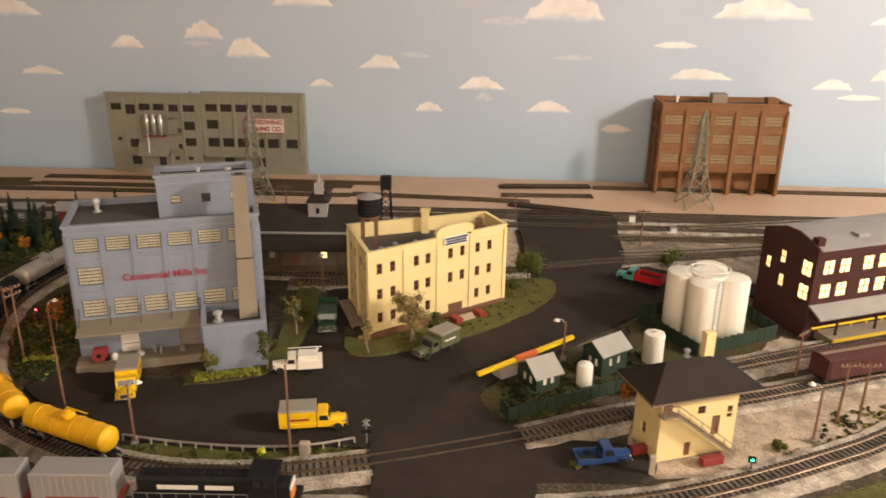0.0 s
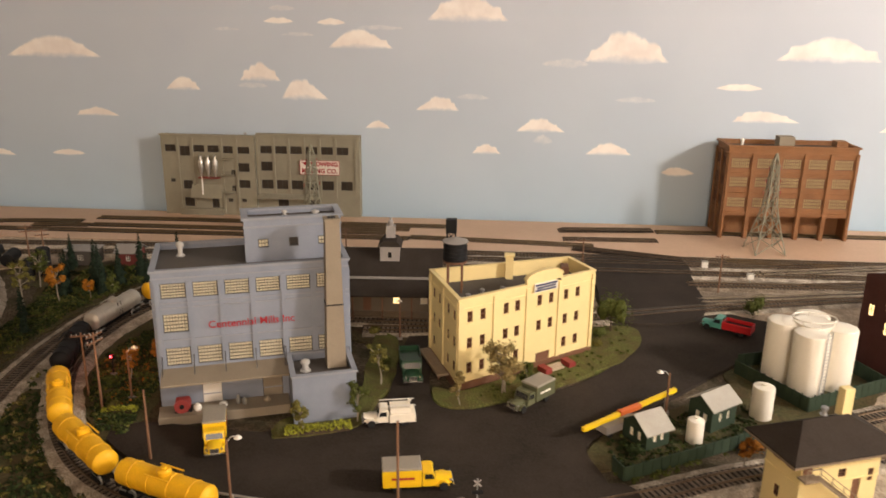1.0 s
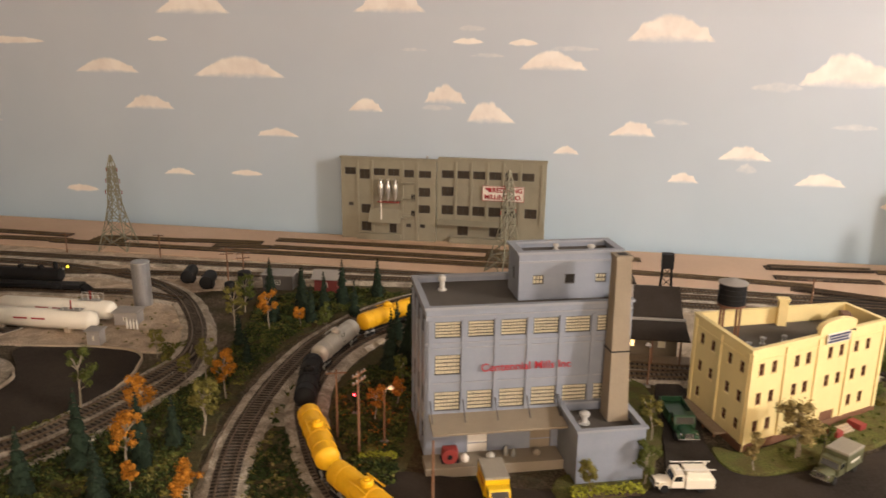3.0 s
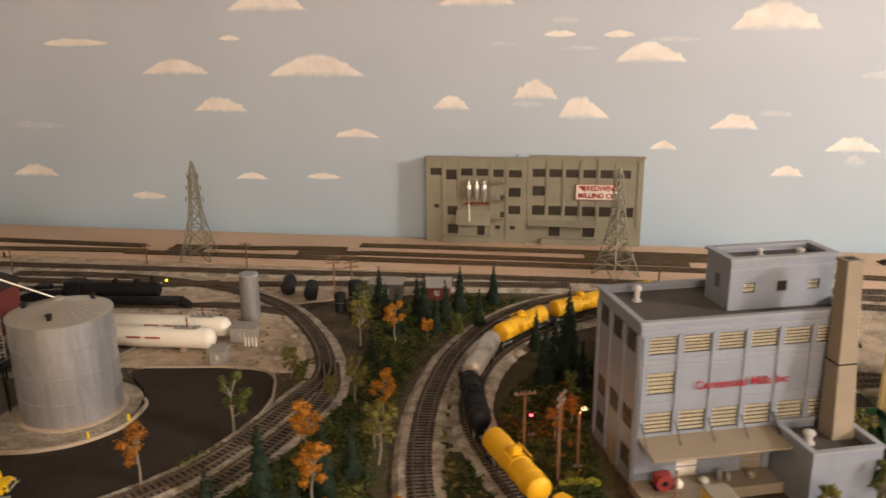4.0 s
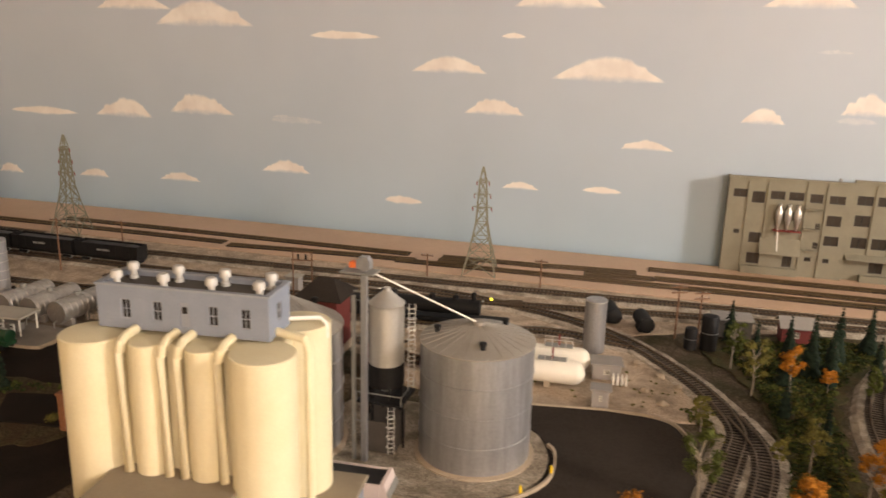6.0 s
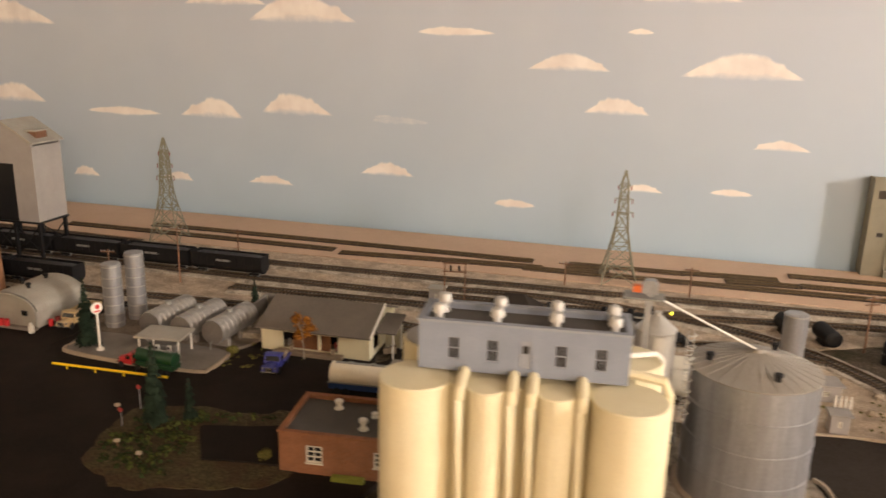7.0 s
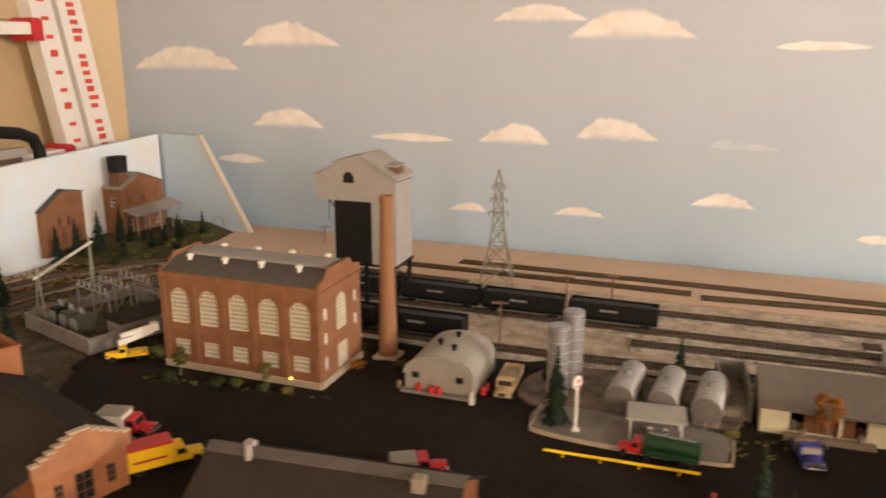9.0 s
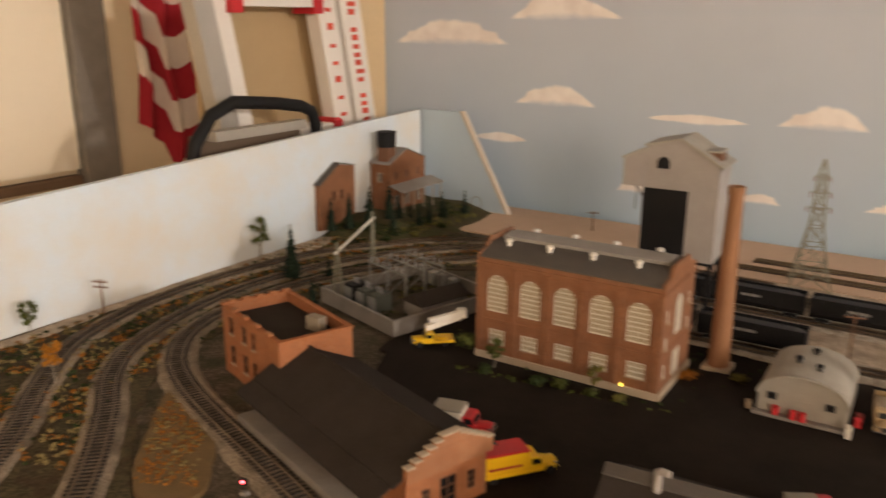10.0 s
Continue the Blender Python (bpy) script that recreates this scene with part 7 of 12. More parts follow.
def feed_store():
    th = thing("feed_store", pose(-1.9135, 1.198, 0.003, 0, 0, 1.6), "long cream feed store with a grey brown gable roof", "building")
    W, D, H, R = 0.168, 0.125, 0.039, 0.064
    ops = [(0.034, 0.006, 0.055, 0.025), (0.093, 0.006, 0.027, 0.025)]
    for i, (m, L) in enumerate(wall_poses(rect(W, D))):
        part("wall", wall_shape(L, H, ops if i == 0 else [(0.02, 0.006, 0.03, 0.026)] if i == 1 else [], 0.003, 0, 0.003 if i % 2 else 0), CREAM_SIDING, th, m=m)
    part("inner_floor", Shape().box(0.004, W - 0.004, 0.0035, 0.030, 0.003, 0.006), WOOD, th)
    # shade inside the store, put in as a near-black plane
    part("inner_wall", Shape().box(0.004, W - 0.004, 0.030, 0.032, 0.003, H - 0.001), DARK_PANE, th, "dark plane standing for the shaded store interior")
    for x, w in ((0.050, 0.018), (0.069, 0.018), (0.0935, 0.0140)):
        d = part("sliding_door", Shape().slab(x, x + w, 0.0034, 0.0046, 0.0062, 0.0305), RUST_DOOR, th, "rust brown sliding door")
        for k in range(1, 4):
            part("batten", Shape().box(x + w * k / 4 - 0.0003, x + w * k / 4 + 0.0003, 0.0029, 0.0033, 0.0066, 0.0300), RUST_DOOR, d)
    for x, y, h, c in ((0.038, 0.008, 0.011, GALV), (0.043, 0.010, 0.008, WOOD), (0.111, 0.009, 0.012, RUST), (0.1155, 0.011, 0.007, WOOD)):
        part("sack", Shape().slab(x, x + 0.0042, y, y + 0.005, 0.0061, 0.0061 + h, 0.001), c, th, "goods stacked in the open doorway")
    for x in (0.0, W - 0.003):
        part("gable", Shape().extrude_x([(0.003, H + 0.0002), (D - 0.003, H + 0.0002), (D / 2, R - 0.001)], x, x + 0.003), CREAM_SIDING, th)
    part("roof", gable_roof(W, D, H + 0.0008, R, 0.010, 0.002, 0.004), ROOF_WORN, th, "weathered grey brown roof")
    part("trim_strip", Shape().bar((W + 0.0045, -0.009, H - 0.001), (W + 0.0045, D / 2, R + 0.003), 0.0025), WHITE, th, "white verge board")
    part("lean_to_roof", Shape().extrude_x([(0.01, 0.040), (D * 0.5, 0.052), (D * 0.5, 0.054), (0.01, 0.042)], W + 0.0062, W + 0.037), ROOF_WORN, th, "grey lean-to roof")
    part("lean_to_wall", Shape().box(W + 0.006, W + 0.032, 0.058, 0.061, 0, 0.048), CREAM_SIDING, th)
    for y in (0.014, 0.055):
        part("post", Shape().box(W + 0.030, W + 0.032, y, y + 0.002, 0, 0.043), WHITE, th)
    part("dock", Shape().slab(0.028, 0.130, -0.014, -0.0018, 0, 0.006), WOOD, th)
    for x, y, z, s in ((W + 0.012, 0.03, 0.0, 0.008), (W + 0.020, 0.034, 0.0, 0.010), (0.048, -0.008, 0.006, 0.006), (0.112, -0.009, 0.006, 0.007)):
        c = thing("crate", pose(-1.9135, 1.198, 0.003, 0, 0, 1.6) @ pose(x, y, z, 0, 0, 20), "small brown wooden crate at the feed store", "crate", "crates at the feed store")
        part("box", Shape().slab(0, s, 0, s * 0.8, 0, s), WOOD, c)
        part("lid", Shape().slab(-0.0004, s + 0.0004, -0.0004, s * 0.8 + 0.0004, s + 0.0001, s + 0.001), WOOD, c)


def shelter():
    th = thing("pump_shelter", pose(-2.066, 1.108, 0.006, 0, 0, 6), "pale flat roofed pump shelter on posts", "shelter")
    part("roof", Shape().slab(0, 0.070, 0, 0.048, 0.028, 0.031), TIN, th)
    for x in (0.004, 0.064):
        for y in (0.004, 0.042):
            part("post", Shape().box(x, x + 0.002, y, y + 0.002, 0, 0.028), WHITE, th)
    part("counter", Shape().slab(0.02, 0.05, 0.02, 0.034, 0, 0.012), CONCRETE, th)
    for x in (0.026, 0.044):
        p = part("pump", Shape().slab(x, x + 0.005, 0.010, 0.014, 0, 0.016), WHITE, th)
        part("dial", Shape().box(x + 0.001, x + 0.004, 0.0092, 0.0098, 0.011, 0.014), DARK_PANE, p)


def concrete_bunker():
    th = thing("concrete_bunker", pose(-1.962, 1.215, 0.003, 0, 0, 5), "grey concrete bunker wall between tanks and store", "bunker")
    part("wall", Shape().slab(0.0, 0.004, 0.0, 0.11, 0, 0.040), CONCRETE, th)
    part("wall", Shape().slab(0.0042, 0.036, 0.106, 0.110, 0, 0.040), CONCRETE, th)
    part("wall", Shape().slab(0.0362, 0.040, 0.0, 0.11, 0, 0.040), CONCRETE, th)
    part("fill", Shape().box(0.0044, 0.036, 0.004, 0.1058, 0.0, 0.012), GRAVEL, th)


def brick_office():
    th = thing("brick_office", pose(-1.735, 0.898, 0.003, 0, 0, 5.5), "low flat roofed red brick office with white windows", "building")
    W, D, H = 0.140, 0.093, 0.047
    f = [(0.030, 0.014, 0.018, 0.020), (0.104, 0.016, 0.018, 0.018)]
    for i, (m, L) in enumerate(wall_poses(rect(W, D))):
        o = f if i == 0 else [(0.03, 0.014, 0.018, 0.020)] if i in (1, 3) else []
        part("wall", wall_shape(L, H, o, 0.003, 0, 0.003 if i % 2 else 0), BRICK_RED, th, m=m)
        windows(th, m, o, 2, 3, WHITE_FRAME, DARK_PANE, sill=WHITE_FRAME, bar=0.0012)
    part("roof", Shape().box(0.0032, W - 0.0032, 0.0032, D - 0.0032, 0.040, 0.043), ROOF_TAR, th)
    part("coping", parapet(Shape(), rect(W, D), H + 0.0002, H + 0.002, 0.0045, 0.0015), BRICK_RED, th)
    roof_vent(th, 0.045, 0.072, 0.043, 0.012, 0.004)
    roof_vent(th, 0.085, 0.030, 0.043, 0.014, 0.004)
    roof_vent(th, 0.090, 0.060, 0.043, 0.006, 0.003)
    part("flower_box", Shape().slab(0.060, 0.095, -0.010, -0.003, 0, 0.006), mat("hedge_green", (0.20, 0.22, 0.03), 0.9, grain=0.3, bump=0.6), th, "low clipped hedge")
    part("bin_shelf", Shape().slab(W + 0.001, W + 0.004, 0.0, 0.09, 0, 0.05), BRICK_RED, th)


def red_gatehouse():
    th = thing("gatehouse", pose(-1.570, 1.205, 0.003, 0, 0, 2), "barn red yard office with a dark hipped roof", "building")
    W, D, H = 0.055, 0.055, 0.090
    f = [(0.019, 0.066, 0.022, 0.012)]
    for i, (m, L) in enumerate(wall_poses(rect(W, D))):
        part("wall", wall_shape(L, H, f if i == 0 else [], 0.003, 0, 0.003 if i % 2 else 0), RED_SIDING, th, m=m)
        if i == 0:
            windows(th, m, f, 3, 1, WHITE_FRAME, CREAM_PANE)
        part("plinth", Shape().slab(-0.001, L + 0.001, -0.0015, -0.0002, 0, 0.013, 0.0004), STONE, th, "", m)
    o = 0.010
    part("roof", Shape().add([(-o, -o, H), (W + o, -o, H), (W + o, D + o, H), (-o, D + o, H), (W / 2 - 0.012, D / 2, H + 0.026), (W / 2 + 0.012, D / 2, H + 0.026), (-o, -o, H + 0.0015), (W + o, -o, H + 0.0015), (W + o, D + o, H + 0.0015), (-o, D + o, H + 0.0015)],
         [(3, 2, 1, 0), (0, 1, 7, 6), (1, 2, 8, 7), (2, 3, 9, 8), (3, 0, 6, 9), (6, 7, 5, 4), (7, 8, 5), (8, 9, 4, 5), (9, 6, 4)]), ROOF_DARK, th, "dark hipped roof", smooth=None)


def brick_store():
    th = thing("brick_store", pose(-2.842, 0.8254, 0.003), "orange red brick store with a dark flat roof and parapet", "building")
    foot = [(0, 0), (0.036, 0.0894), (-0.123, 0.145), (-0.159, 0.0556)]
    H = 0.093
    for i, (m, L) in enumerate(wall_poses(foot)):
        o = [(0.02, 0.018, 0.014, 0.026), (0.06, 0.018, 0.014, 0.026), (0.09 if L > 0.12 else 0.084, 0.018, 0.010, 0.026)] if i == 3 or i == 1 else []
        o = [q for q in o if q[0] + q[2] < L - 0.004] + ([(q[0], 0.060, q[2], 0.024) for q in o if q[0] + q[2] < L - 0.004])
        part("wall", wall_shape(L, H, o, 0.004, 0, 0.004 if i % 2 else 0), BRICK_ORANGE, th, m=m)
        windows(th, m, o, 1, 2, BROWN_FRAME, DARK_PANE, sill=STONE)
        for k in range(5):
            part("crenel", Shape().slab(L * k / 5, L * k / 5 + 0.010, -0.0012, 0.0048, H + 0.0002, H + 0.006), BRICK_ORANGE, th, m=m) if i in (2, 3) else None
    part("roof", Shape().prism(inset_poly(foot, 0.0042), 0.076, 0.080), ROOF_DARK, th)
    part("coping", parapet(Shape(), foot, H + 0.0003, H + 0.0025, 0.0055, 0.0014), BRICK_ORANGE, th)
    part("skylight", Shape().slab(-0.03, -0.008, 0.078, 0.092, 0.080, 0.098), TAN_TRIM, th, "tan roof hatch")


def freight_house():
    th = thing("freight_house", pose(-2.866, 0.822, 0.003, 0, 0, -18.4), "dark roofed brick freight house with a stepped gable", "building")
    W, D, H, R = 0.288, 0.098, 0.054, 0.079
    for i, (m, L) in enumerate(wall_poses(rect(W, D))):
        o = [(0.02 + 0.055 * k, 0.006, 0.024, 0.030) for k in range(4)] if i in (0, 2) else [(0.018, 0.012, 0.010, 0.022), (0.040, 0.004, 0.020, 0.034), (0.074, 0.012, 0.010, 0.022)] if i == 1 else []
        part("wall", wall_shape(L, H, o, 0.003, 0, 0.003 if i % 2 else 0), BRICK_ORANGE, th, m=m)
        windows(th, m, o, 2, 3, BROWN_FRAME, DARK_PANE)
    steps, low, high = 5, 0.066, 0.086
    w = (D / 2 - 0.008) / steps
    rows = [(D + 0.003 - w * k, low + (high - low) * k / steps) for k in range(steps)]
    right = [q for y, z in rows for q in ((y, z), (y - w, z))]
    prof = [(-0.003, H - 0.004), (D + 0.003, H - 0.004)] + right + [(D / 2 + 0.011, high), (D / 2 - 0.011, high)] + [(D - y, z) for y, z in right][::-1]
    part("stepped_gable", Shape().extrude_x(prof, W + 0.0002, W + 0.006), BRICK_ORANGE, th, "stepped brick gable")
    for y, z in rows:
        for a in (y - w, D - y):
            part("coping", Shape().slab(W - 0.0008, W + 0.0075, a - 0.0006, a + w + 0.0006, z + 0.0002, z + 0.002), STONE, th)
    part("coping", Shape().slab(W - 0.0008, W + 0.0075, D / 2 - 0.012, D / 2 + 0.012, high + 0.0002, high + 0.002), STONE, th)
    part("roof", gable_roof(W, D, H + 0.0008, R, 0.014, 0.0025, 0.0), ROOF_DARK, th, "dark shingle roof")
    part("ridge", Shape().bar((0.0, D / 2, R + 0.003), (W, D / 2, R + 0.003), 0.003), ROOF_DARK, th)
    part("dock_roof", Shape().extrude_x([(-0.0145, 0.0470), (-0.0145, 0.0495), (-0.036, 0.0392), (-0.036, 0.0367)], 0.0, W - 0.004), ROOF_DARK, th, "dark roof over the freight dock")
    part("dock", Shape().slab(0.0, W, -0.036, -0.0003, 0, 0.010), CONCRETE, th, "grey freight dock")
    for k in range(4):
        part("vent", Shape().slab(0.03 + 0.07 * k, 0.034 + 0.07 * k, -0.007, -0.003, 0.0102, 0.016), BROWN_FRAME, th)
        part("bracket", Shape().bar((0.03 + 0.07 * k, -0.034, 0.0372), (0.03 + 0.07 * k, -0.0005, 0.022), 0.0014), BROWN_FRAME, th)


def big_gable():
    th = thing("warehouse", pose(-2.416, 0.724, 0.003, 0, 0, 5.5), "brick warehouse with a wide dark gable roof and tan ridge", "building")
    W, D, H, R = 0.246, 0.150, 0.046, 0.088
    for i, (m, L) in enumerate(wall_poses(rect(W, D))):
        o = [(0.03, 0.010, 0.018, 0.022), (0.066, 0.004, 0.020, 0.032), (0.106, 0.010, 0.018, 0.022)] if i in (1, 3) else [(0.03 + 0.06 * k, 0.012, 0.02, 0.02) for k in range(4)]
        part("wall", wall_shape(L, H, o, 0.003, 0, 0.003 if i % 2 else 0), BRICK_ORANGE, th, m=m)
        windows(th, m, o, 2, 2, BROWN_FRAME, DARK_PANE)
    for x in (0.0, W - 0.003):
        part("gable", Shape().extrude_x([(0.003, H + 0.0002), (D - 0.003, H + 0.0002), (D / 2, R - 0.0012)], x, x + 0.003), BRICK_ORANGE, th)
    part("roof", gable_roof(W, D, H + 0.0008, R, 0.014, 0.0025, 0.006), ROOF_DARK, th, "wide dark roof")
    part("ridge_cap", Shape().extrude_x([(D / 2 - 0.010, R - 0.0022), (D / 2, R + 0.0030), (D / 2 + 0.010, R - 0.0022), (D / 2 + 0.010, R - 0.0005), (D / 2, R + 0.0050), (D / 2 - 0.010, R - 0.0005)], -0.0062, W + 0.0062), ROOF_TAR, th, "brown grey ridge cap")
    part("chimney", Shape().cyl(0.040, D / 2 - 0.010, R - 0.006, R + 0.014, 0.0035, 10).tube([(0.040, D / 2 - 0.010, R + 0.013), (0.043, D / 2 - 0.012, R + 0.016), (0.050, D / 2 - 0.014, R + 0.016)], 0.0032, 10), GREY_TOWER, th, "grey metal roof cowl")
    part("chimney", Shape().slab(0.205, 0.217, D / 2 - 0.020, D / 2 - 0.008, R - 0.008, R + 0.006), TAN_TRIM, th)
    part("porch", Shape().slab(W + 0.002, W + 0.016, 0.05, 0.10, 0, 0.010), STONE, th)


def depot():
    th = thing("railway_depot", pose(-0.392, 1.298, 0.002, 0, 0, 3), "railway depot with two tier dark roof and cream cupola", "station")
    W, D, H, R = 0.190, 0.105, 0.048, 0.098
    f = [(0.020, 0.018, 0.010, 0.014), (0.060, 0.006, 0.014, 0.028), (0.112, 0.018, 0.012, 0.014), (0.160, 0.018, 0.012, 0.014)]
    for i, (m, L) in enumerate(wall_poses(rect(W, D))):
        part("wall", wall_shape(L, H, f if i == 0 else [], 0.003, 0, 0.003 if i % 2 else 0), mat("drab_siding", (0.16, 0.13, 0.09), 0.8) if "drab_siding" not in bpy.data.materials else bpy.data.materials["drab_siding"], th, m=m)
        if i == 0:
            windows(th, m, f[2:3], 2, 2, WHITE_FRAME, GLOW)
            windows(th, m, [f[0], f[3]], 2, 2, WHITE_FRAME, CREAM_PANE)
            part("door", Shape().box(0.060, 0.074, 0.001, 0.002, 0.006, 0.034), BROWN_FRAME, th)
    part("canopy_roof", Shape().extrude_x([(-0.038, 0.044), (0.015, 0.058), (0.015, 0.060), (-0.038, 0.0465)], -0.012, W + 0.012), ROOF_DARK, th, "lower canopy roof")
    part("fascia_strip", Shape().box(-0.012, W + 0.012, 0.0088, 0.0152, 0.0602, 0.0640), ROOF_GREY, th)
    part("roof", Shape().extrude_x([(0.012, 0.063), (D * 0.62, R), (D + 0.02, 0.055), (D + 0.02, 0.0575), (D * 0.62, R + 0.0025), (0.012, 0.0655)], -0.008, W + 0.008), ROOF_DARK, th, "steep dark upper roof")
    for x in (-0.004, W + 0.001):
        part("gable", Shape().extrude_x([(0.016, 0.0485), (D, 0.0485), (D, 0.06), (D * 0.62, R - 0.002), (0.016, 0.0645)], x, x + 0.003), bpy.data.materials["drab_siding"], th)
    cx, cy = 0.104, D * 0.62
    part("cupola", Shape().slab(cx - 0.017, cx + 0.017, cy - 0.026, cy + 0.014, 0.074, 0.110), GREY_TOWER, th, "pale grey cupola")
    part("cupola_window", Shape().box(cx - 0.003, cx + 0.003, cy - 0.0268, cy - 0.0262, 0.090, 0.100), DARK_PANE, th)
    part("cupola_roof", Shape().extrude_y([(cx - 0.021, 0.1102), (cx + 0.021, 0.1102), (cx + 0.012, 0.120), (cx - 0.012, 0.120)], cy - 0.029, cy + 0.017), ROOF_DARK, th)
    part("chimney", Shape().slab(cx - 0.008, cx + 0.008, cy - 0.006, cy + 0.008, 0.1202, 0.142).lathe([(0.005, 0.1422), (0.005, 0.150), (0.002, 0.152), (0.002, 0.156), (0.0004, 0.157)], 10, cx, cy), GREY_TOWER, th)
    for x in (0.0, 0.045, 0.095, 0.145, 0.188):
        part("post", Shape().box(x, x + 0.0025, -0.034, -0.0315, 0, 0.0455), BROWN_FRAME, th)
    part("platform", Shape().slab(-0.02, W + 0.02, -0.030, -0.0004, 0, 0.005), WOOD, th, "timber platform")


def signal_tower():
    th = thing("signal_tower", pose(0.205, 0.747, 0.0035, 0, 0, 19), "yellow two storey signal tower with dark hipped roof", "signal tower")
    W, D, H = 0.097, 0.053, 0.083
    f = [(0.0215 + 0.0149 * k, 0.0710, 0.0125, 0.009) for k in range(5)] + [(0.046, 0.054, 0.010, 0.010), (0.066, 0.024, 0.010, 0.026), (0.084, 0.044, 0.007, 0.015), (0.034, 0.002, 0.008, 0.018)]
    s = [(0.010, 0.062, 0.012, 0.014), (0.030, 0.062, 0.012, 0.014), (0.018, 0.020, 0.008, 0.014)]
    for i, (m, L) in enumerate(wall_poses(rect(W, D))):
        o = f if i == 0 else s
        part("wall", wall_shape(L, H, o, 0.003, 0, 0.003 if i % 2 else 0), YELLOW_WALL, th, m=m)
        if i == 0:
            windows(th, m, f[:5], 2, 1, BROWN_FRAME, GLOW)
            windows(th, m, f[5:6] + f[7:8], 2, 2, BROWN_FRAME, DARK_PANE)
            for x, z, w, h in (f[6], f[8]):
                part("door", Shape().box(0, w, 0, 0.001, 0, h), BROWN_FRAME, th, "brown door", m @ pose(x, 0.001, z))
        else:
            windows(th, m, s[:1], 2, 2, BROWN_FRAME, GLOW if i == 3 else DARK_PANE)
            windows(th, m, s[1:], 2, 2, BROWN_FRAME, DARK_PANE)
        part("belt_course", Shape().box(0, L, -0.0012, -0.0002, 0.050, 0.0515), YELLOW_WALL, th, m=m)
    ox, oy = 0.020, 0.013
    eave = [(-ox, -oy), (W + ox, -oy), (W + ox, D + oy), (-ox, D + oy)]
    part("roof", Shape().add([(x, y, H + dz) for dz in (0.0, 0.002) for x, y in eave] + [(W * 0.17, D / 2, H + 0.027), (W * 0.74, D / 2, H + 0.027)],
         [(3, 2, 1, 0), (0, 1, 5, 4), (1, 2, 6, 5), (2, 3, 7, 6), (3, 0, 4, 7), (4, 5, 9, 8), (5, 6, 9), (6, 7, 8, 9), (7, 4, 8)]), ROOF_DARK, th, "dark hipped roof", smooth=None)
    part("gutter", parapet(Shape(), eave, H - 0.0022, H - 0.0002, 0.0016, 0.0006), WOOD, th)
    part("chimney", Shape().slab(W * 0.66, W * 0.66 + 0.012, D * 0.5, D * 0.5 + 0.010, H + 0.024, H + 0.055), YELLOW_WALL, th)
    roof_vent(th, W * 0.42, D * 0.5, H + 0.030, 0.010, 0.003, GALV)
    run, n = 0.080, 13
    part("stringer", Shape().bar((0.012, -0.0125, 0.0645), (0.012 + run, -0.0125, 0.0005), 0.0022).bar((0.012, -0.0040, 0.0645), (0.012 + run, -0.0040, 0.0005), 0.0022), WOOD, th, "timber outside stair")
    for k in range(n):
        part("step", Shape().slab(0.0115 + run * k / n, 0.0115 + run * (k + 1) / n + 0.0008, -0.0122, -0.0042, 0.0630 - 0.064 * k / n, 0.0642 - 0.064 * k / n, 0.0002), WOOD, th)
    hr = Shape().bar((0.012, -0.0127, 0.0775), (0.012 + run, -0.0127, 0.0130), 0.0009).bar((0.012, -0.0127, 0.0715), (0.012 + run, -0.0127, 0.0070), 0.0007)
    for k in range(6):
        hr.bar((0.012 + run * k / 5, -0.0127, 0.064 - 0.064 * k / 5), (0.012 + run * k / 5, -0.0127, 0.0775 - 0.0645 * k / 5), 0.0008)
    hr.bar((-0.004, -0.0127, 0.0775), (0.012, -0.0127, 0.0775), 0.0009).bar((-0.004, -0.0127, 0.064), (-0.004, -0.0127, 0.0775), 0.0009)
    part("handrail", hr, WOOD, th)
    part("landing", Shape().slab(-0.005, 0.0135, -0.0132, -0.0004, 0.0622, 0.0645), WOOD, th)
    part("door", Shape().slab(0.002, 0.0125, -0.0012, -0.0001, 0.0647, 0.0815, 0.0002), BROWN_FRAME, th, "brown upper door")
    for x, y, c, l, lb in ((0.046, -0.022, RUST, 0.026, "rusty red tool box by the tower"), (-0.018, 0.018, RUST, 0.022, "rusty red tool box by the tower")):
        b = thing("tool_box", pose(0.205, 0.747, 0.0035, 0, 0, 19) @ pose(x, y, 0), lb, "box", "tool boxes at the tower")
        part("body", Shape().slab(0, l, 0, 0.008, 0, 0.008), c, b)
        part("lid", Shape().slab(-0.0006, l + 0.0006, -0.0006, 0.0086, 0.0081, 0.0095), c, b)


def green_shed(x, y, turn, w, d, h, label):
    th = thing("tool_shed", pose(x, y, 0.003, 0, 0, turn), label, "shed", "green sheds")
    for i, (m, L) in enumerate(wall_poses(rect(w, d))):
        o = [(L * 0.3, h * 0.35, 0.006, 0.011), (L * 0.62, h * 0.35, 0.006, 0.011)] if i in (0, 3) else []
        part("wall", wall_shape(L, h, o, 0.002, 0, 0.002 if i % 2 else 0), GREEN_WALL, th, m=m)
        windows(th, m, o, 1, 2, WHITE_FRAME, CREAM_PANE, thick=0.002)
    part("roof", gable_roof(w, d, h + 0.0006, h + d * 0.36, 0.005, 0.0015, 0.004), TIN, th, "pale grey metal roof")
    for x0 in (0.0, w - 0.002):
        part("gable", Shape().extrude_x([(0.002, h + 0.0002), (d - 0.002, h + 0.0002), (d / 2, h + d * 0.36 - 0.001)], x0, x0 + 0.002), GREEN_WALL, th)


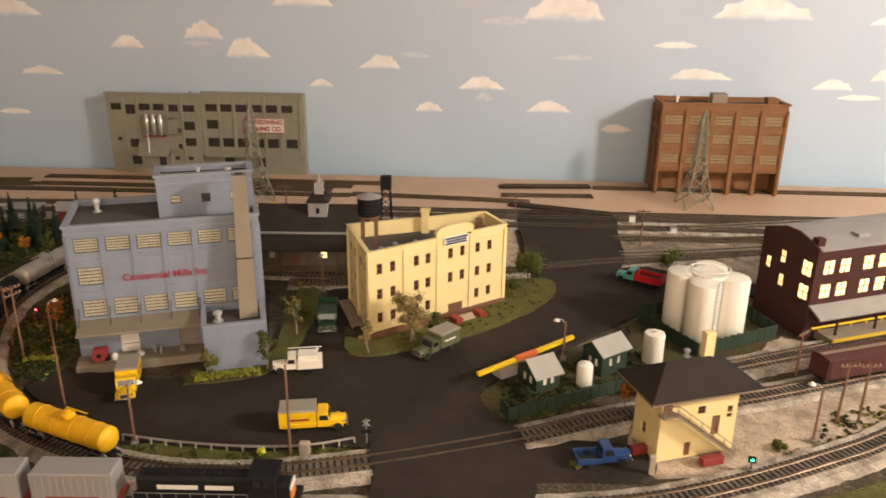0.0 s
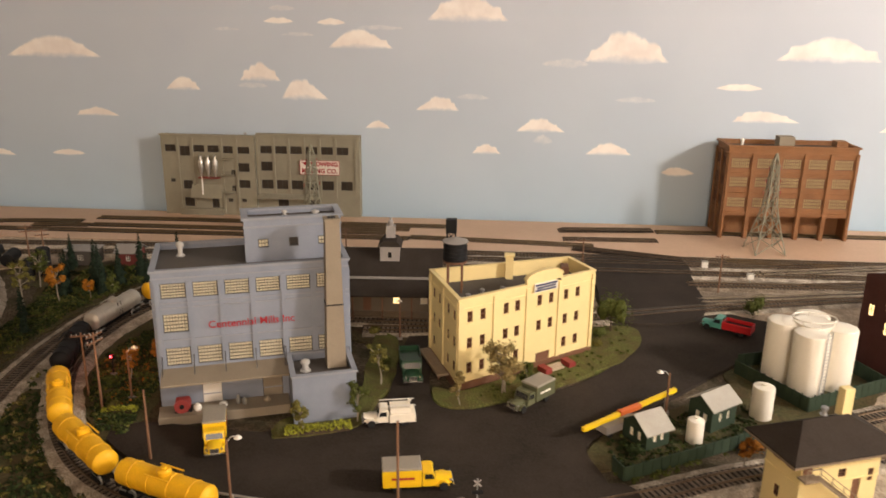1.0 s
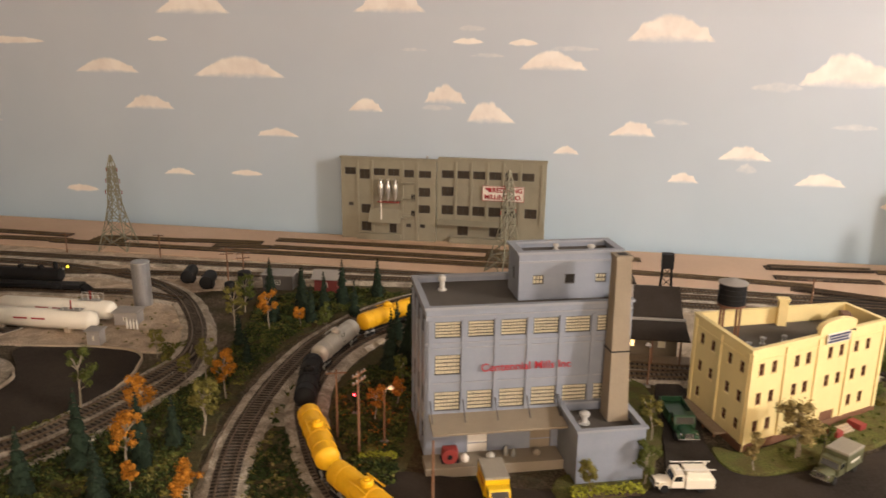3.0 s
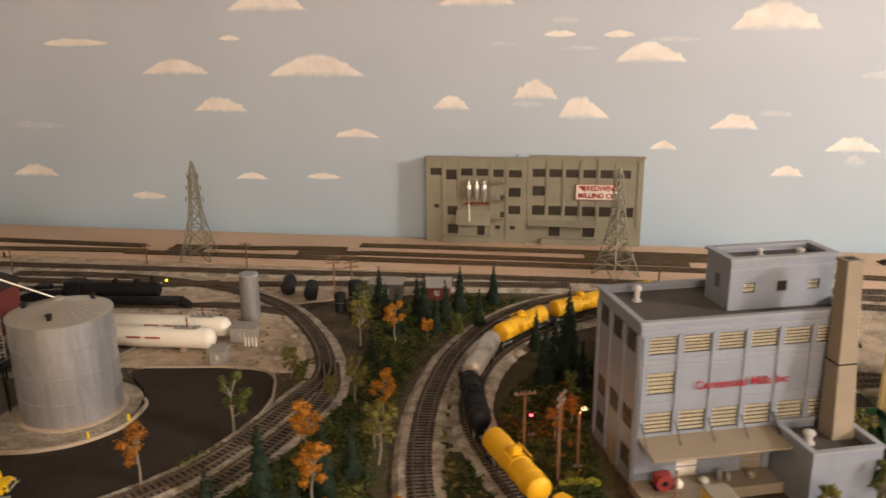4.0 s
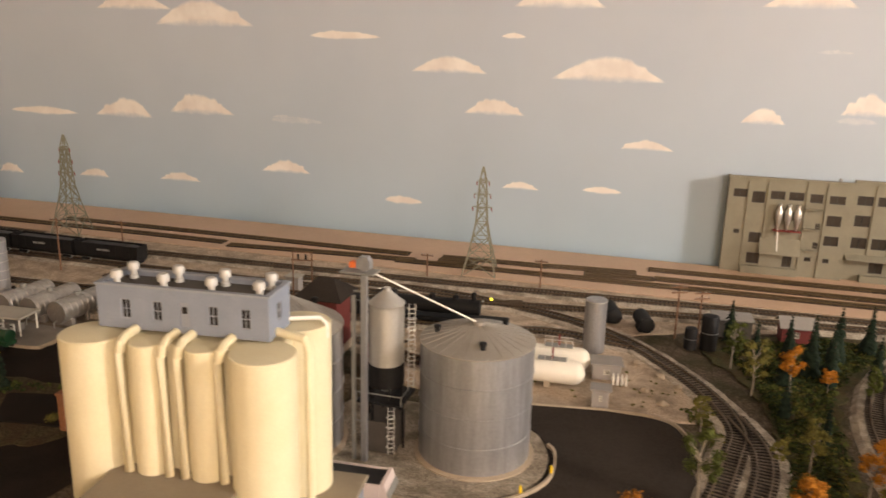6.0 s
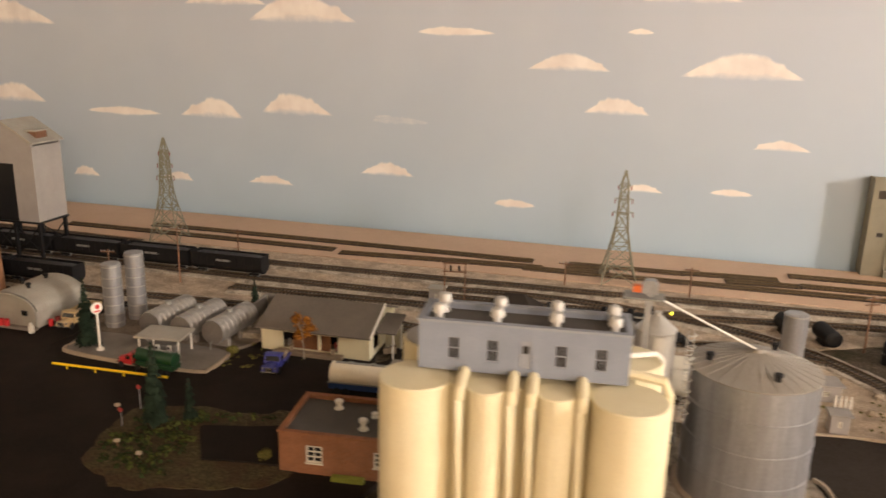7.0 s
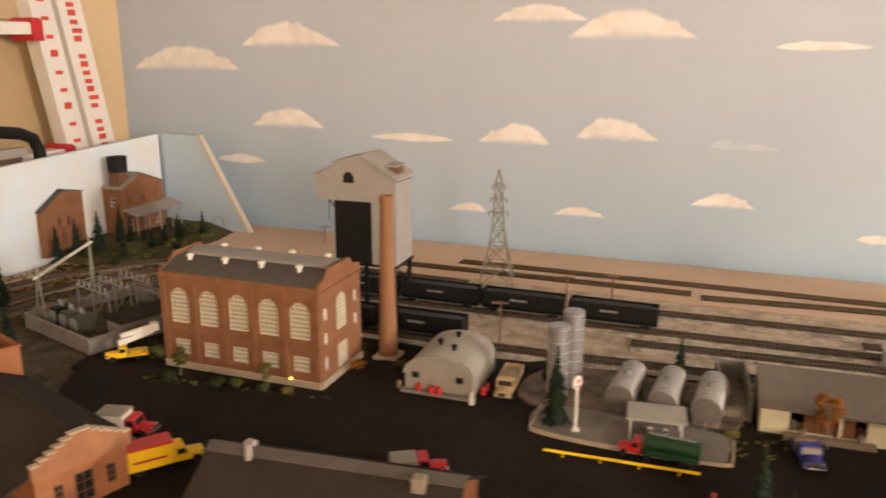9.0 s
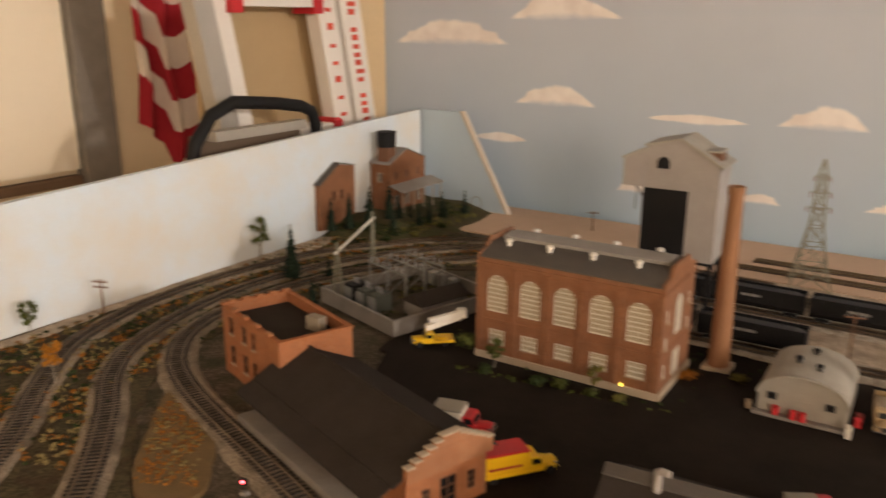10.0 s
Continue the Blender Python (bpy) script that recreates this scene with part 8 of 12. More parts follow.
def green_fence(pts, h=0.020, label="dark green board fence round the tank yard"):
    th = thing("board_fence", pose(0, 0, 0.002), label, "fence", "green board fences")
    for a, b in zip(pts, pts[1:]):
        d = Vector((b[0] - a[0], b[1] - a[1]))
        n = max(2, round(d.length / 0.013))
        ang = math.degrees(math.atan2(d.y, d.x))
        for k in range(n):
            p = (a[0] + d.x * k / n, a[1] + d.y * k / n)
            w = d.length / n
            part("board", SHARED.setdefault(("board", round(w, 4), h), Shape().slab(0.0004, w - 0.0004, -0.0008, 0.0008, 0, h, 0.0003).mesh("board", GREEN_WALL)), None, th, m=pose(*p, 0, 0, 0, ang))
            part("post", SHARED.setdefault(("fpost", h), Shape().slab(-0.0008, 0.0008, 0.0009, 0.0026, 0, h + 0.001, 0.0002).mesh("post", GREEN_WALL)), None, th, m=pose(*p, 0, 0, 0, ang))


def tank_cluster():
    th = thing("storage_tanks", pose(0.348, 1.100, 0.002), "cluster of four tall cream white storage tanks with a ladder", "storage tank")
    r, h = 0.0240, 0.091
    for x, y in ((-0.0150, -0.034), (-0.0365, 0.010), (0.0320, -0.010), (0.011, 0.036)):
        t = part("tank", Shape().lathe([(r, 0), (r, h - 0.003), (r - 0.0012, h - 0.0008), (r - 0.006, h + 0.001), (0.0005, h + 0.003)], 36, x, y), WHITE_TANK, th)
    ring = Shape().tube([(-0.002 + 0.030 * math.cos(2 * math.pi * k / 24), -0.002 + 0.022 * math.sin(2 * math.pi * k / 24), h + 0.009) for k in range(25)], 0.0009, 6)
    for k in range(8):
        a = 2 * math.pi * k / 8
        ring.bar((-0.002 + 0.030 * math.cos(a), -0.002 + 0.022 * math.sin(a), h - 0.001), (-0.002 + 0.030 * math.cos(a), -0.002 + 0.022 * math.sin(a), h + 0.009), 0.001)
    part("railing", ring, WHITE_TANK, th)
    part("walkway", Shape().cyl(-0.002, -0.002, h - 0.004, h + 0.003, 0.026, 24), WHITE_TANK, th)
    s = Shape().bar((-0.004, -0.057, 0), (-0.004, -0.057, h + 0.008), 0.001).bar((0.004, -0.052, 0), (0.004, -0.052, h + 0.008), 0.001)
    for k in range(20):
        s.bar((-0.004, -0.057, 0.004 + 0.005 * k), (0.004, -0.052, 0.004 + 0.005 * k), 0.0007)
    part("ladder", s, GALV, th, "grey caged ladder")


def small_tank(x, y, r, h):
    th = thing("white_tank", pose(x, y, 0.002), "small upright cream white tank on the sand", "tank", "small white tanks")
    part("shell", Shape().lathe([(r, 0), (r, h - 0.002), (r - 0.001, h), (0.0005, h + 0.002)], 24), WHITE_TANK, th)
    part("hatch", Shape().cyl(0, 0, h + 0.001, h + 0.004, r * 0.25, 10), WHITE_TANK, th)


def block_house(x, y, turn, w, d, h, wall_mat, roof_mat, label, name="shed", flat=False):
    th = thing(name, pose(x, y, 0.003, 0, 0, turn), label, "shed")
    for i, (m, L) in enumerate(wall_poses(rect(w, d))):
        o = [(L * 0.4, h * 0.35, min(0.012, L * 0.2), h * 0.35)] if i == 0 else []
        part("wall", wall_shape(L, h, o, 0.002, 0, 0.002 if i % 2 else 0), wall_mat, th, m=m)
        windows(th, m, o, 2, 2, WHITE_FRAME, DARK_PANE, thick=0.002)
    if flat:
        part("roof", Shape().slab(-0.003, w + 0.003, -0.003, d + 0.003, h + 0.0002, h + 0.0025), roof_mat, th)
    else:
        part("roof", gable_roof(w, d, h + 0.0006, h + d * 0.3, 0.006, 0.002, 0.005), roof_mat, th)
        for x0 in (0.0, w - 0.002):
            part("gable", Shape().extrude_x([(0.002, h + 0.0002), (d - 0.002, h + 0.0002), (d / 2, h + d * 0.3 - 0.001)], x0, x0 + 0.002), wall_mat, th)
    return th


def hill_houses():
    mound = Shape()
    n, mm = 30, 22
    for j in range(mm + 1):
        for i in range(n + 1):
            u, v = i / n, j / mm
            x = -3.358 + 0.235 * v
            y = 1.462 + 0.40 * 0.235 * v + (0.40 - 0.40 * 0.235 * v) * u
            h = 0.040 * min(1, 2.2 * (1 - v)) * min(1, 5.0 * u + 0.1) * (1 - 0.35 * u) + 0.004 * noise.noise(Vector((x * 30, y * 30, 0)))
            mound.v.append((x, y, -0.002 + max(0.0, h) * (1 if 0 < j < mm and 0 < i else 0.3)))
    for j in range(mm):
        for i in range(n):
            a = j * (n + 1) + i
            mound.f.append((a, a + n + 1, a + n + 2, a + 1))
    structure("hillside", mound, FOREST, "mossy hillside in the layout's corner", "ground", smooth=60)
    th = thing("hill_mill", pose(-3.343, 1.458, 0.018, 0, 0, 90), "brown brick hillside works with gable roofs and a black tank", "building")
    W, D, H, R = 0.116, 0.015, 0.102, 0.140
    for i, (m, L) in enumerate(wall_poses(rect(W, D))):
        part("wall", wall_shape(L, H, [(0.040, 0.060, 0.009, 0.022), (0.066, 0.060, 0.009, 0.022)] if i == 0 else [], 0.003, 0, 0.003 if i % 2 else 0), BRICK_RED, th, m=m)
        if i == 0:
            windows(th, m, [(0.040, 0.060, 0.009, 0.022), (0.066, 0.060, 0.009, 0.022)], 2, 4, BROWN_FRAME, DARK_PANE)
    part("gable", Shape().extrude_y([(0, H), (W, H), (W, H + 0.026), (W * 0.55, R - 0.002)], 0.0, 0.003), BRICK_RED, th)
    part("roof", Shape().extrude_y([(-0.003, H - 0.002), (W * 0.55, R), (W + 0.003, H + 0.026), (W + 0.003, H + 0.028), (W * 0.55, R + 0.002), (-0.003, H)], -0.002, D), ROOF_TAR, th)
    W2, D2, H2, R2 = 0.140, 0.057, 0.122, 0.152
    m1 = pose(0.192, -0.043, 0)
    win = grid_ops([0.016, 0.058, 0.104], [0.084], 0.014, 0.018) + grid_ops([0.015, 0.060, 0.105], [0.020], 0.014, 0.026)
    for i, (m, L) in enumerate(wall_poses(rect(W2, D2))):
        o = win if i == 0 else [(0.020, 0.078, 0.014, 0.022)] if i == 3 else []
        part("wall", wall_shape(L, H2, o, 0.003, 0, 0.003 if i % 2 else 0), BRICK_RED, th, m=m1 @ m)
        windows(th, m1 @ m, o[3:] if i == 0 else o, 2, 2, WHITE_FRAME, DARK_PANE)
        windows(th, m1 @ m, o[:3] if i == 0 else [], 2, 2, BROWN_FRAME, BROWN_FRAME)
    part("gable", Shape().extrude_y([(0, H2), (W2, H2), (W2 * 0.46, R2 - 0.002)], 0.0, 0.003), BRICK_RED, th, m=m1)
    part("roof", Shape().extrude_y([(-0.004, H2 - 0.001), (W2 * 0.46, R2), (W2 + 0.004, H2 - 0.001), (W2 + 0.004, H2 + 0.001), (W2 * 0.46, R2 + 0.002), (-0.004, H2 + 0.001)], -0.002, D2), ROOF_GREY, th, "grey pitched roof", m1)
    part("porch_roof", Shape().extrude_x([(-0.040, 0.060), (-0.0003, 0.072), (-0.0003, 0.074), (-0.040, 0.062)], -0.004, W2 + 0.026), ROOF_GREY, th, "grey porch roof", m1)
    for x in (0.0, 0.04, 0.08, 0.12, 0.155):
        part("post", Shape().box(x, x + 0.002, -0.038, -0.036, -0.015, 0.0605), STONE, th, m=m1)
    part("tank", Shape().lathe([(0.022, 0.160), (0.0225, 0.192), (0.023, 0.195), (0.0005, 0.198)], 22), BLACK, th, "black rooftop tank", m1 @ pose(-0.014 + 0.034, 0.024, 0))
    part("tank_stand", Shape().slab(0.004, 0.036, 0.010, 0.038, H2 + 0.004, 0.1598), BROWN_FRAME, th, m=m1)


DARK_STEEL = mat("dark_green_steel", (0.09, 0.10, 0.085), 0.6, metal=0.2, grain=0.2, dirt=(0.05, 0.045, 0.03))


def substation():
    th = thing("substation", pose(-3.075, 1.155, 0.003, 0, 0, -17), "grey electrical substation behind a low concrete wall", "substation")
    W, D = 0.205, 0.215
    for i, (m, L) in enumerate(wall_poses(rect(W, D))):
        part("wall", wall_shape(L, 0.024, [], 0.003, 0, 0.003 if i % 2 else 0), CONCRETE, th, m=m)
        part("coping", Shape().slab(-0.001, L + 0.001, -0.0012, 0.0042, 0.0242, 0.0262), CONCRETE, th, m=m)
    part("yard", Shape().box(0.003, W - 0.003, 0.003, D - 0.003, 0, 0.006), EARTH, th, "weedy brown yard")
    part("roof", Shape().extrude_y([(0.145, 0.030), (0.198, 0.030), (0.198, 0.032), (0.172, 0.046), (0.145, 0.032)], 0.06, 0.16), ROOF_DARK, th, "dark control hut roof")
    part("hut", Shape().box(0.148, 0.195, 0.064, 0.156, 0.006, 0.0298), CONCRETE, th)
    for k in range(3):
        t = part("transformer", Shape().slab(0.030 + 0.034 * k, 0.052 + 0.034 * k, 0.030, 0.060, 0.006, 0.034), DARK_STEEL if k else BLACK, th)
        for a in (0.004, 0.010, 0.016):
            part("bushing", Shape().lathe([(0.0012, 0.034), (0.0018, 0.037), (0.0010, 0.038), (0.0016, 0.041), (0.0004, 0.046)], 8, 0.030 + 0.034 * k + a, 0.045), GALV, t)
        for a in range(4):
            part("fin", Shape().box(0.032 + 0.034 * k + 0.005 * a, 0.0335 + 0.034 * k + 0.005 * a, 0.0255, 0.0298, 0.009, 0.030), STEEL, t)
    for y in (0.085, 0.125, 0.165):
        fr = Shape().bar((0.020, y, 0.058), (0.125, y, 0.058), 0.002)
        for x in (0.022, 0.072, 0.123):
            fr.bar((x, y, 0.006), (x, y, 0.062), 0.0022)
        fr.bar((0.022, y, 0.012), (0.072, y, 0.056), 0.0012).bar((0.072, y, 0.012), (0.123, y, 0.056), 0.0012)
        part("frame", fr, STEEL, th, "steel switch frame")
        for k in range(6):
            part("insulator", Shape().lathe([(0.001, 0.0595), (0.0018, 0.062), (0.001, 0.064), (0.0018, 0.066), (0.0005, 0.070)], 8, 0.030 + 0.017 * k, y), GALV, th)
    for k in range(4):
        part("switch_cabinet", Shape().slab(0.030 + 0.026 * k, 0.046 + 0.026 * k, 0.185, 0.200, 0.006, 0.030), STEEL if k % 2 else CONCRETE, th)
    for x in (0.045, 0.098):
        part("busbar", Shape().tube([(x, 0.080, 0.071), (x, 0.125, 0.073), (x, 0.170, 0.071)], 0.0007, 6), STEEL, th)
    g = thing("line_gantry", pose(-3.045, 1.165, 0.003), "pale steel gantry with a long cross beam", "gantry")
    for a, b in (((-0.012, 0, 0), (0.0, 0, 0.105)), ((0.014, -0.004, 0), (0.0, 0, 0.105)), ((-0.080, 0.20, 0), (-0.088, 0.205, 0.105)), ((-0.096, 0.208, 0), (-0.088, 0.205, 0.105))):
        part("leg", Shape().bar(a, b, 0.0030), LATTICE, g)
    part("beam", Shape().bar((0.006, -0.012, 0.090), (-0.094, 0.218, 0.090), 0.0038), WHITE, g)


power_house()
smokestack()
coal_tower()
quonset()
for tx in (-2.083, -2.030, -1.977):
    horizontal_tank(tx, 1.168, -4)
feed_store()
shelter()
concrete_bunker()
brick_office()
red_gatehouse()
brick_store()
freight_house()
big_gable()
depot()
signal_tower()
green_shed(0.0812, 0.8875, 32, 0.0366, 0.0425, 0.0235, "dark green shed with a pale metal roof")
green_shed(0.1708, 0.9366, 37.5, 0.0481, 0.0363, 0.0330, "dark green shed with pale roof and white windows")
green_fence([(0.035, 0.845), (0.045, 0.822), (0.195, 0.905), (0.225, 0.93)], 0.018)
green_fence([(0.252, 1.120), (0.316, 1.006), (0.450, 1.078), (0.412, 1.190), (0.262, 1.140)], 0.021)
tank_cluster()
small_tank(0.146, 0.918, 0.0105, 0.030)
small_tank(0.249, 0.989, 0.0142, 0.044)
block_house(-0.540, 1.305, 18, 0.085, 0.060, 0.040, WHITE, ROOF_DARK, "small white shed with a dark gable roof", "track_shed")
block_house(-1.148, 1.262, 8, 0.040, 0.030, 0.022, GREY_TOWER, ROOF_GREY, "small grey pump house on the gas lot", "pump_house", True)
block_house(-1.140, 1.172, 4, 0.022, 0.018, 0.024, GREY_TOWER, ROOF_GREY, "tiny grey valve hut beside the road", "valve_hut", True)
block_house(-1.735, 1.475, 0, 0.025, 0.020, 0.026, GREY_TOWER, TIN, "small pale grey relay hut by the tracks", "relay_hut", True)
block_house(-0.87, 1.505, 4, 0.045, 0.035, 0.030, RED_SIDING, ROOF_GREY, "low red section shed with grey roof", "section_shed")
block_house(-0.975, 1.500, 4, 0.060, 0.040, 0.030, ROOF_TAR, ROOF_GREY, "grey timber coal shed behind the trees", "coal_shed", True)
block_house(-1.455, 1.165, 4, 0.04, 0.06, 0.055, RED_SIDING, ROOF_TAR, "dark red shed behind the grain bins", "grain_shed")
for x, y, s, lb in ((-2.171, 1.205, 0.104, "tall ribbed silver silo beside the pump shelter"), (-2.160, 1.247, 0.112, "tall ribbed silver silo behind the first")):
    plain_silo(x, y, 0.0145, s, lb)
hill_houses()
substation()
pump_pad = rough_patch([(-2.178, 1.101), (-2.08, 1.091), (-1.96, 1.094), (-1.946, 1.115), (-1.948, 1.165), (-2.05, 1.172), (-2.178, 1.172)], 0.0, 0.0062, rng, 0.001)
structure("tank_yard", rough_patch([(-2.205, 1.173), (-1.955, 1.173), (-1.95, 1.30), (-2.05, 1.31), (-2.20, 1.30)], 0.0, 0.0060, rng, 0.003), OILY, "dark gravel under the fuel tanks", "ground")
structure("pump_pad", pump_pad, CONCRETE, "pale concrete pad under the fuel tanks", "pad")


# ---- road vehicles ----
TYRE = mat("tyre_rubber", (0.012, 0.012, 0.012), 0.85, grain=0.2)
RIM = mat("steel_rim", (0.35, 0.33, 0.30), 0.45, metal=0.4)
RED_RIM = mat("red_rim", (0.45, 0.03, 0.02), 0.5)
GLASS = mat("vehicle_glass", (0.02, 0.022, 0.024), 0.08, grain=0.1, spec=0.7)
CHROME = mat("bright_trim", (0.6, 0.58, 0.54), 0.2, metal=0.9)


def paint(name, col):
    return bpy.data.materials.get(name) or mat(name, col, 0.38, grain=0.05, spec=0.5)


P_YELLOW, P_WHITE, P_GREEN = paint("yellow_enamel", (0.82, 0.52, 0.012)), paint("cream_enamel", (0.86, 0.80, 0.67)), paint("dark_green_enamel", (0.012, 0.055, 0.022))
CHROME_RIM = mat("chrome_rim", (0.70, 0.68, 0.64), 0.22, metal=0.9)
P_ORANGE = paint("orange_red_enamel", (0.65, 0.10, 0.03))
P_OLIVE, P_BLUE, P_TEAL = paint("olive_enamel", (0.10, 0.105, 0.055)), paint("blue_enamel", (0.018, 0.05, 0.16)), paint("teal_enamel", (0.09, 0.32, 0.26))
P_RED, P_TAN, P_BLACK = paint("red_enamel", (0.48, 0.018, 0.022)), paint("tan_enamel", (0.46, 0.33, 0.17)), paint("black_enamel", (0.010, 0.010, 0.011))
P_VIOLET = paint("violet_blue_enamel", (0.035, 0.04, 0.22))
CANVAS = mat("grey_canvas", (0.30, 0.27, 0.22), 0.9, grain=0.12, bump=0.2)


def wheel_set(th, xs, half, r, rim):
    key = ("wheel", r, rim.name)
    if key not in SHARED:
        t = Shape().lathe([(r * 0.62, -r * 0.32), (r * 0.95, -r * 0.32), (r, -r * 0.22), (r, r * 0.22), (r * 0.95, r * 0.32), (r * 0.62, r * 0.32)], 18).moved(pose(0, 0, 0, 90))
        h = Shape().lathe([(0.0001, -r * 0.26), (r * 0.25, -r * 0.26), (r * 0.62, -r * 0.2), (r * 0.64, 0), (r * 0.62, r * 0.2), (r * 0.25, r * 0.26), (0.0001, r * 0.26)], 14).moved(pose(0, 0, 0, 90))
        SHARED[key] = (t.mesh("tyre", TYRE, 40), h.mesh("rim", rim, 40))
    tm, hm = SHARED[key]
    for x in xs:
        for y in (-half, half):
            w = part("wheel", tm, None, th, m=pose(x, y, r))
            part("rim", hm, None, w)


def cab(th, x0, x1, w, z0, z1, body, hood=0.018, hood_h=0.55, rim_z=0.0):
    """A bonneted cab that faces +x: cab from x0 to x1, bonnet beyond it."""
    h = z1 - z0
    zb = z0 + h * 0.48
    s = Shape().extrude_y([(x0, z0), (x1, z0), (x1, zb), (x1 - 0.003, z1 - 0.0012), (x1 - 0.0045, z1), (x0 + 0.001, z1), (x0, z1 - 0.001)], -w / 2, w / 2)
    c = part("cab", s, body, th)
    part("windscreen", Shape().add([(x1 + 0.0002, -w * 0.42, zb + 0.0006), (x1 + 0.0002, w * 0.42, zb + 0.0006), (x1 - 0.0026, w * 0.40, z1 - 0.0022), (x1 - 0.0026, -w * 0.40, z1 - 0.0022), (x1 - 0.0008, -w * 0.42, zb + 0.0006), (x1 - 0.0008, w * 0.42, zb + 0.0006), (x1 - 0.0036, w * 0.40, z1 - 0.0022), (x1 - 0.0036, -w * 0.40, z1 - 0.0022)],
         [(0, 1, 2, 3), (7, 6, 5, 4), (0, 4, 5, 1), (1, 5, 6, 2), (2, 6, 7, 3), (3, 7, 4, 0)]), GLASS, c, smooth=None)
    for y in (-w / 2 - 0.0003, w / 2 - 0.0001):
        part("side_window", Shape().extrude_y([(x0 + 0.0025, zb + 0.0006), (x1 - 0.0018, zb + 0.0006), (x1 - 0.0040, z1 - 0.0022), (x0 + 0.0025, z1 - 0.0022)], y, y + 0.0004), GLASS, c, smooth=None)
    part("rear_window", Shape().box(x0 - 0.0003, x0 - 0.0001, -w * 0.30, w * 0.30, zb + 0.001, z1 - 0.0025), GLASS, c)
    if hood:
        xh = x1 + hood
        hw = w * 0.36
        n = Shape()
        prof = [(-hw, z0), (hw, z0), (hw, zb - 0.0022), (hw * 0.7, zb - 0.0004), (0, zb), (-hw * 0.7, zb - 0.0004), (-hw, zb - 0.0022)]
        k = len(prof)
        n.add([(x1, y, z) for y, z in prof] + [(xh, y * 0.86, z0 + (z - z0) * 0.92) for y, z in prof], [tuple(range(k)), tuple(range(2 * k - 1, k - 1, -1))] + [(i, k + i, k + (i + 1) % k, (i + 1) % k) for i in range(k)])
        part("bonnet", n, body, th)
        for sy in (-1, 1):
            f = Shape()
            fy = sy * w * 0.42
            arc = [(x1 + hood * 0.45 + 0.0068 * math.cos(a), z0 + 0.0062 * math.sin(a) - 0.001) for a in [math.pi * i / 8 for i in range(9)]]
            inner = [(x1 + hood * 0.45 + 0.0058 * math.cos(a), z0 + 0.0051 * math.sin(a) - 0.001) for a in [math.pi * i / 8 for i in range(9)]]
            f.extrude_y(arc + inner[::-1], fy - w * 0.08, fy + w * 0.08)
            part("fender", f, body, th)
            part("headlight", Shape().lathe([(0.0001, 0.0016), (0.0010, 0.0013), (0.0014, 0.0004), (0.0012, -0.002), (0.0001, -0.0025)], 10).moved(pose(0, 0, 0, 0, 90)), CHROME, th, m=pose(xh - 0.001, sy * hw * 0.98, zb - 0.0035))
        part("grille", Shape().slab(xh + 0.0001, xh + 0.0008, -hw * 0.6, hw * 0.6, z0 + 0.0006, zb - 0.0016), CHROME, th)
        part("bumper", Shape().slab(xh + 0.0010, xh + 0.0022, -w * 0.48, w * 0.48, z0 - 0.0008, z0 + 0.0010), CHROME, th)


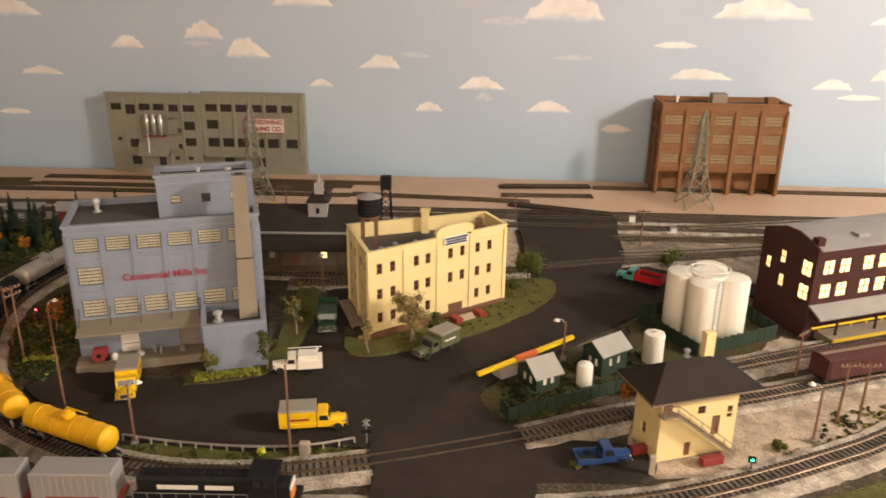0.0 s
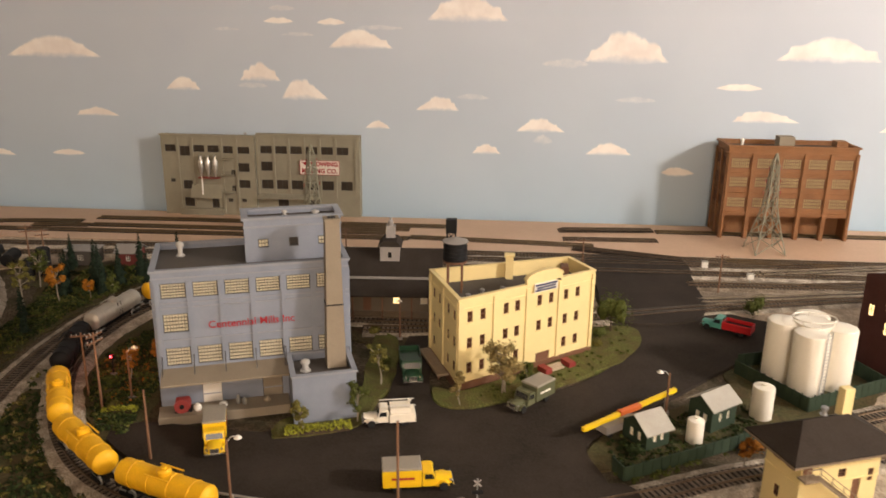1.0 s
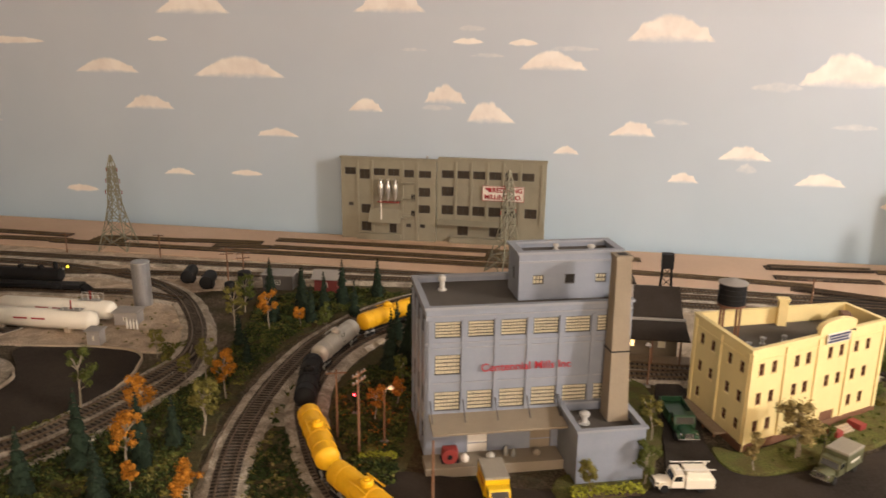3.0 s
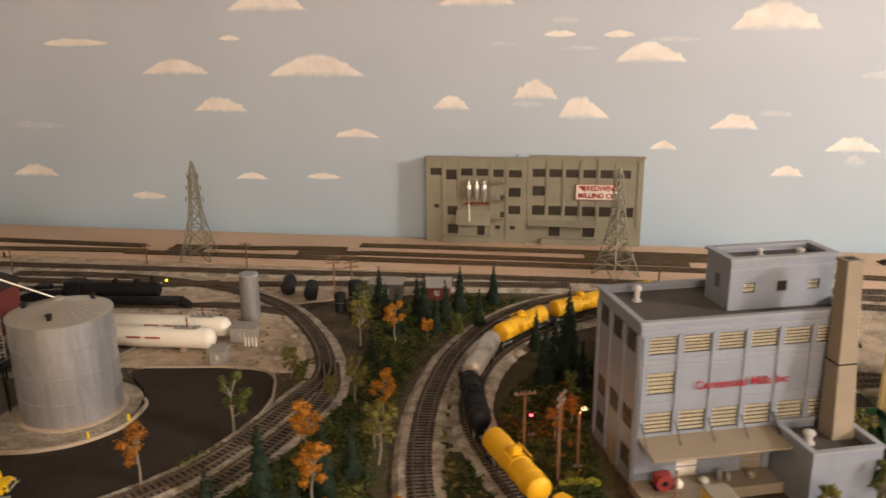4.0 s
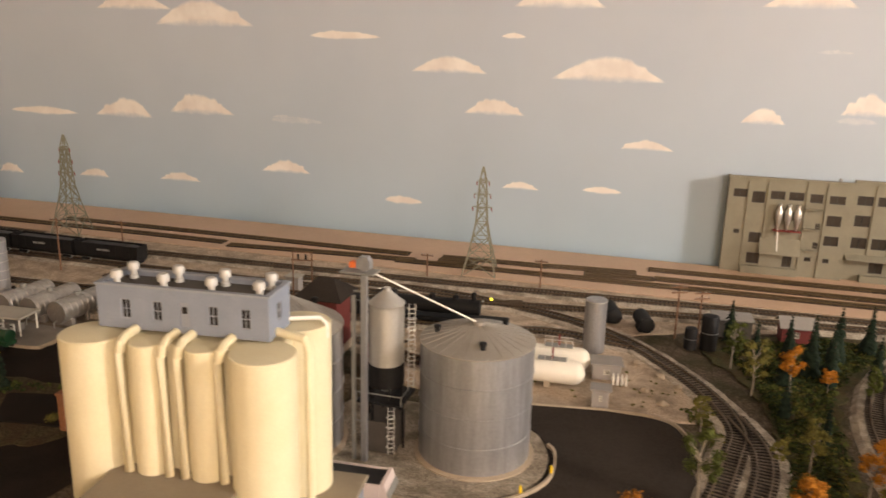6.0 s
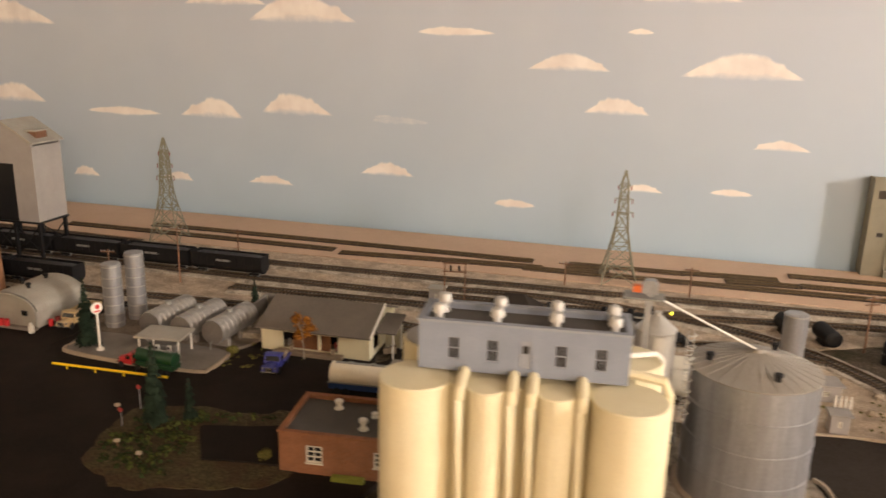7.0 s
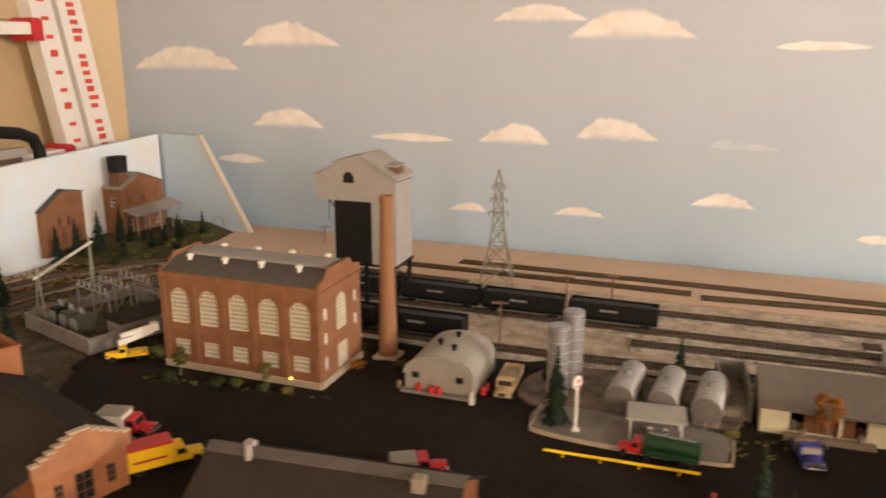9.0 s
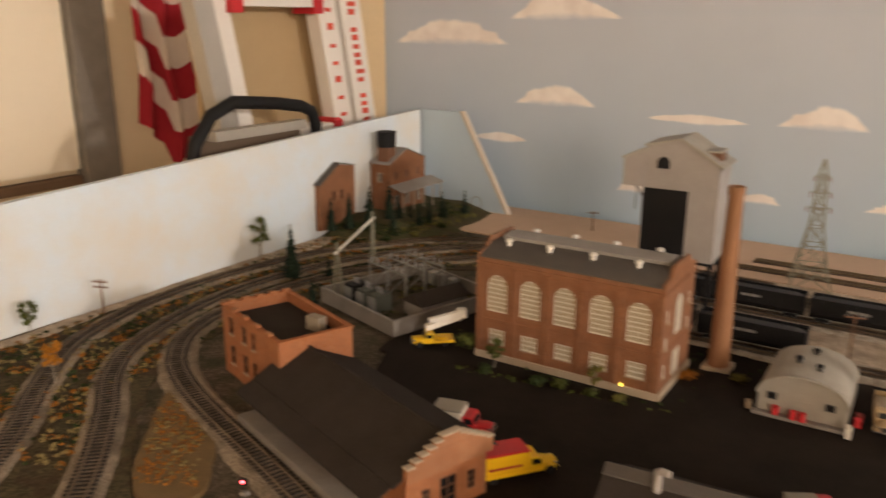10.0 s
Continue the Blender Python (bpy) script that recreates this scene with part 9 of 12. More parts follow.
def truck(x, y, turn, label, body, bed, category="truck", L=0.078, w=0.027, rim=None, kind="box", bed_mat=None, top_mat=None, z=0.0042, scale=1.0, group="", height=0.026):
    th = thing("truck", pose(x, y, z, 0, 0, turn) @ Matrix.Scale(scale, 4), label, category, group)
    r, rim = 0.0050, rim or RIM
    cx0 = L / 2 - 0.034
    part("chassis", Shape().slab(-L / 2 + 0.002, L / 2 - 0.003, -w * 0.22, w * 0.22, 0.0042, 0.0072), P_BLACK, th)
    wheel_set(th, (-L / 2 + 0.016, L / 2 - 0.0105), w / 2 - 0.002, r, rim)
    cab(th, cx0, cx0 + 0.0150, w * 0.88, 0.0062, 0.0235, body)
    b0, b1, zb = -L / 2, cx0 - 0.0012, 0.0078
    bm = bed_mat or body
    if kind in ("box", "tarp"):
        part("cargo_box", Shape().slab(b0, b1, -w / 2, w / 2, zb, zb + height - 0.006, 0.0008), bm, th)
        part("box_roof", Shape().slab(b0 - 0.0003, b1 + 0.0003, -w / 2 - 0.0003, w / 2 + 0.0003, zb + height - 0.0058, zb + height - 0.0035, 0.001), top_mat or bm, th, "grey roof")
        part("side_board", Shape().slab(b0 + 0.0005, b1 - 0.0005, -w / 2 - 0.0010, -w / 2 - 0.0001, zb, zb + 0.005, 0.0002), body, th)
        for yy in (-w / 2 - 0.0006, w / 2 + 0.0002):
            part("bar", Shape().box(b0 + 0.010, b1 - 0.008, yy, yy + 0.0004, zb + 0.009, zb + 0.0115), RED_PAINT if kind == "box" else WHITE_SIGN, th)
    elif kind == "dump":
        s = Shape().box(b0, b1, -w / 2, w / 2, zb, zb + 0.0012)
        part("bed_floor", s, bm, th)
        for a in ((b0, b1, -w / 2, -w / 2 + 0.0014), (b0, b1, w / 2 - 0.0014, w / 2), (b0, b0 + 0.0014, -w / 2 + 0.0015, w / 2 - 0.0015), (b1 - 0.0014, b1, -w / 2 + 0.0015, w / 2 - 0.0015)):
            part("bed_side", Shape().slab(a[0], a[1], a[2], a[3], zb + 0.0013, zb + 0.0125, 0.0004), bm, th)
        part("load", Shape().box(b0 + 0.002, b1 - 0.002, -w / 2 + 0.002, w / 2 - 0.002, zb + 0.0014, zb + 0.0065), top_mat or BALLAST, th)
    elif kind == "hopper":
        part("hopper_body", Shape().extrude_y([(b0, zb + 0.001), (b1 - 0.003, zb + 0.001), (b1, zb + 0.006), (b1, zb + 0.017), (b0 + 0.010, zb + 0.017), (b0, zb + 0.010)], -w / 2, w / 2), bm, th)
        for k in range(4):
            part("roof_rib", Shape().slab(b0 + 0.011, b1 - 0.001, -w * 0.42 + w * 0.25 * k, -w * 0.42 + w * 0.25 * k + 0.0022, zb + 0.0171, zb + 0.0182, 0.0004), bm, th)
        part("placard", Shape().slab((b0 + b1) / 2 + 0.004, (b0 + b1) / 2 + 0.015, -w / 2 - 0.0006, -w / 2 - 0.0001, zb + 0.003, zb + 0.009, 0.0002), STEEL, th, "grey data plate")
        part("running_board", Shape().slab(b1 - 0.002, L / 2 - 0.006, -w / 2 + 0.001, w / 2 - 0.001, 0.0045, 0.0068, 0.0004), RED_RIM, th, "red running board")
    elif kind == "utility":
        part("body_box", Shape().slab(b0, b1, -w / 2, w / 2, zb - 0.002, zb + 0.0105, 0.001), bm, th)
        part("upper_box", Shape().slab(b0 + 0.006, b1 - 0.001, -w / 2 + 0.002, w / 2 - 0.002, zb + 0.0106, zb + 0.0175, 0.0008), bm, th)
        for k in range(3):
            part("locker_door", Shape().box(b0 + 0.004 + 0.011 * k, b0 + 0.013 + 0.011 * k, -w / 2 - 0.0004, -w / 2 - 0.0001, zb, zb + 0.008), bm, th)
        part("rack", Shape().bar((b0, -w * 0.35, zb + 0.021), (cx0 + 0.012, -w * 0.35, zb + 0.021), 0.001).bar((b0, w * 0.35, zb + 0.021), (cx0 + 0.012, w * 0.35, zb + 0.021), 0.001).bar((b0 + 0.008, -w * 0.35, zb + 0.017), (b0 + 0.008, -w * 0.35, zb + 0.021), 0.001).bar((b0 + 0.008, w * 0.35, zb + 0.017), (b0 + 0.008, w * 0.35, zb + 0.021), 0.001), WHITE, th)
        part("lamp", Shape().cyl(b0 + 0.006, -w * 0.3, zb + 0.0176, zb + 0.021, 0.0016, 8), WHITE, th)
        part("lamp", Shape().cyl(cx0 + 0.006, 0.0, 0.0236, 0.0262, 0.0016, 8), WHITE, th)
    elif kind == "flat":
        part("flatbed", Shape().slab(b0, b1, -w / 2, w / 2, zb, zb + 0.0022, 0.0004), bm, th)
        for k in range(5):
            part("sack", Shape().slab(b0 + 0.003 + 0.0075 * k, b0 + 0.0098 + 0.0075 * k, -w * 0.4, w * 0.38, zb + 0.0023, zb + 0.008 + 0.002 * (k % 2), 0.0016), top_mat or WOOD, th)
    elif kind == "crane":
        part("turntable", Shape().cyl(b0 + 0.018, 0, zb, zb + 0.006, 0.009, 16), bm, th)
        part("deck", Shape().slab(b0, b1, -w / 2, w / 2, zb - 0.001, zb + 0.003, 0.0005), bm, th)
        part("boom", Shape().bar((cx0 + 0.012, 0, 0.028), (b0 - 0.012, 0.002, 0.046), 0.009), WHITE, th, "white folded crane boom")
        part("boom", Shape().bar((b0 - 0.010, 0.004, 0.052), (b0 + 0.040, 0.006, 0.042), 0.007), WHITE, th, "white folded crane boom")
        part("bucket", Shape().slab(b0 - 0.020, b0 - 0.006, -0.007, 0.007, 0.044, 0.057), WHITE, th)
    elif kind == "pickup":
        part("bed_floor", Shape().box(b0, b1, -w / 2 + 0.001, w / 2 - 0.001, zb - 0.002, zb - 0.001), bm, th)
        for a in ((b0, b1, -w / 2, -w / 2 + 0.0020), (b0, b1, w / 2 - 0.0020, w / 2), (b0, b0 + 0.0014, -w / 2 + 0.0021, w / 2 - 0.0021)):
            part("bed_side", Shape().slab(a[0], a[1], a[2], a[3], zb - 0.002, zb + 0.0048, 0.0006), bm, th)
    return th


def tanker_semi(x, y, turn, label, tank_mat, cab_mat, chassis_mat, L=0.118, r=0.0145, z=0.0042, scale=1.0):
    th = thing("tanker_truck", pose(x, y, z, 0, 0, turn) @ Matrix.Scale(scale, 4), label, "tanker truck", "tanker trucks")
    part("tank", Shape().capsule((-L / 2 + 0.004, 0, 0.0255), (L / 2 - 0.006, 0, 0.0255), r, 22, 0.14), tank_mat, th)
    part("skirt", Shape().slab(-L / 2 + 0.003, L / 2 - 0.006, -r * 0.96, r * 0.96, 0.0085, 0.0165, 0.001), chassis_mat, th)
    wheel_set(th, (-L / 2 + 0.014, -L / 2 + 0.026), r - 0.002, 0.0052, RIM)
    for k in range(3):
        part("hatch", Shape().cyl(-L / 4 + L / 4 * k, 0, 0.0255 + r - 0.001, 0.0255 + r + 0.002, 0.003, 10), STEEL, th)
    part("walkway", Shape().box(-L / 2 + 0.01, L / 2 - 0.012, -0.0025, 0.0025, 0.0255 + r - 0.0002, 0.0255 + r + 0.0006), STEEL, th)
    part("frame", Shape().slab(L / 2 - 0.022, L / 2 + 0.030, -0.005, 0.005, 0.0050, 0.0084), P_BLACK, th)
    wheel_set(th, (L / 2 - 0.010, L / 2 + 0.025), 0.0115, 0.0052, RIM)
    cab(th, L / 2 + 0.001, L / 2 + 0.015, 0.026, 0.0086, 0.0268, cab_mat, 0.017)
    part("stack", Shape().cyl(L / 2 - 0.001, 0.011, 0.010, 0.034, 0.0010, 8), CHROME, th)
    part("rub_rail", Shape().slab(-L / 2 + 0.002, L / 2 - 0.004, -r - 0.0006, -r * 0.93, 0.0166, 0.0182, 0.0003), STEEL, th)
    if tank_mat is P_WHITE:
        for a, b, c, lb in ((0.010, 0.030, P_BLUE, "blue swoosh on the tank"), (0.031, 0.044, P_YELLOW, "yellow swoosh on the tank")):
            wave = Shape()
            for sy in (-1, 1):
                pts = [(a + (b - a) * k / 8, 2 * math.pi * 0.080 * math.sin(math.pi * k / 8)) for k in range(9)]
                vs = []
                for x, half in pts:
                    for q in range(5):
                        e = -0.22 - half + half * 1.8 * q / 4
                        vs.append((x, sy * (r + 0.0006) * math.cos(e), 0.0255 + (r + 0.0006) * math.sin(e)))
                wave.add(vs, [(5 * k + q, 5 * k + q + 5, 5 * k + q + 6, 5 * k + q + 1) for k in range(8) for q in range(4)])
            part("swoosh", wave, c, th, lb)
    return th


truck(-0.441, 0.861, -72, "bright yellow delivery truck backed to the mill dock", P_YELLOW, None, kind="box", top_mat=CANVAS, group="yellow delivery trucks")
truck(-0.187, 0.791, 10, "bright yellow delivery truck with red wheels and grey roof", P_YELLOW, None, kind="box", top_mat=CANVAS, rim=RED_RIM, group="yellow delivery trucks")
truck(-0.237, 0.927, 192, "cream white utility truck with side lockers", P_WHITE, None, kind="utility", L=0.070, scale=0.95)
truck(-0.224, 1.072, -80, "dark green stake truck parked in the alley", P_GREEN, None, kind="dump", top_mat=P_GREEN, L=0.078, scale=1.15)
truck(-0.055, 0.993, -132, "olive army truck with a grey canvas top", P_OLIVE, None, kind="tarp", top_mat=CANVAS, L=0.074)
truck(0.283, 1.273, 147, "teal cabbed truck with a bright red dump body", P_TEAL, None, kind="dump", bed_mat=P_RED, top_mat=P_BLACK, L=0.082)
truck(0.145, 0.743, 10, "blue pickup truck parked by the signal tower", P_BLUE, None, category="pickup truck", kind="pickup", L=0.062, w=0.024)
truck(-1.252, 0.812, 9, "bright yellow covered hopper truck with red running gear", P_YELLOW, None, kind="hopper", rim=RED_RIM, L=0.092, w=0.034)
truck(-1.862, 1.140, -80, "violet blue flatbed truck loaded with sacks", P_VIOLET, None, kind="flat", L=0.066)
truck(-2.240, 1.205, -86, "tan dump truck beside the metal hut", P_TAN, None, kind="dump", L=0.088, z=0.0042)
truck(-2.272, 0.952, 30, "red pickup truck with a pale camper box", P_RED, None, category="pickup truck", kind="box", bed_mat=CANVAS, top_mat=CANVAS, L=0.064, height=0.020)
truck(-2.552, 0.868, 52, "yellow truck with a bright red van body", P_YELLOW, None, kind="box", bed_mat=P_YELLOW, top_mat=P_RED, L=0.090, height=0.030)
truck(-2.644, 0.916, 14, "white and red delivery truck beside the freight house", P_RED, None, kind="box", bed_mat=P_WHITE, top_mat=CANVAS, L=0.070)
truck(-2.815, 1.105, 222, "yellow crane truck with a white folded boom", P_YELLOW, None, category="crane truck", kind="crane", L=0.066, w=0.030, scale=0.92)
truck(-2.105, 0.782, 80, "white utility van at the warehouse gable", P_WHITE, None, kind="utility", L=0.072)
tanker_semi(-1.7025, 1.103, 5, "white tank trailer with blue skirt and blue tractor", P_WHITE, P_BLUE, P_BLUE, 0.120)
tanker_semi(-2.010, 1.080, 176, "dark green tank trailer with a red and white tractor", P_GREEN, P_RED, P_GREEN, 0.085, 0.0125, scale=0.80)
hop = thing("grain_trailer", pose(-1.386, 0.874, 0.0042, 0, 0, 4), "pale pinkish grain trailer with dark open top backed to the elevator", "trailer")
P_PALE = paint("pale_pink_enamel", (0.62, 0.53, 0.50))
for y0, y1 in ((-0.0175, -0.0160), (0.0160, 0.0175)):
    part("side", Shape().extrude_x([(y0, 0.0125), (y1, 0.0125), (y1, 0.0300), (y0, 0.0300)], -0.06, 0.066), P_PALE, hop)
part("end", Shape().extrude_y([(0.0662, 0.0095), (0.0755, 0.0150), (0.0700, 0.0310), (0.0662, 0.0310)], -0.0172, 0.0172), P_PALE, hop, "pale sloping end wall")
part("rib", Shape().extrude_y([(0.0756, 0.0152), (0.0768, 0.0158), (0.0740, 0.0222), (0.0731, 0.0220)], -0.0172, 0.0172), STEEL, hop)
part("floor", Shape().box(-0.06, 0.066, -0.0159, 0.0159, 0.0110, 0.0124), P_PALE, hop)
part("tarp", Shape().slab(-0.059, 0.0655, -0.0156, 0.0156, 0.0262, 0.0285), P_BLACK, hop, "black tarpaulin")
part("chassis", Shape().slab(-0.058, 0.070, -0.010, 0.010, 0.0065, 0.0108), P_BLACK, hop)
wheel_set(hop, (0.036, 0.054), 0.014, 0.0058, CHROME_RIM)
part("side_rail", Shape().slab(-0.05, 0.070, -0.0172, -0.0150, 0.0012, 0.0030), P_OLIVE, hop)


# ---- rail vehicles ----
def along(line, s):
    """The place and heading s metres along a line."""
    i = max(0, min(len(line) - 2, int(s / 0.0075)))
    return line[i] + (line[i + 1] - line[i]) * ((s / 0.0075) - i), line[i + 1] - line[i]


def nearest(line, x, y):
    return min(range(len(line)), key=lambda i: (line[i].x - x) ** 2 + (line[i].y - y) ** 2) * 0.0075


def on_rails(line, s, base):
    a, _ = along(line, s - base / 2)
    b, _ = along(line, s + base / 2)
    c = (a + b) / 2
    return pose(c.x, c.y, 0.0088, 0, 0, math.degrees(math.atan2(b.y - a.y, b.x - a.x)))


def bogie(th, x):
    b = part("bogie", Shape().slab(x - 0.010, x + 0.010, -0.0105, -0.0085, 0.0025, 0.0070).slab(x - 0.010, x + 0.010, 0.0085, 0.0105, 0.0025, 0.0070).box(x - 0.002, x + 0.002, -0.0085, 0.0085, 0.004, 0.007), BLACK, th)
    key = "railwheel"
    if key not in SHARED:
        SHARED[key] = Shape().lathe([(0.0001, -0.0085), (0.0050, -0.0085), (0.0054, -0.0072), (0.0058, -0.0068), (0.0012, -0.0064), (0.0012, 0.0064), (0.0058, 0.0068), (0.0054, 0.0072), (0.0050, 0.0085), (0.0001, 0.0085)], 16).moved(pose(0, 0, 0, 90)).mesh("wheelset", STEEL, 40)
    for k in (-0.0065, 0.0065):
        part("wheelset", SHARED[key], None, b, m=pose(x + k, 0, 0.0054))


def tank_car(m, label, shell, L=0.134, r=0.0145):
    th = thing("tank_car", m, label, "railway tank car", "tank car train")
    part("tank", Shape().capsule((-L / 2 + 0.010, 0, 0.0255), (L / 2 - 0.010, 0, 0.0255), r, 26, 0.42), shell, th)
    part("frame", Shape().slab(-L / 2, L / 2, -0.006, 0.006, 0.0075, 0.0105), BLACK, th)
    d = part("dome", Shape().lathe([(0.0075, 0.036), (0.0075, 0.043), (0.006, 0.0448), (0.0002, 0.0452)], 20), shell, th)
    part("dome_cap", Shape().lathe([(0.0035, 0.0450), (0.0035, 0.047), (0.0002, 0.0475)], 12), shell, d)
    part("walkway", Shape().box(-0.016, 0.016, -0.0125, -0.0105, 0.0395, 0.0402).box(-0.016, 0.016, 0.0105, 0.0125, 0.0395, 0.0402), shell, th)
    for k in (-0.30, -0.1, 0.1, 0.30):
        ring = [(k * L, (r + 0.0003) * math.cos(a), 0.0255 + (r + 0.0003) * math.sin(a)) for a in [2 * math.pi * i / 24 for i in range(25)]]
        part("band", Shape().tube(ring, 0.0005, 5), shell, th)
    for k in (-0.36, 0.36):
        part("saddle", Shape().slab(k * L - 0.005, k * L + 0.005, -0.010, 0.010, 0.0105, 0.0175), BLACK, th)
        bogie(th, k * L)
    for k in (-1, 1):
        part("coupler", Shape().bar((k * L / 2, 0, 0.009), (k * (L / 2 + 0.006), 0, 0.009), 0.0022), STEEL, th)
    part("ladder", Shape().bar((-0.004, -r - 0.001, 0.010), (-0.004, -0.0115, 0.040), 0.0008).bar((0.004, -r - 0.001, 0.010), (0.004, -0.0115, 0.040), 0.0008).bar((-0.004, -r - 0.0008, 0.018), (0.004, -r - 0.0008, 0.018), 0.0007).bar((-0.004, -r - 0.0004, 0.026), (0.004, -r - 0.0004, 0.026), 0.0007), BLACK, th)
    return th


tline = track_line(TRAIN)
s0 = nearest(tline, -0.672, 0.890)
PITCH = 0.1455
SILVER_TANK = mat("silver_tank_car_paint", (0.50, 0.48, 0.43), 0.4, metal=0.3, grain=0.06, dirt=(0.32, 0.28, 0.22))
for k, (shell, label) in enumerate([(TANK_YELLOW, "bright yellow tank car at the train's head"), (TANK_YELLOW, "bright yellow tank car in the train"), (TANK_YELLOW, "bright yellow tank car in the train"), (BLACK, "black tank car in the train"), (SILVER_TANK, "silver tank car in the train"), (TANK_YELLOW, "bright yellow tank car in the train"), (TANK_YELLOW, "bright yellow tank car in the train"), (TANK_YELLOW, "bright yellow tank car in the train")]):
    tank_car(on_rails(tline, s0 + PITCH * (k - 2) + (0.026 if k > 2 else 0.010), 0.096), label, shell)

fline = track_line(FRONT)


def diesel(m):
    th = thing("diesel_locomotive", m, "black diesel locomotive with pale lettering bars", "locomotive")
    L = 0.166
    part("frame", Shape().slab(-L / 2, L / 2, -0.017, 0.017, 0.009, 0.014), BLACK, th)
    part("hood", Shape().extrude_x([(-0.010, 0.0142), (0.010, 0.0142), (0.010, 0.036), (0.007, 0.039), (-0.007, 0.039), (-0.010, 0.036)], -L / 2 + 0.008, 0.035), BLACK, th)
    part("nose", Shape().extrude_x([(-0.010, 0.0142), (0.010, 0.0142), (0.010, 0.030), (0.006, 0.033), (-0.006, 0.033), (-0.010, 0.030)], 0.063, L / 2 - 0.008), BLACK, th)
    part("nose_panel", Shape().slab(L / 2 - 0.0079, L / 2 - 0.0060, -0.010, 0.010, 0.0142, 0.026, 0.0006), mat("orange_nose", (0.62, 0.20, 0.04), 0.45), th, "orange nose panel")
    part("nose_panel", Shape().slab(L / 2 - 0.0079, L / 2 - 0.0060, -0.009, 0.009, 0.0264, 0.032, 0.0006), WHITE_SIGN, th, "white nose panel")
    c = part("cab", Shape().slab(0.036, 0.062, -0.016, 0.016, 0.0142, 0.043, 0.002), BLACK, th)
    part("cab_roof", Shape().slab(0.034, 0.064, -0.0165, 0.0165, 0.0432, 0.0450, 0.001), BLACK, c)
    for y in (-0.0164, 0.0161):
        part("cab_window", Shape().box(0.041, 0.049, y, y + 0.0003, 0.034, 0.043), GLASS, c)
        part("cab_window", Shape().box(0.051, 0.058, y, y + 0.0003, 0.034, 0.043), GLASS, c)
    for k in range(5):
        part("fan", Shape().cyl(-L / 2 + 0.020 + 0.016 * k, 0, 0.0391, 0.0405, 0.005, 14), BLACK, th)
    for x0, x1 in ((-0.055, -0.015), (-0.008, 0.020)):
        part("bar", Shape().box(x0, x1, -0.0104, -0.0101, 0.026, 0.031), WHITE_SIGN, th)
    rl = Shape()
    for y in (-0.0165, 0.0165):
        rl.bar((-L / 2 + 0.004, y, 0.026), (0.034, y, 0.026), 0.0006)
        for k in range(9):
            rl.bar((-L / 2 + 0.006 + 0.014 * k, y, 0.014), (-L / 2 + 0.006 + 0.014 * k, y, 0.026), 0.0006)
    part("handrail", rl, STEEL, th)
    part("fuel_tank", Shape().slab(-0.022, 0.022, -0.013, 0.013, 0.002, 0.0088), BLACK, th)
    for x in (-0.062, 0.062):
        bogie(th, x)


def container_car(m, label):
    th = thing("container_car", m, label, "railway flat car", "container cars")
    L = 0.088
    part("deck", Shape().slab(-L / 2, L / 2, -0.0155, 0.0155, 0.008, 0.012), RUST, th)
    c = part("container", Shape().slab(-L / 2 + 0.004, L / 2 - 0.004, -0.0150, 0.0150, 0.0122, 0.044, 0.0012), mat("silver_container", (0.36, 0.34, 0.325), 0.5, metal=0.3, grain=0.06) if "silver_container" not in bpy.data.materials else bpy.data.materials["silver_container"], th, "ribbed silver container")
    for k in range(11):
        part("rib", Shape().box(-L / 2 + 0.008 + 0.007 * k, -L / 2 + 0.010 + 0.007 * k, -0.0155, -0.0151, 0.014, 0.042), bpy.data.materials["silver_container"], c)
    part("bar", Shape().box(-0.026, 0.026, -0.0160, -0.0156, 0.0170, 0.0185), RUST, c)
    for x in (-0.030, 0.030):
        bogie(th, x)


sf = nearest(fline, -0.25, 0.637)
diesel(on_rails(fline, sf, 0.12))
for k in (0, 1, 2):
    container_car(on_rails(fline, sf - 0.138 - 0.0925 * k, 0.060), "flat car carrying a silver shipping container")


def box_car(m, label, body, L=0.140, H=0.044, name="box_car", group="box cars"):
    th = thing(name, m, label, "railway box car", group)
    part("body", Shape().slab(-L / 2, L / 2, -0.0160, 0.0160, 0.010, H, 0.0012), body, th)
    part("roof", Shape().extrude_x([(-0.0165, H + 0.0001), (0.0165, H + 0.0001), (0.0165, H + 0.0012), (0, H + 0.0038), (-0.0165, H + 0.0012)], -L / 2, L / 2), body, th)
    part("roof_walk", Shape().box(-L / 2, L / 2, -0.003, 0.003, H + 0.0042, H + 0.0050), WOOD, th)
    for y in (-0.0168, 0.0161):
        part("door", Shape().slab(-0.015, 0.015, y, y + 0.0007, 0.011, H - 0.003, 0.0002), body, th)
        for k in range(9):
            x = -L / 2 + 0.004 + (L - 0.008) * k / 8
            if abs(x) > 0.018:
                part("rib", Shape().box(x - 0.0006, x + 0.0006, y, y + 0.0007, 0.011, H - 0.001), body, th)
    part("frame", Shape().slab(-L / 2, L / 2, -0.006, 0.006, 0.0072, 0.0098), BLACK, th)
    for x in (-L * 0.36, L * 0.36):
        bogie(th, x)


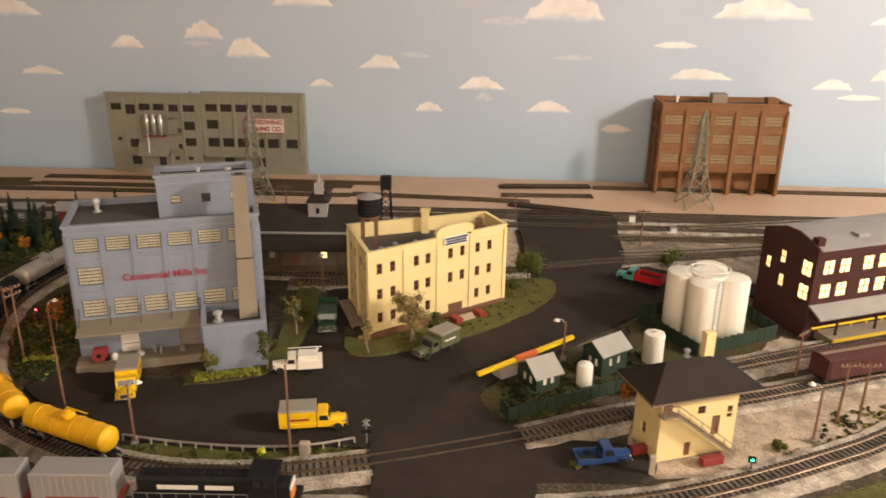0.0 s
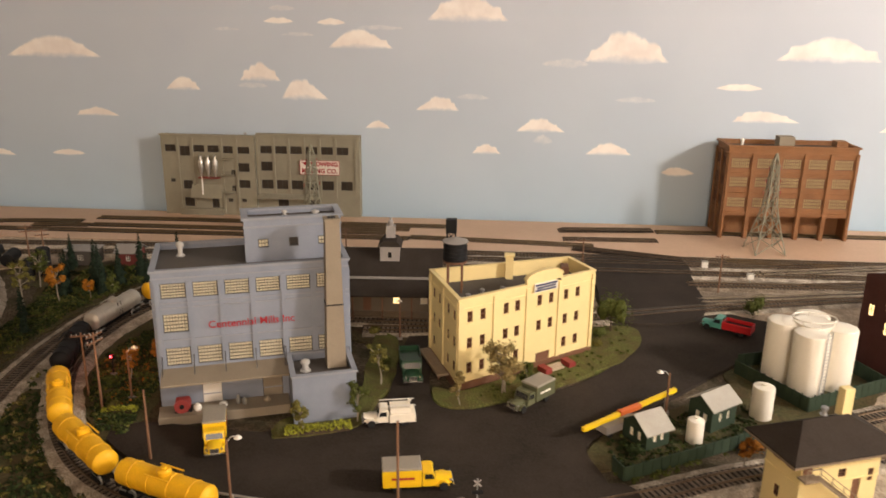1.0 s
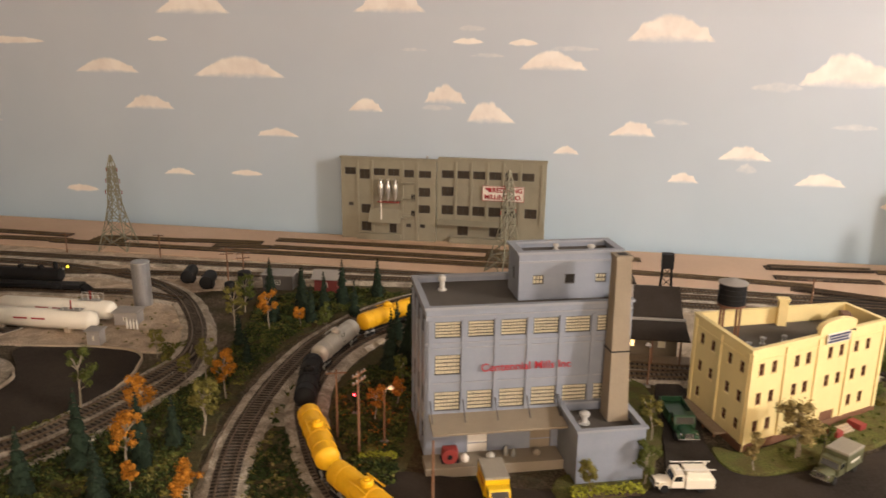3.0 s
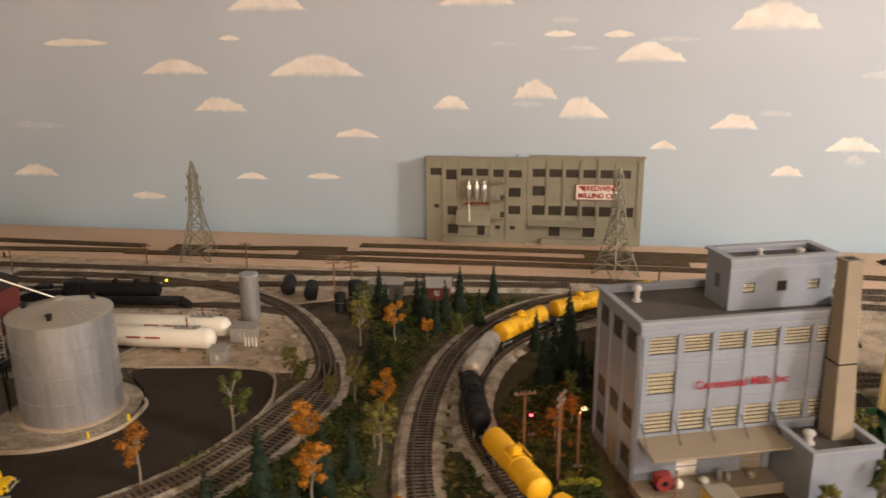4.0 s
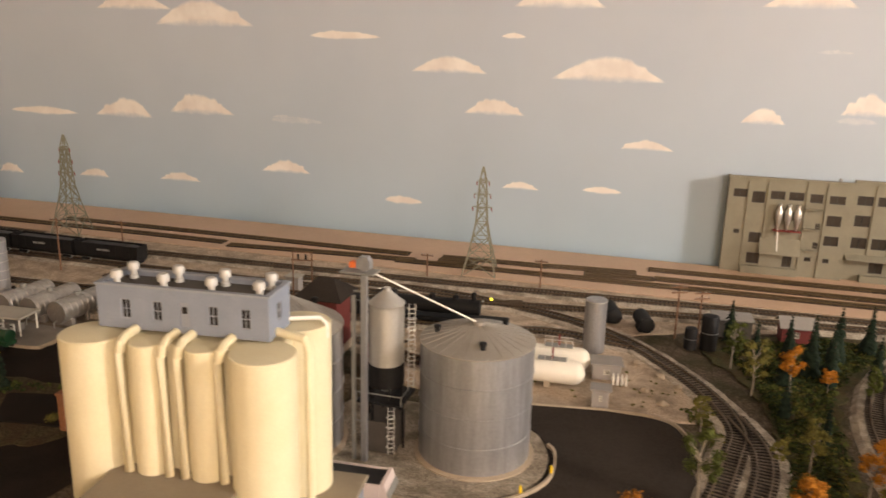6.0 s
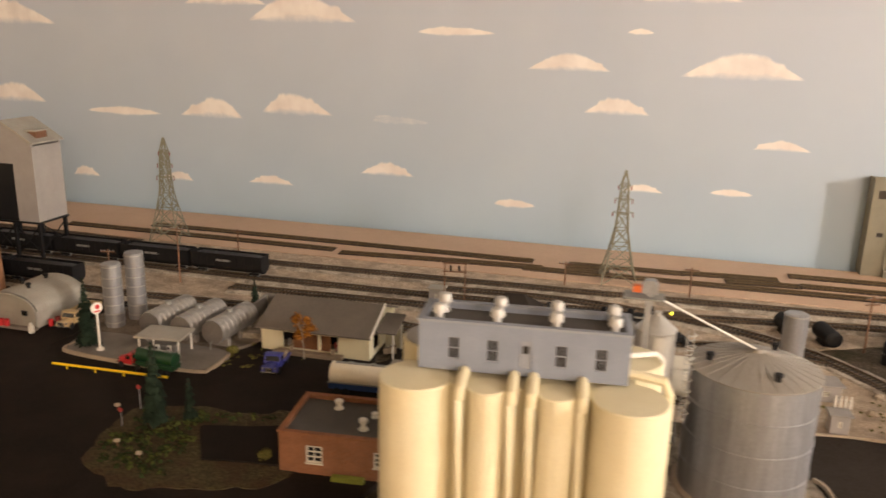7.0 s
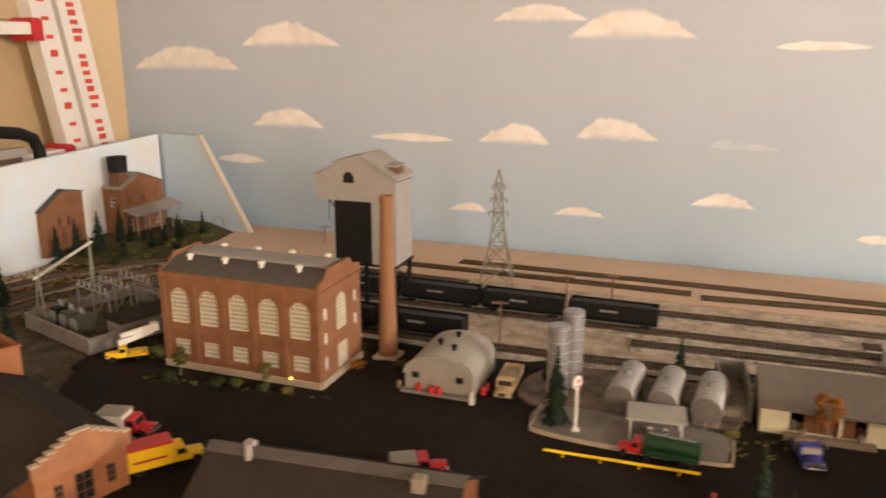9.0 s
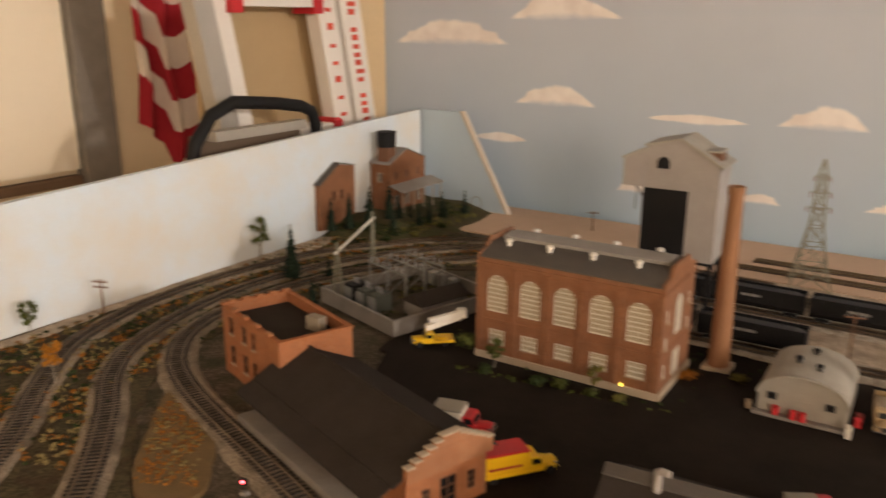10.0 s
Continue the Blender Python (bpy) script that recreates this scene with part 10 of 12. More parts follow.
MAROON = mat("boxcar_maroon", (0.0682, 0.0174, 0.0136), 0.7, grain=0.1, dirt=(0.07, 0.03, 0.025))
BOX_GREEN = mat("boxcar_grey_green", (0.26, 0.29, 0.24), 0.65, grain=0.08, dirt=(0.19, 0.20, 0.16))
railway_track("railway_track", [(0.24, 0.925), (0.352, 0.975), (0.493, 1.036), (0.62, 1.09), (0.9, 1.19), (1.3, 1.30)], "siding beside the lit brick factory")
box_car(pose(0.517, 0.959, 0.0088, 0, 0, 21), "maroon box car on the siding by the sand", MAROON, H=0.037)
box_car(pose(-1.215, 0.708, 0.0088, 0, 0, 26), "grey green box car on the near track", BOX_GREEN, 0.150, 0.036)


def hopper_car(m, label):
    th = thing("hopper_car", m, label, "railway hopper car", "black hopper cars")
    L = 0.148
    part("body", Shape().extrude_x([(-0.010, 0.008), (0.010, 0.008), (0.0165, 0.016), (0.0165, 0.040), (0.0155, 0.040), (0.0155, 0.020), (-0.0155, 0.020), (-0.0155, 0.040), (-0.0165, 0.040), (-0.0165, 0.016)], -L / 2, L / 2), BLACK, th)
    part("end_sheet", Shape().box(-L / 2, -L / 2 + 0.001, -0.0154, 0.0154, 0.0201, 0.040), BLACK, th)
    part("end_sheet", Shape().box(L / 2 - 0.001, L / 2, -0.0154, 0.0154, 0.0201, 0.040), BLACK, th)
    part("coal", Shape().add([(-L / 2 + 0.002, -0.015, 0.034), (L / 2 - 0.002, -0.015, 0.034), (L / 2 - 0.002, 0.015, 0.034), (-L / 2 + 0.002, 0.015, 0.034), (-L / 2 + 0.02, 0, 0.041), (L / 2 - 0.02, 0, 0.041)], [(0, 1, 5, 4), (1, 2, 5), (2, 3, 4, 5), (3, 0, 4)]), P_BLACK, th, "heaped coal")
    for k in range(10):
        x = -L / 2 + 0.003 + (L - 0.006) * k / 9
        part("rib", Shape().box(x - 0.0006, x + 0.0006, -0.0174, -0.0166, 0.016, 0.040), BLACK, th)
    part("bar", Shape().box(-0.020, 0.010, -0.0172, -0.0167, 0.026, 0.030), STEEL, th)
    part("frame", Shape().slab(-L / 2, L / 2, -0.005, 0.005, 0.0055, 0.0078), BLACK, th)
    for x in (-L * 0.37, L * 0.37):
        bogie(th, x)


for x in (-2.141, -2.297, -2.453, -2.609):
    hopper_car(pose(x, 1.505, 0.0088), "black loaded hopper car on the yard track")
for x in (-2.425, -2.582):
    hopper_car(pose(x, 1.345, 0.0088), "black loaded hopper car behind the power house")


def steam_engine():
    th = thing("steam_locomotive", pose(-1.403, 1.403, 0.003, 0, 0, 6), "black steam locomotive parked behind the gas tanks", "locomotive")
    part("boiler", Shape().capsule((-0.085, 0, 0.034), (0.055, 0, 0.034), 0.0130, 20, 0.2), BLACK, th)
    part("frame", Shape().slab(-0.10, 0.095, -0.013, 0.013, 0.010, 0.017), BLACK, th)
    part("cab", Shape().slab(-0.115, -0.088, -0.016, 0.016, 0.017, 0.050, 0.001), BLACK, th)
    for x, r, h in ((0.045, 0.004, 0.060), (0.015, 0.0055, 0.053), (-0.025, 0.0055, 0.053)):
        part("dome", Shape().lathe([(r, 0.044), (r, h - 0.002), (r * 0.6, h), (0.0002, h + 0.0005)], 14, x, 0), BLACK, th)
    for k in range(4):
        part("driving_wheel", Shape().lathe([(0.0002, -0.0145), (0.0098, -0.0145), (0.0098, -0.0110), (0.0002, -0.0110)], 20).moved(pose(0, 0, 0, 90)), STEEL, th, m=pose(-0.06 + 0.024 * k, 0, 0.0102))
    part("cylinder", Shape().capsule((0.042, -0.014, 0.013), (0.060, -0.014, 0.013), 0.005, 12, 0.1), BLACK, th)
    part("headlamp", Shape().ball((0.060, 0.0, 0.046), 0.0024), STEEL, th)
    part("tender", Shape().extrude_y([(-0.228, 0.012), (-0.120, 0.010), (-0.120, 0.034), (-0.180, 0.030), (-0.215, 0.018)], -0.014, 0.014), BLACK, th, "low sloping black tender")
    part("bunker", Shape().slab(-0.176, -0.150, -0.010, 0.010, 0.0290, 0.0400, 0.001), BLACK, th)
    part("handrail", Shape().tube([(-0.205, -0.0146, 0.024), (-0.178, -0.0146, 0.0335), (-0.122, -0.0146, 0.0375)], 0.0006, 6), STEEL, th)
    lamp = part("marker_lamp", Shape().ball((0.075, -0.010, 0.054), 0.0026), lit("yellow_lamp", (1.0, 0.80, 0.05), 2.0), th, "small glowing yellow lamp")
    part("pilot", Shape().extrude_y([(0.095, 0.004), (0.112, 0.003), (0.098, 0.014)], -0.012, 0.012), BLACK, th)


steam_engine()
railway_track("railway_track", [(-1.75, 1.33), (-1.5, 1.39), (-1.30, 1.413), (-1.22, 1.425), (-1.10, 1.405)], "short spur under the steam locomotive")


# ---- trees and undergrowth ----
BARK = mat("pale_bark", (0.27, 0.23, 0.175), 0.9, grain=0.25, fine=500)
DARK_BARK = mat("dark_bark", (0.07, 0.045, 0.03), 0.9, grain=0.25, fine=500)


def leaf_mat(name, col):
    return mat(name, col, 0.85, grain=0.2, fine=900, coarse=60, per_object=0.38, spec=0.15)


LEAF = {"orange": leaf_mat("orange_leaves", (0.40, 0.165, 0.020)), "rust": leaf_mat("rust_leaves", (0.30, 0.12, 0.02)), "green": leaf_mat("green_leaves", (0.078, 0.092, 0.022)), "olive": leaf_mat("olive_leaves", (0.15, 0.135, 0.035)),
        "spruce": leaf_mat("spruce_needles", (0.016, 0.027, 0.016)), "hedge": leaf_mat("hedge_leaves", (0.26, 0.27, 0.03)), "moss": leaf_mat("moss_leaves", (0.031, 0.046, 0.014)), "straw": leaf_mat("straw_leaves", (0.26, 0.20, 0.08)),
        "red": leaf_mat("red_leaves", (0.30, 0.035, 0.015)), "flower": leaf_mat("yellow_flowers", (0.62, 0.58, 0.05))}


def leaf(shape, p, n, size, r):
    """A small bent leaf clump of two triangles at p, facing n."""
    n = Vector(n).normalized()
    a = n.orthogonal().normalized()
    a.rotate(Matrix.Rotation(r.uniform(0, 6.28), 3, n))
    b = n.cross(a)
    s = size * r.uniform(0.6, 1.3)
    p = Vector(p)
    shape.add([p - a * s, p + b * s * 0.7 + n * s * 0.3, p + a * s, p - b * s * 0.7 - n * s * 0.3], [(0, 1, 2), (0, 2, 3)])


def puff(shape, c, rad, count, size, r, squash=0.8):
    """An uneven foam clump, its lumpy heart covered in leaves."""
    heart = Shape().ball(c, rad * 0.52, 8, 6, squash)
    shape.add([Vector(c) + (Vector(v) - Vector(c)) * (1 + 0.5 * noise.noise(Vector(v) * 140)) for v in heart.v], heart.f)
    for _ in range(count):
        d = Vector((r.gauss(0, 1), r.gauss(0, 1), r.gauss(0, 1))).normalized()
        k = rad * (0.42 + 0.80 * r.random()) * (1 + 0.35 * noise.noise(Vector(c) * 90 + d * 1.7))
        p = Vector(c) + Vector((d.x * k, d.y * k, d.z * k * squash))
        leaf(shape, p, d + Vector((r.uniform(-.6, .6), r.uniform(-.6, .6), r.uniform(-.3, .9))), size, r)


def broadleaf(x, y, h, leaves, label, seed, z=0.003, width=0.30, base=0.42, clumps=7, dense=70, bulk=1.0):
    r = random.Random(seed)
    th = thing("tree", pose(x, y, z, 0, 0, r.uniform(0, 360)), label, "tree", "broadleaf trees")
    lean = Vector((r.uniform(-0.08, 0.08), r.uniform(-0.08, 0.08), 1)) * h
    pts = [Vector((0, 0, 0)), lean * 0.25 + Vector((r.uniform(-.002, .002), r.uniform(-.002, .002), 0)), lean * 0.5, lean * 0.72]
    trunk = Shape()
    for a, b, w in zip(pts, pts[1:], (0.0030, 0.0024, 0.0017)):
        trunk.bar(a, b, w * h / 0.09, seg=6)
    crown = Shape()
    for k in range(clumps):
        f = base + (1 - base) * (k + 0.5) / clumps
        ang = r.uniform(0, 6.28)
        rad = h * width * r.uniform(0.25, 0.75) * (1.1 - 0.6 * abs(f - 0.62))
        c = lean * f + Vector((math.cos(ang) * rad, math.sin(ang) * rad, 0))
        trunk.bar(lean * min(f - 0.12, 0.66), c, 0.0010 * h / 0.09, seg=4)
        puff(crown, c, h * width * r.uniform(0.34, 0.66) * bulk, int(dense * r.uniform(0.8, 1.3)), 0.0015, r)
    part("trunk", trunk, BARK, th)
    part("crown", crown, LEAF[leaves], th, smooth=None)


def conifer(x, y, h, label, seed, z=0.003, width=0.19):
    r = random.Random(seed)
    th = thing("conifer", pose(x, y, z, 0, 0, r.uniform(0, 360)), label, "tree", "conifers")
    part("trunk", Shape().cyl(0, 0, 0, h * 0.96, 0.0022 * h / 0.1, 7, 0.0004), DARK_BARK, th)
    crown = Shape()
    tiers = int(h / 0.0048)
    for k in range(tiers):
        f = 0.10 + 0.90 * k / tiers
        rad = h * width * (1 - f) ** 0.85 * r.uniform(0.75, 1.2) + 0.0012
        n = max(5, int(13 * (1 - f) + 5))
        for i in range(n):
            a = 2 * math.pi * (i + r.uniform(-.35, .35)) / n
            d = Vector((math.cos(a), math.sin(a), 0))
            side = Vector((-d.y, d.x, 0))
            ln = rad * r.uniform(0.65, 1.15)
            z0 = h * f + r.uniform(-.0015, .0015)
            w = ln * 0.34 + 0.0007
            tip = d * ln + Vector((0, 0, z0 - ln * 0.42))
            mid = d * ln * 0.55 + Vector((0, 0, z0 - ln * 0.10))
            root = Vector((0, 0, z0 + 0.001))
            crown.add([root, mid - side * w, tip, mid + side * w, mid + Vector((0, 0, 0.0012))], [(0, 1, 4), (1, 2, 4), (2, 3, 4), (3, 0, 4)])
    part("crown", crown, LEAF["spruce"], th, smooth=None)


def bush(x, y, rad, leaves, label, seed, z=0.003, squash=0.75, count=120, name="bush"):
    r = random.Random(seed)
    th = thing(name, pose(x, y, z), label, "bush", "bushes")
    s = Shape()
    for k in range(5):
        puff(s, (r.uniform(-.5, .5) * rad, r.uniform(-.5, .5) * rad, rad * squash * r.uniform(0.45, 0.8)), rad * r.uniform(0.45, 0.7), count // 2, 0.0018, r, squash)
    part("foliage", s, LEAF[leaves], th, smooth=None)
    part("stem", Shape().cyl(0, 0, -0.001, rad * 0.7, 0.0012, 6), DARK_BARK, th)


def hedge(x, y, turn, length, depth, height, leaves, label, seed, z=0.004):
    r = random.Random(seed)
    th = thing("hedge", pose(x, y, z, 0, 0, turn), label, "hedge", "hedges")
    s = Shape()
    for _ in range(int(length * 9000)):
        p = (r.uniform(0, length), r.uniform(0, depth), 0)
        top = height * (0.85 + 0.3 * noise.noise(Vector((p[0] * 120, p[1] * 120, seed))))
        leaf(s, (p[0], p[1], r.uniform(0.2, 1.0) ** 0.5 * top), (r.uniform(-.6, .6), r.uniform(-.9, .5), 0.8), 0.0017, r)
    part("foliage", s, LEAF[leaves], th, smooth=None)
    part("stems", Shape().box(0.002, length - 0.002, depth * 0.35, depth * 0.65, -0.001, height * 0.6), DARK_BARK, th).name = "stem"


def inside(p, poly):
    hit = False
    for (x0, y0), (x1, y1) in zip(poly, poly[1:] + poly[:1]):
        if (y0 > p[1]) != (y1 > p[1]) and p[0] < (x1 - x0) * (p[1] - y0) / (y1 - y0) + x0:
            hit = not hit
    return hit


def undergrowth(name, poly, count, leaves, label, seed, size=(0.003, 0.008), z=0.002):
    """Low foam clumps strewn over a patch of ground."""
    r = random.Random(seed)
    xs, ys = [p[0] for p in poly], [p[1] for p in poly]
    s, n = Shape(), 0
    while n < count:
        p = (r.uniform(min(xs), max(xs)), r.uniform(min(ys), max(ys)))
        if not inside(p, poly) or noise.noise(Vector((p[0] * 22, p[1] * 22, seed))) < -0.25:
            if r.random() < 0.98:
                continue
            n += 1
            continue
        n += 1
        rad = r.uniform(*size)
        for _ in range(12):
            d = Vector((r.gauss(0, 1), r.gauss(0, 1), abs(r.gauss(0, 0.8)))).normalized()
            leaf(s, (p[0] + d.x * rad, p[1] + d.y * rad, z + d.z * rad * 0.8), d, 0.0020, r)
    tagged(part(name, s, LEAF[leaves], smooth=None), label, "undergrowth", kind="stuff")


WOODS = [(-0.78, 0.66), (-0.80, 0.82), (-0.835, 0.94), (-0.84, 1.10), (-0.835, 1.28), (-0.79, 1.40), (-0.69, 1.53), (-0.80, 1.55), (-0.96, 1.45), (-0.92, 1.30), (-0.90, 1.12), (-0.93, 0.95), (-1.04, 0.80), (-1.15, 0.70), (-1.0, 0.60)]
undergrowth("undergrowth", WOODS, 2500, "moss", "dark green mossy undergrowth in the woods", 1)
undergrowth("undergrowth", WOODS, 1900, "green", "mid green undergrowth in the woods", 2)
undergrowth("undergrowth", WOODS, 800, "olive", "olive and straw coloured weeds in the woods", 3, (0.002, 0.006))
MILL_SIDE = [(-0.693, 1.08), (-0.655, 0.965), (-0.60, 0.88), (-0.56, 0.87), (-0.58, 1.06), (-0.55, 1.13), (-0.42, 1.20), (-0.45, 1.28), (-0.58, 1.28), (-0.67, 1.18)]
undergrowth("undergrowth", MILL_SIDE, 850, "green", "rough green weeds beside the mill", 4)
undergrowth("undergrowth", MILL_SIDE, 1000, "moss", "dark weeds beside the mill", 5)
undergrowth("undergrowth", MILL_SIDE, 130, "rust", "rust brown weeds beside the mill", 31, (0.002, 0.006))
SLIVER = [(-0.683, 0.69), (-0.700, 0.74), (-0.722, 0.82), (-0.744, 0.92), (-0.740, 0.97), (-0.715, 0.960), (-0.672, 0.885), (-0.625, 0.815), (-0.56, 0.750), (-0.51, 0.715), (-0.56, 0.675)]
undergrowth("undergrowth", SLIVER, 420, "moss", "dark weeds between the two tracks", 6, (0.002, 0.006))
ROADSIDE = [(-1.00, 1.00), (-0.985, 1.08), (-1.0, 1.16), (-1.04, 1.20), (-0.985, 1.22), (-0.975, 1.12), (-0.99, 1.00), (-1.035, 0.91), (-1.07, 0.87), (-1.045, 0.92)]
undergrowth("undergrowth", ROADSIDE, 90, "olive", "olive weeds along the asphalt's edge", 7, (0.002, 0.006))
undergrowth("undergrowth", ROADSIDE, 90, "green", "green weeds along the asphalt's edge", 8, (0.002, 0.006))
LOOP = [(-3.33, 0.6), (-2.95, 0.6), (-3.08, 0.78), (-3.13, 1.0), (-3.12, 1.2), (-3.05, 1.40), (-2.9, 1.52), (-3.15, 1.64), (-3.34, 1.5)]
undergrowth("undergrowth", LOOP, 900, "moss", "dark weeds along the loop tracks", 9, (0.002, 0.006))
undergrowth("undergrowth", LOOP, 620, "rust", "rust brown weeds along the loop tracks", 21, (0.002, 0.006))
undergrowth("undergrowth", LOOP, 1000, "straw", "straw coloured weeds along the loop tracks", 10, (0.002, 0.005))
undergrowth("undergrowth", [(-3.35, 1.45), (-3.17, 1.50), (-3.16, 1.80), (-3.35, 1.84)], 260, "moss", "dark brush on the hillside", 11, (0.005, 0.012), 0.024)
undergrowth("undergrowth", [(-3.30, 1.50), (-3.14, 1.57), (-3.13, 1.80), (-3.28, 1.84)], 150, "olive", "brown and olive brush on the hillside", 20, (0.004, 0.010), 0.020)
undergrowth("undergrowth", [(-0.40, 0.745), (-0.25, 0.738), (-0.14, 0.755), (-0.12, 0.725), (-0.25, 0.712), (-0.39, 0.718)], 60, "green", "weeds along the guard rail", 12, (0.0015, 0.004))
undergrowth("undergrowth", [(0.03, 0.835), (0.20, 0.925), (0.21, 0.905), (0.05, 0.812)], 60, "green", "weeds along the green fence", 13, (0.002, 0.005))
undergrowth("undergrowth", [(0.32, 0.76), (0.45, 0.82), (0.62, 0.95), (0.75, 0.97), (0.55, 0.86), (0.40, 0.775)], 50, "olive", "weeds on the sand by the poles", 14, (0.0015, 0.004))
undergrowth("undergrowth", [(-1.955, 0.975), (-1.86, 0.995), (-1.76, 1.015), (-1.87, 0.965), (-1.84, 0.885), (-1.85, 0.84), (-1.91, 0.84), (-1.95, 0.88)], 110, "moss", "dark weeds beside the brick office", 15, (0.002, 0.005), 0.005)
undergrowth("undergrowth", [(-2.75, 1.065), (-2.46, 1.095), (-2.46, 1.085), (-2.75, 1.05)], 40, "green", "weeds at the power house wall", 16, (0.002, 0.005))

undergrowth("undergrowth", [(-1.955, 0.975), (-1.86, 0.995), (-1.76, 1.015), (-1.87, 0.965), (-1.84, 0.885), (-1.85, 0.84), (-1.91, 0.84), (-1.95, 0.88)], 70, "green", "green weeds beside the brick office", 17, (0.002, 0.006), 0.005)
undergrowth("undergrowth", [(-2.17, 0.86), (-2.12, 0.87), (-2.10, 0.80), (-2.12, 0.70), (-2.17, 0.72)], 70, "green", "weeds at the warehouse gable", 18, (0.002, 0.006), 0.005)
undergrowth("undergrowth", [(-0.175, 0.975), (-0.10, 0.99), (0.02, 1.075), (0.10, 1.15), (0.125, 1.27), (0.06, 1.25), (-0.06, 1.09)], 60, "green", "grass tufts on the corner lawn", 19, (0.0012, 0.003), 0.0045)
for i, (x, y, h) in enumerate([(-0.951, 1.479, 0.075), (-0.847, 1.375, 0.098), (-0.797, 1.455, 0.088), (-0.742, 1.505, 0.080), (-0.823, 1.352, 0.070), (-0.606, 1.200, 0.140), (-0.637, 1.185, 0.095), (-0.924, 0.835, 0.105), (-0.863, 0.860, 0.095), (-0.866, 0.778, 0.080),
                               (-0.845, 0.905, 0.070), (-0.885, 1.33, 0.085), (-0.755, 1.39, 0.070), (-0.585, 1.17, 0.075), (-0.92, 1.40, 0.070), (-0.835, 0.735, 0.085), (-0.625, 1.25, 0.08), (-0.955, 0.775, 0.085), (-0.87, 1.43, 0.075), (-0.815, 1.40, 0.08), (-0.90, 1.22, 0.06), (-0.86, 1.16, 0.055), (-0.655, 1.30, 0.07), (-0.60, 1.32, 0.08)]):
    conifer(x, y, h, "dark green spruce tree in the woods", 100 + i)
for i, (x, y, h) in enumerate([(-1.921, 0.947, 0.107), (-1.890, 0.971, 0.055), (-2.020, 1.376, 0.045), (-2.155, 1.122, 0.108), (-2.195, 1.250, 0.045)]):
    conifer(x, y, h, "dark green spruce beside the asphalt yard", 130 + i, 0.0045)
for i, (x, y, h) in enumerate([(-3.198, 1.215, 0.105), (-3.02, 1.075, 0.075), (-3.300, 1.50, 0.085), (-3.275, 1.54, 0.095), (-3.255, 1.585, 0.10), (-3.225, 1.625, 0.045), (-3.20, 1.665, 0.050), (-3.18, 1.70, 0.045), (-3.15, 1.26, 0.04), (-3.24, 1.60, 0.075), (-3.19, 1.70, 0.065), (-3.165, 1.76, 0.06), (-3.325, 1.47, 0.075)]):
    conifer(x, y, h, "dark green spruce near the backdrop board", 140 + i, 0.004 if y < 1.45 else 0.020)
for i, (x, y, h, c, lb) in enumerate([(-0.881, 1.302, 0.066, "orange", "autumn orange tree in the woods"), (-0.838, 1.037, 0.073, "orange", "autumn orange tree with a pale trunk"), (-0.913, 0.947, 0.068, "orange", "autumn orange tree beside the track"), (-0.871, 0.843, 0.071, "orange", "bright orange autumn tree in the woods"),
                                      (-1.074, 0.853, 0.075, "rust", "rust brown autumn tree on the asphalt's edge"), (-0.755, 0.775, 0.060, "orange", "orange autumn bush near the track"), (-0.842, 0.800, 0.035, "orange", "small bright orange autumn bush"), (-0.832, 1.319, 0.035, "orange", "small orange autumn tree"),
                                      (-0.62, 1.02, 0.045, "rust", "rust red shrub beside the mill"), (-0.60, 1.065, 0.040, "rust", "rust brown autumn shrub beside the mill"), (-3.148, 0.725, 0.055, "orange", "low orange bush by the loop"), (-3.02, 0.93, 0.035, "rust", "low rust bush by the siding"), (-1.837, 1.180, 0.065, "rust", "orange tree in front of the feed store"), (0.190, 0.862, 0.035, "rust", "rust brown shrub beside the signal tower")]):
    broadleaf(x, y, h, c, lb, 200 + i, width=0.31, base=0.50, clumps=15 + i % 4, dense=95, bulk=0.55)
for i, (x, y, h, c, lb) in enumerate([(-1.014, 0.968, 0.085, "green", "slender green tree at the road's edge"), (-1.004, 1.148, 0.046, "olive", "leafy olive tree beside the curved track"), (-0.889, 1.082, 0.066, "olive", "olive green tree in the woods"), (-0.821, 0.935, 0.078, "olive", "thin olive tree with a pale trunk"), (-0.920, 1.08, 0.040, "olive", "low olive shrub in the woods"),
                                      (-0.934, 1.279, 0.080, "olive", "olive tree at the wood's edge"), (-0.955, 1.37, 0.070, "green", "green tree at the wood's edge"), (-0.835, 0.97, 0.06, "olive", "thin olive tree with a pale trunk"), (-0.78, 1.30, 0.05, "green", "green tree in the woods"), (-0.340, 0.888, 0.048, "olive", "thin olive tree in front of the annex"),
                                      (-0.278, 0.925, 0.055, "green", "thin green tree at the annex corner"), (-0.262, 1.030, 0.060, "olive", "olive tree in the alley"), (-0.092, 1.020, 0.070, "straw", "straw coloured tree before the yellow building"), (-0.148, 0.980, 0.048, "straw", "small bare straw tree before the yellow building"), (-0.06, 1.03, 0.045, "green", "small green tree before the yellow building"),
                                      (-3.340, 1.270, 0.085, "green", "dark leafy tree near the backdrop board"), (-3.335, 0.800, 0.055, "green", "dark leafy tree near the backdrop board"), (-2.70, 1.085, 0.040, "green", "green shrub at the power house"), (-2.555, 1.085, 0.038, "olive", "olive shrub at the power house"), (-2.14, 0.845, 0.055, "green", "green tree before the warehouse gable"), (-2.165, 0.80, 0.05, "olive", "olive tree before the warehouse gable"), (-0.60, 1.10, 0.06, "green", "green tree beside the mill")]):
    broadleaf(x, y, h, c, lb, 300 + i, clumps=14, dense=85, bulk=0.56)
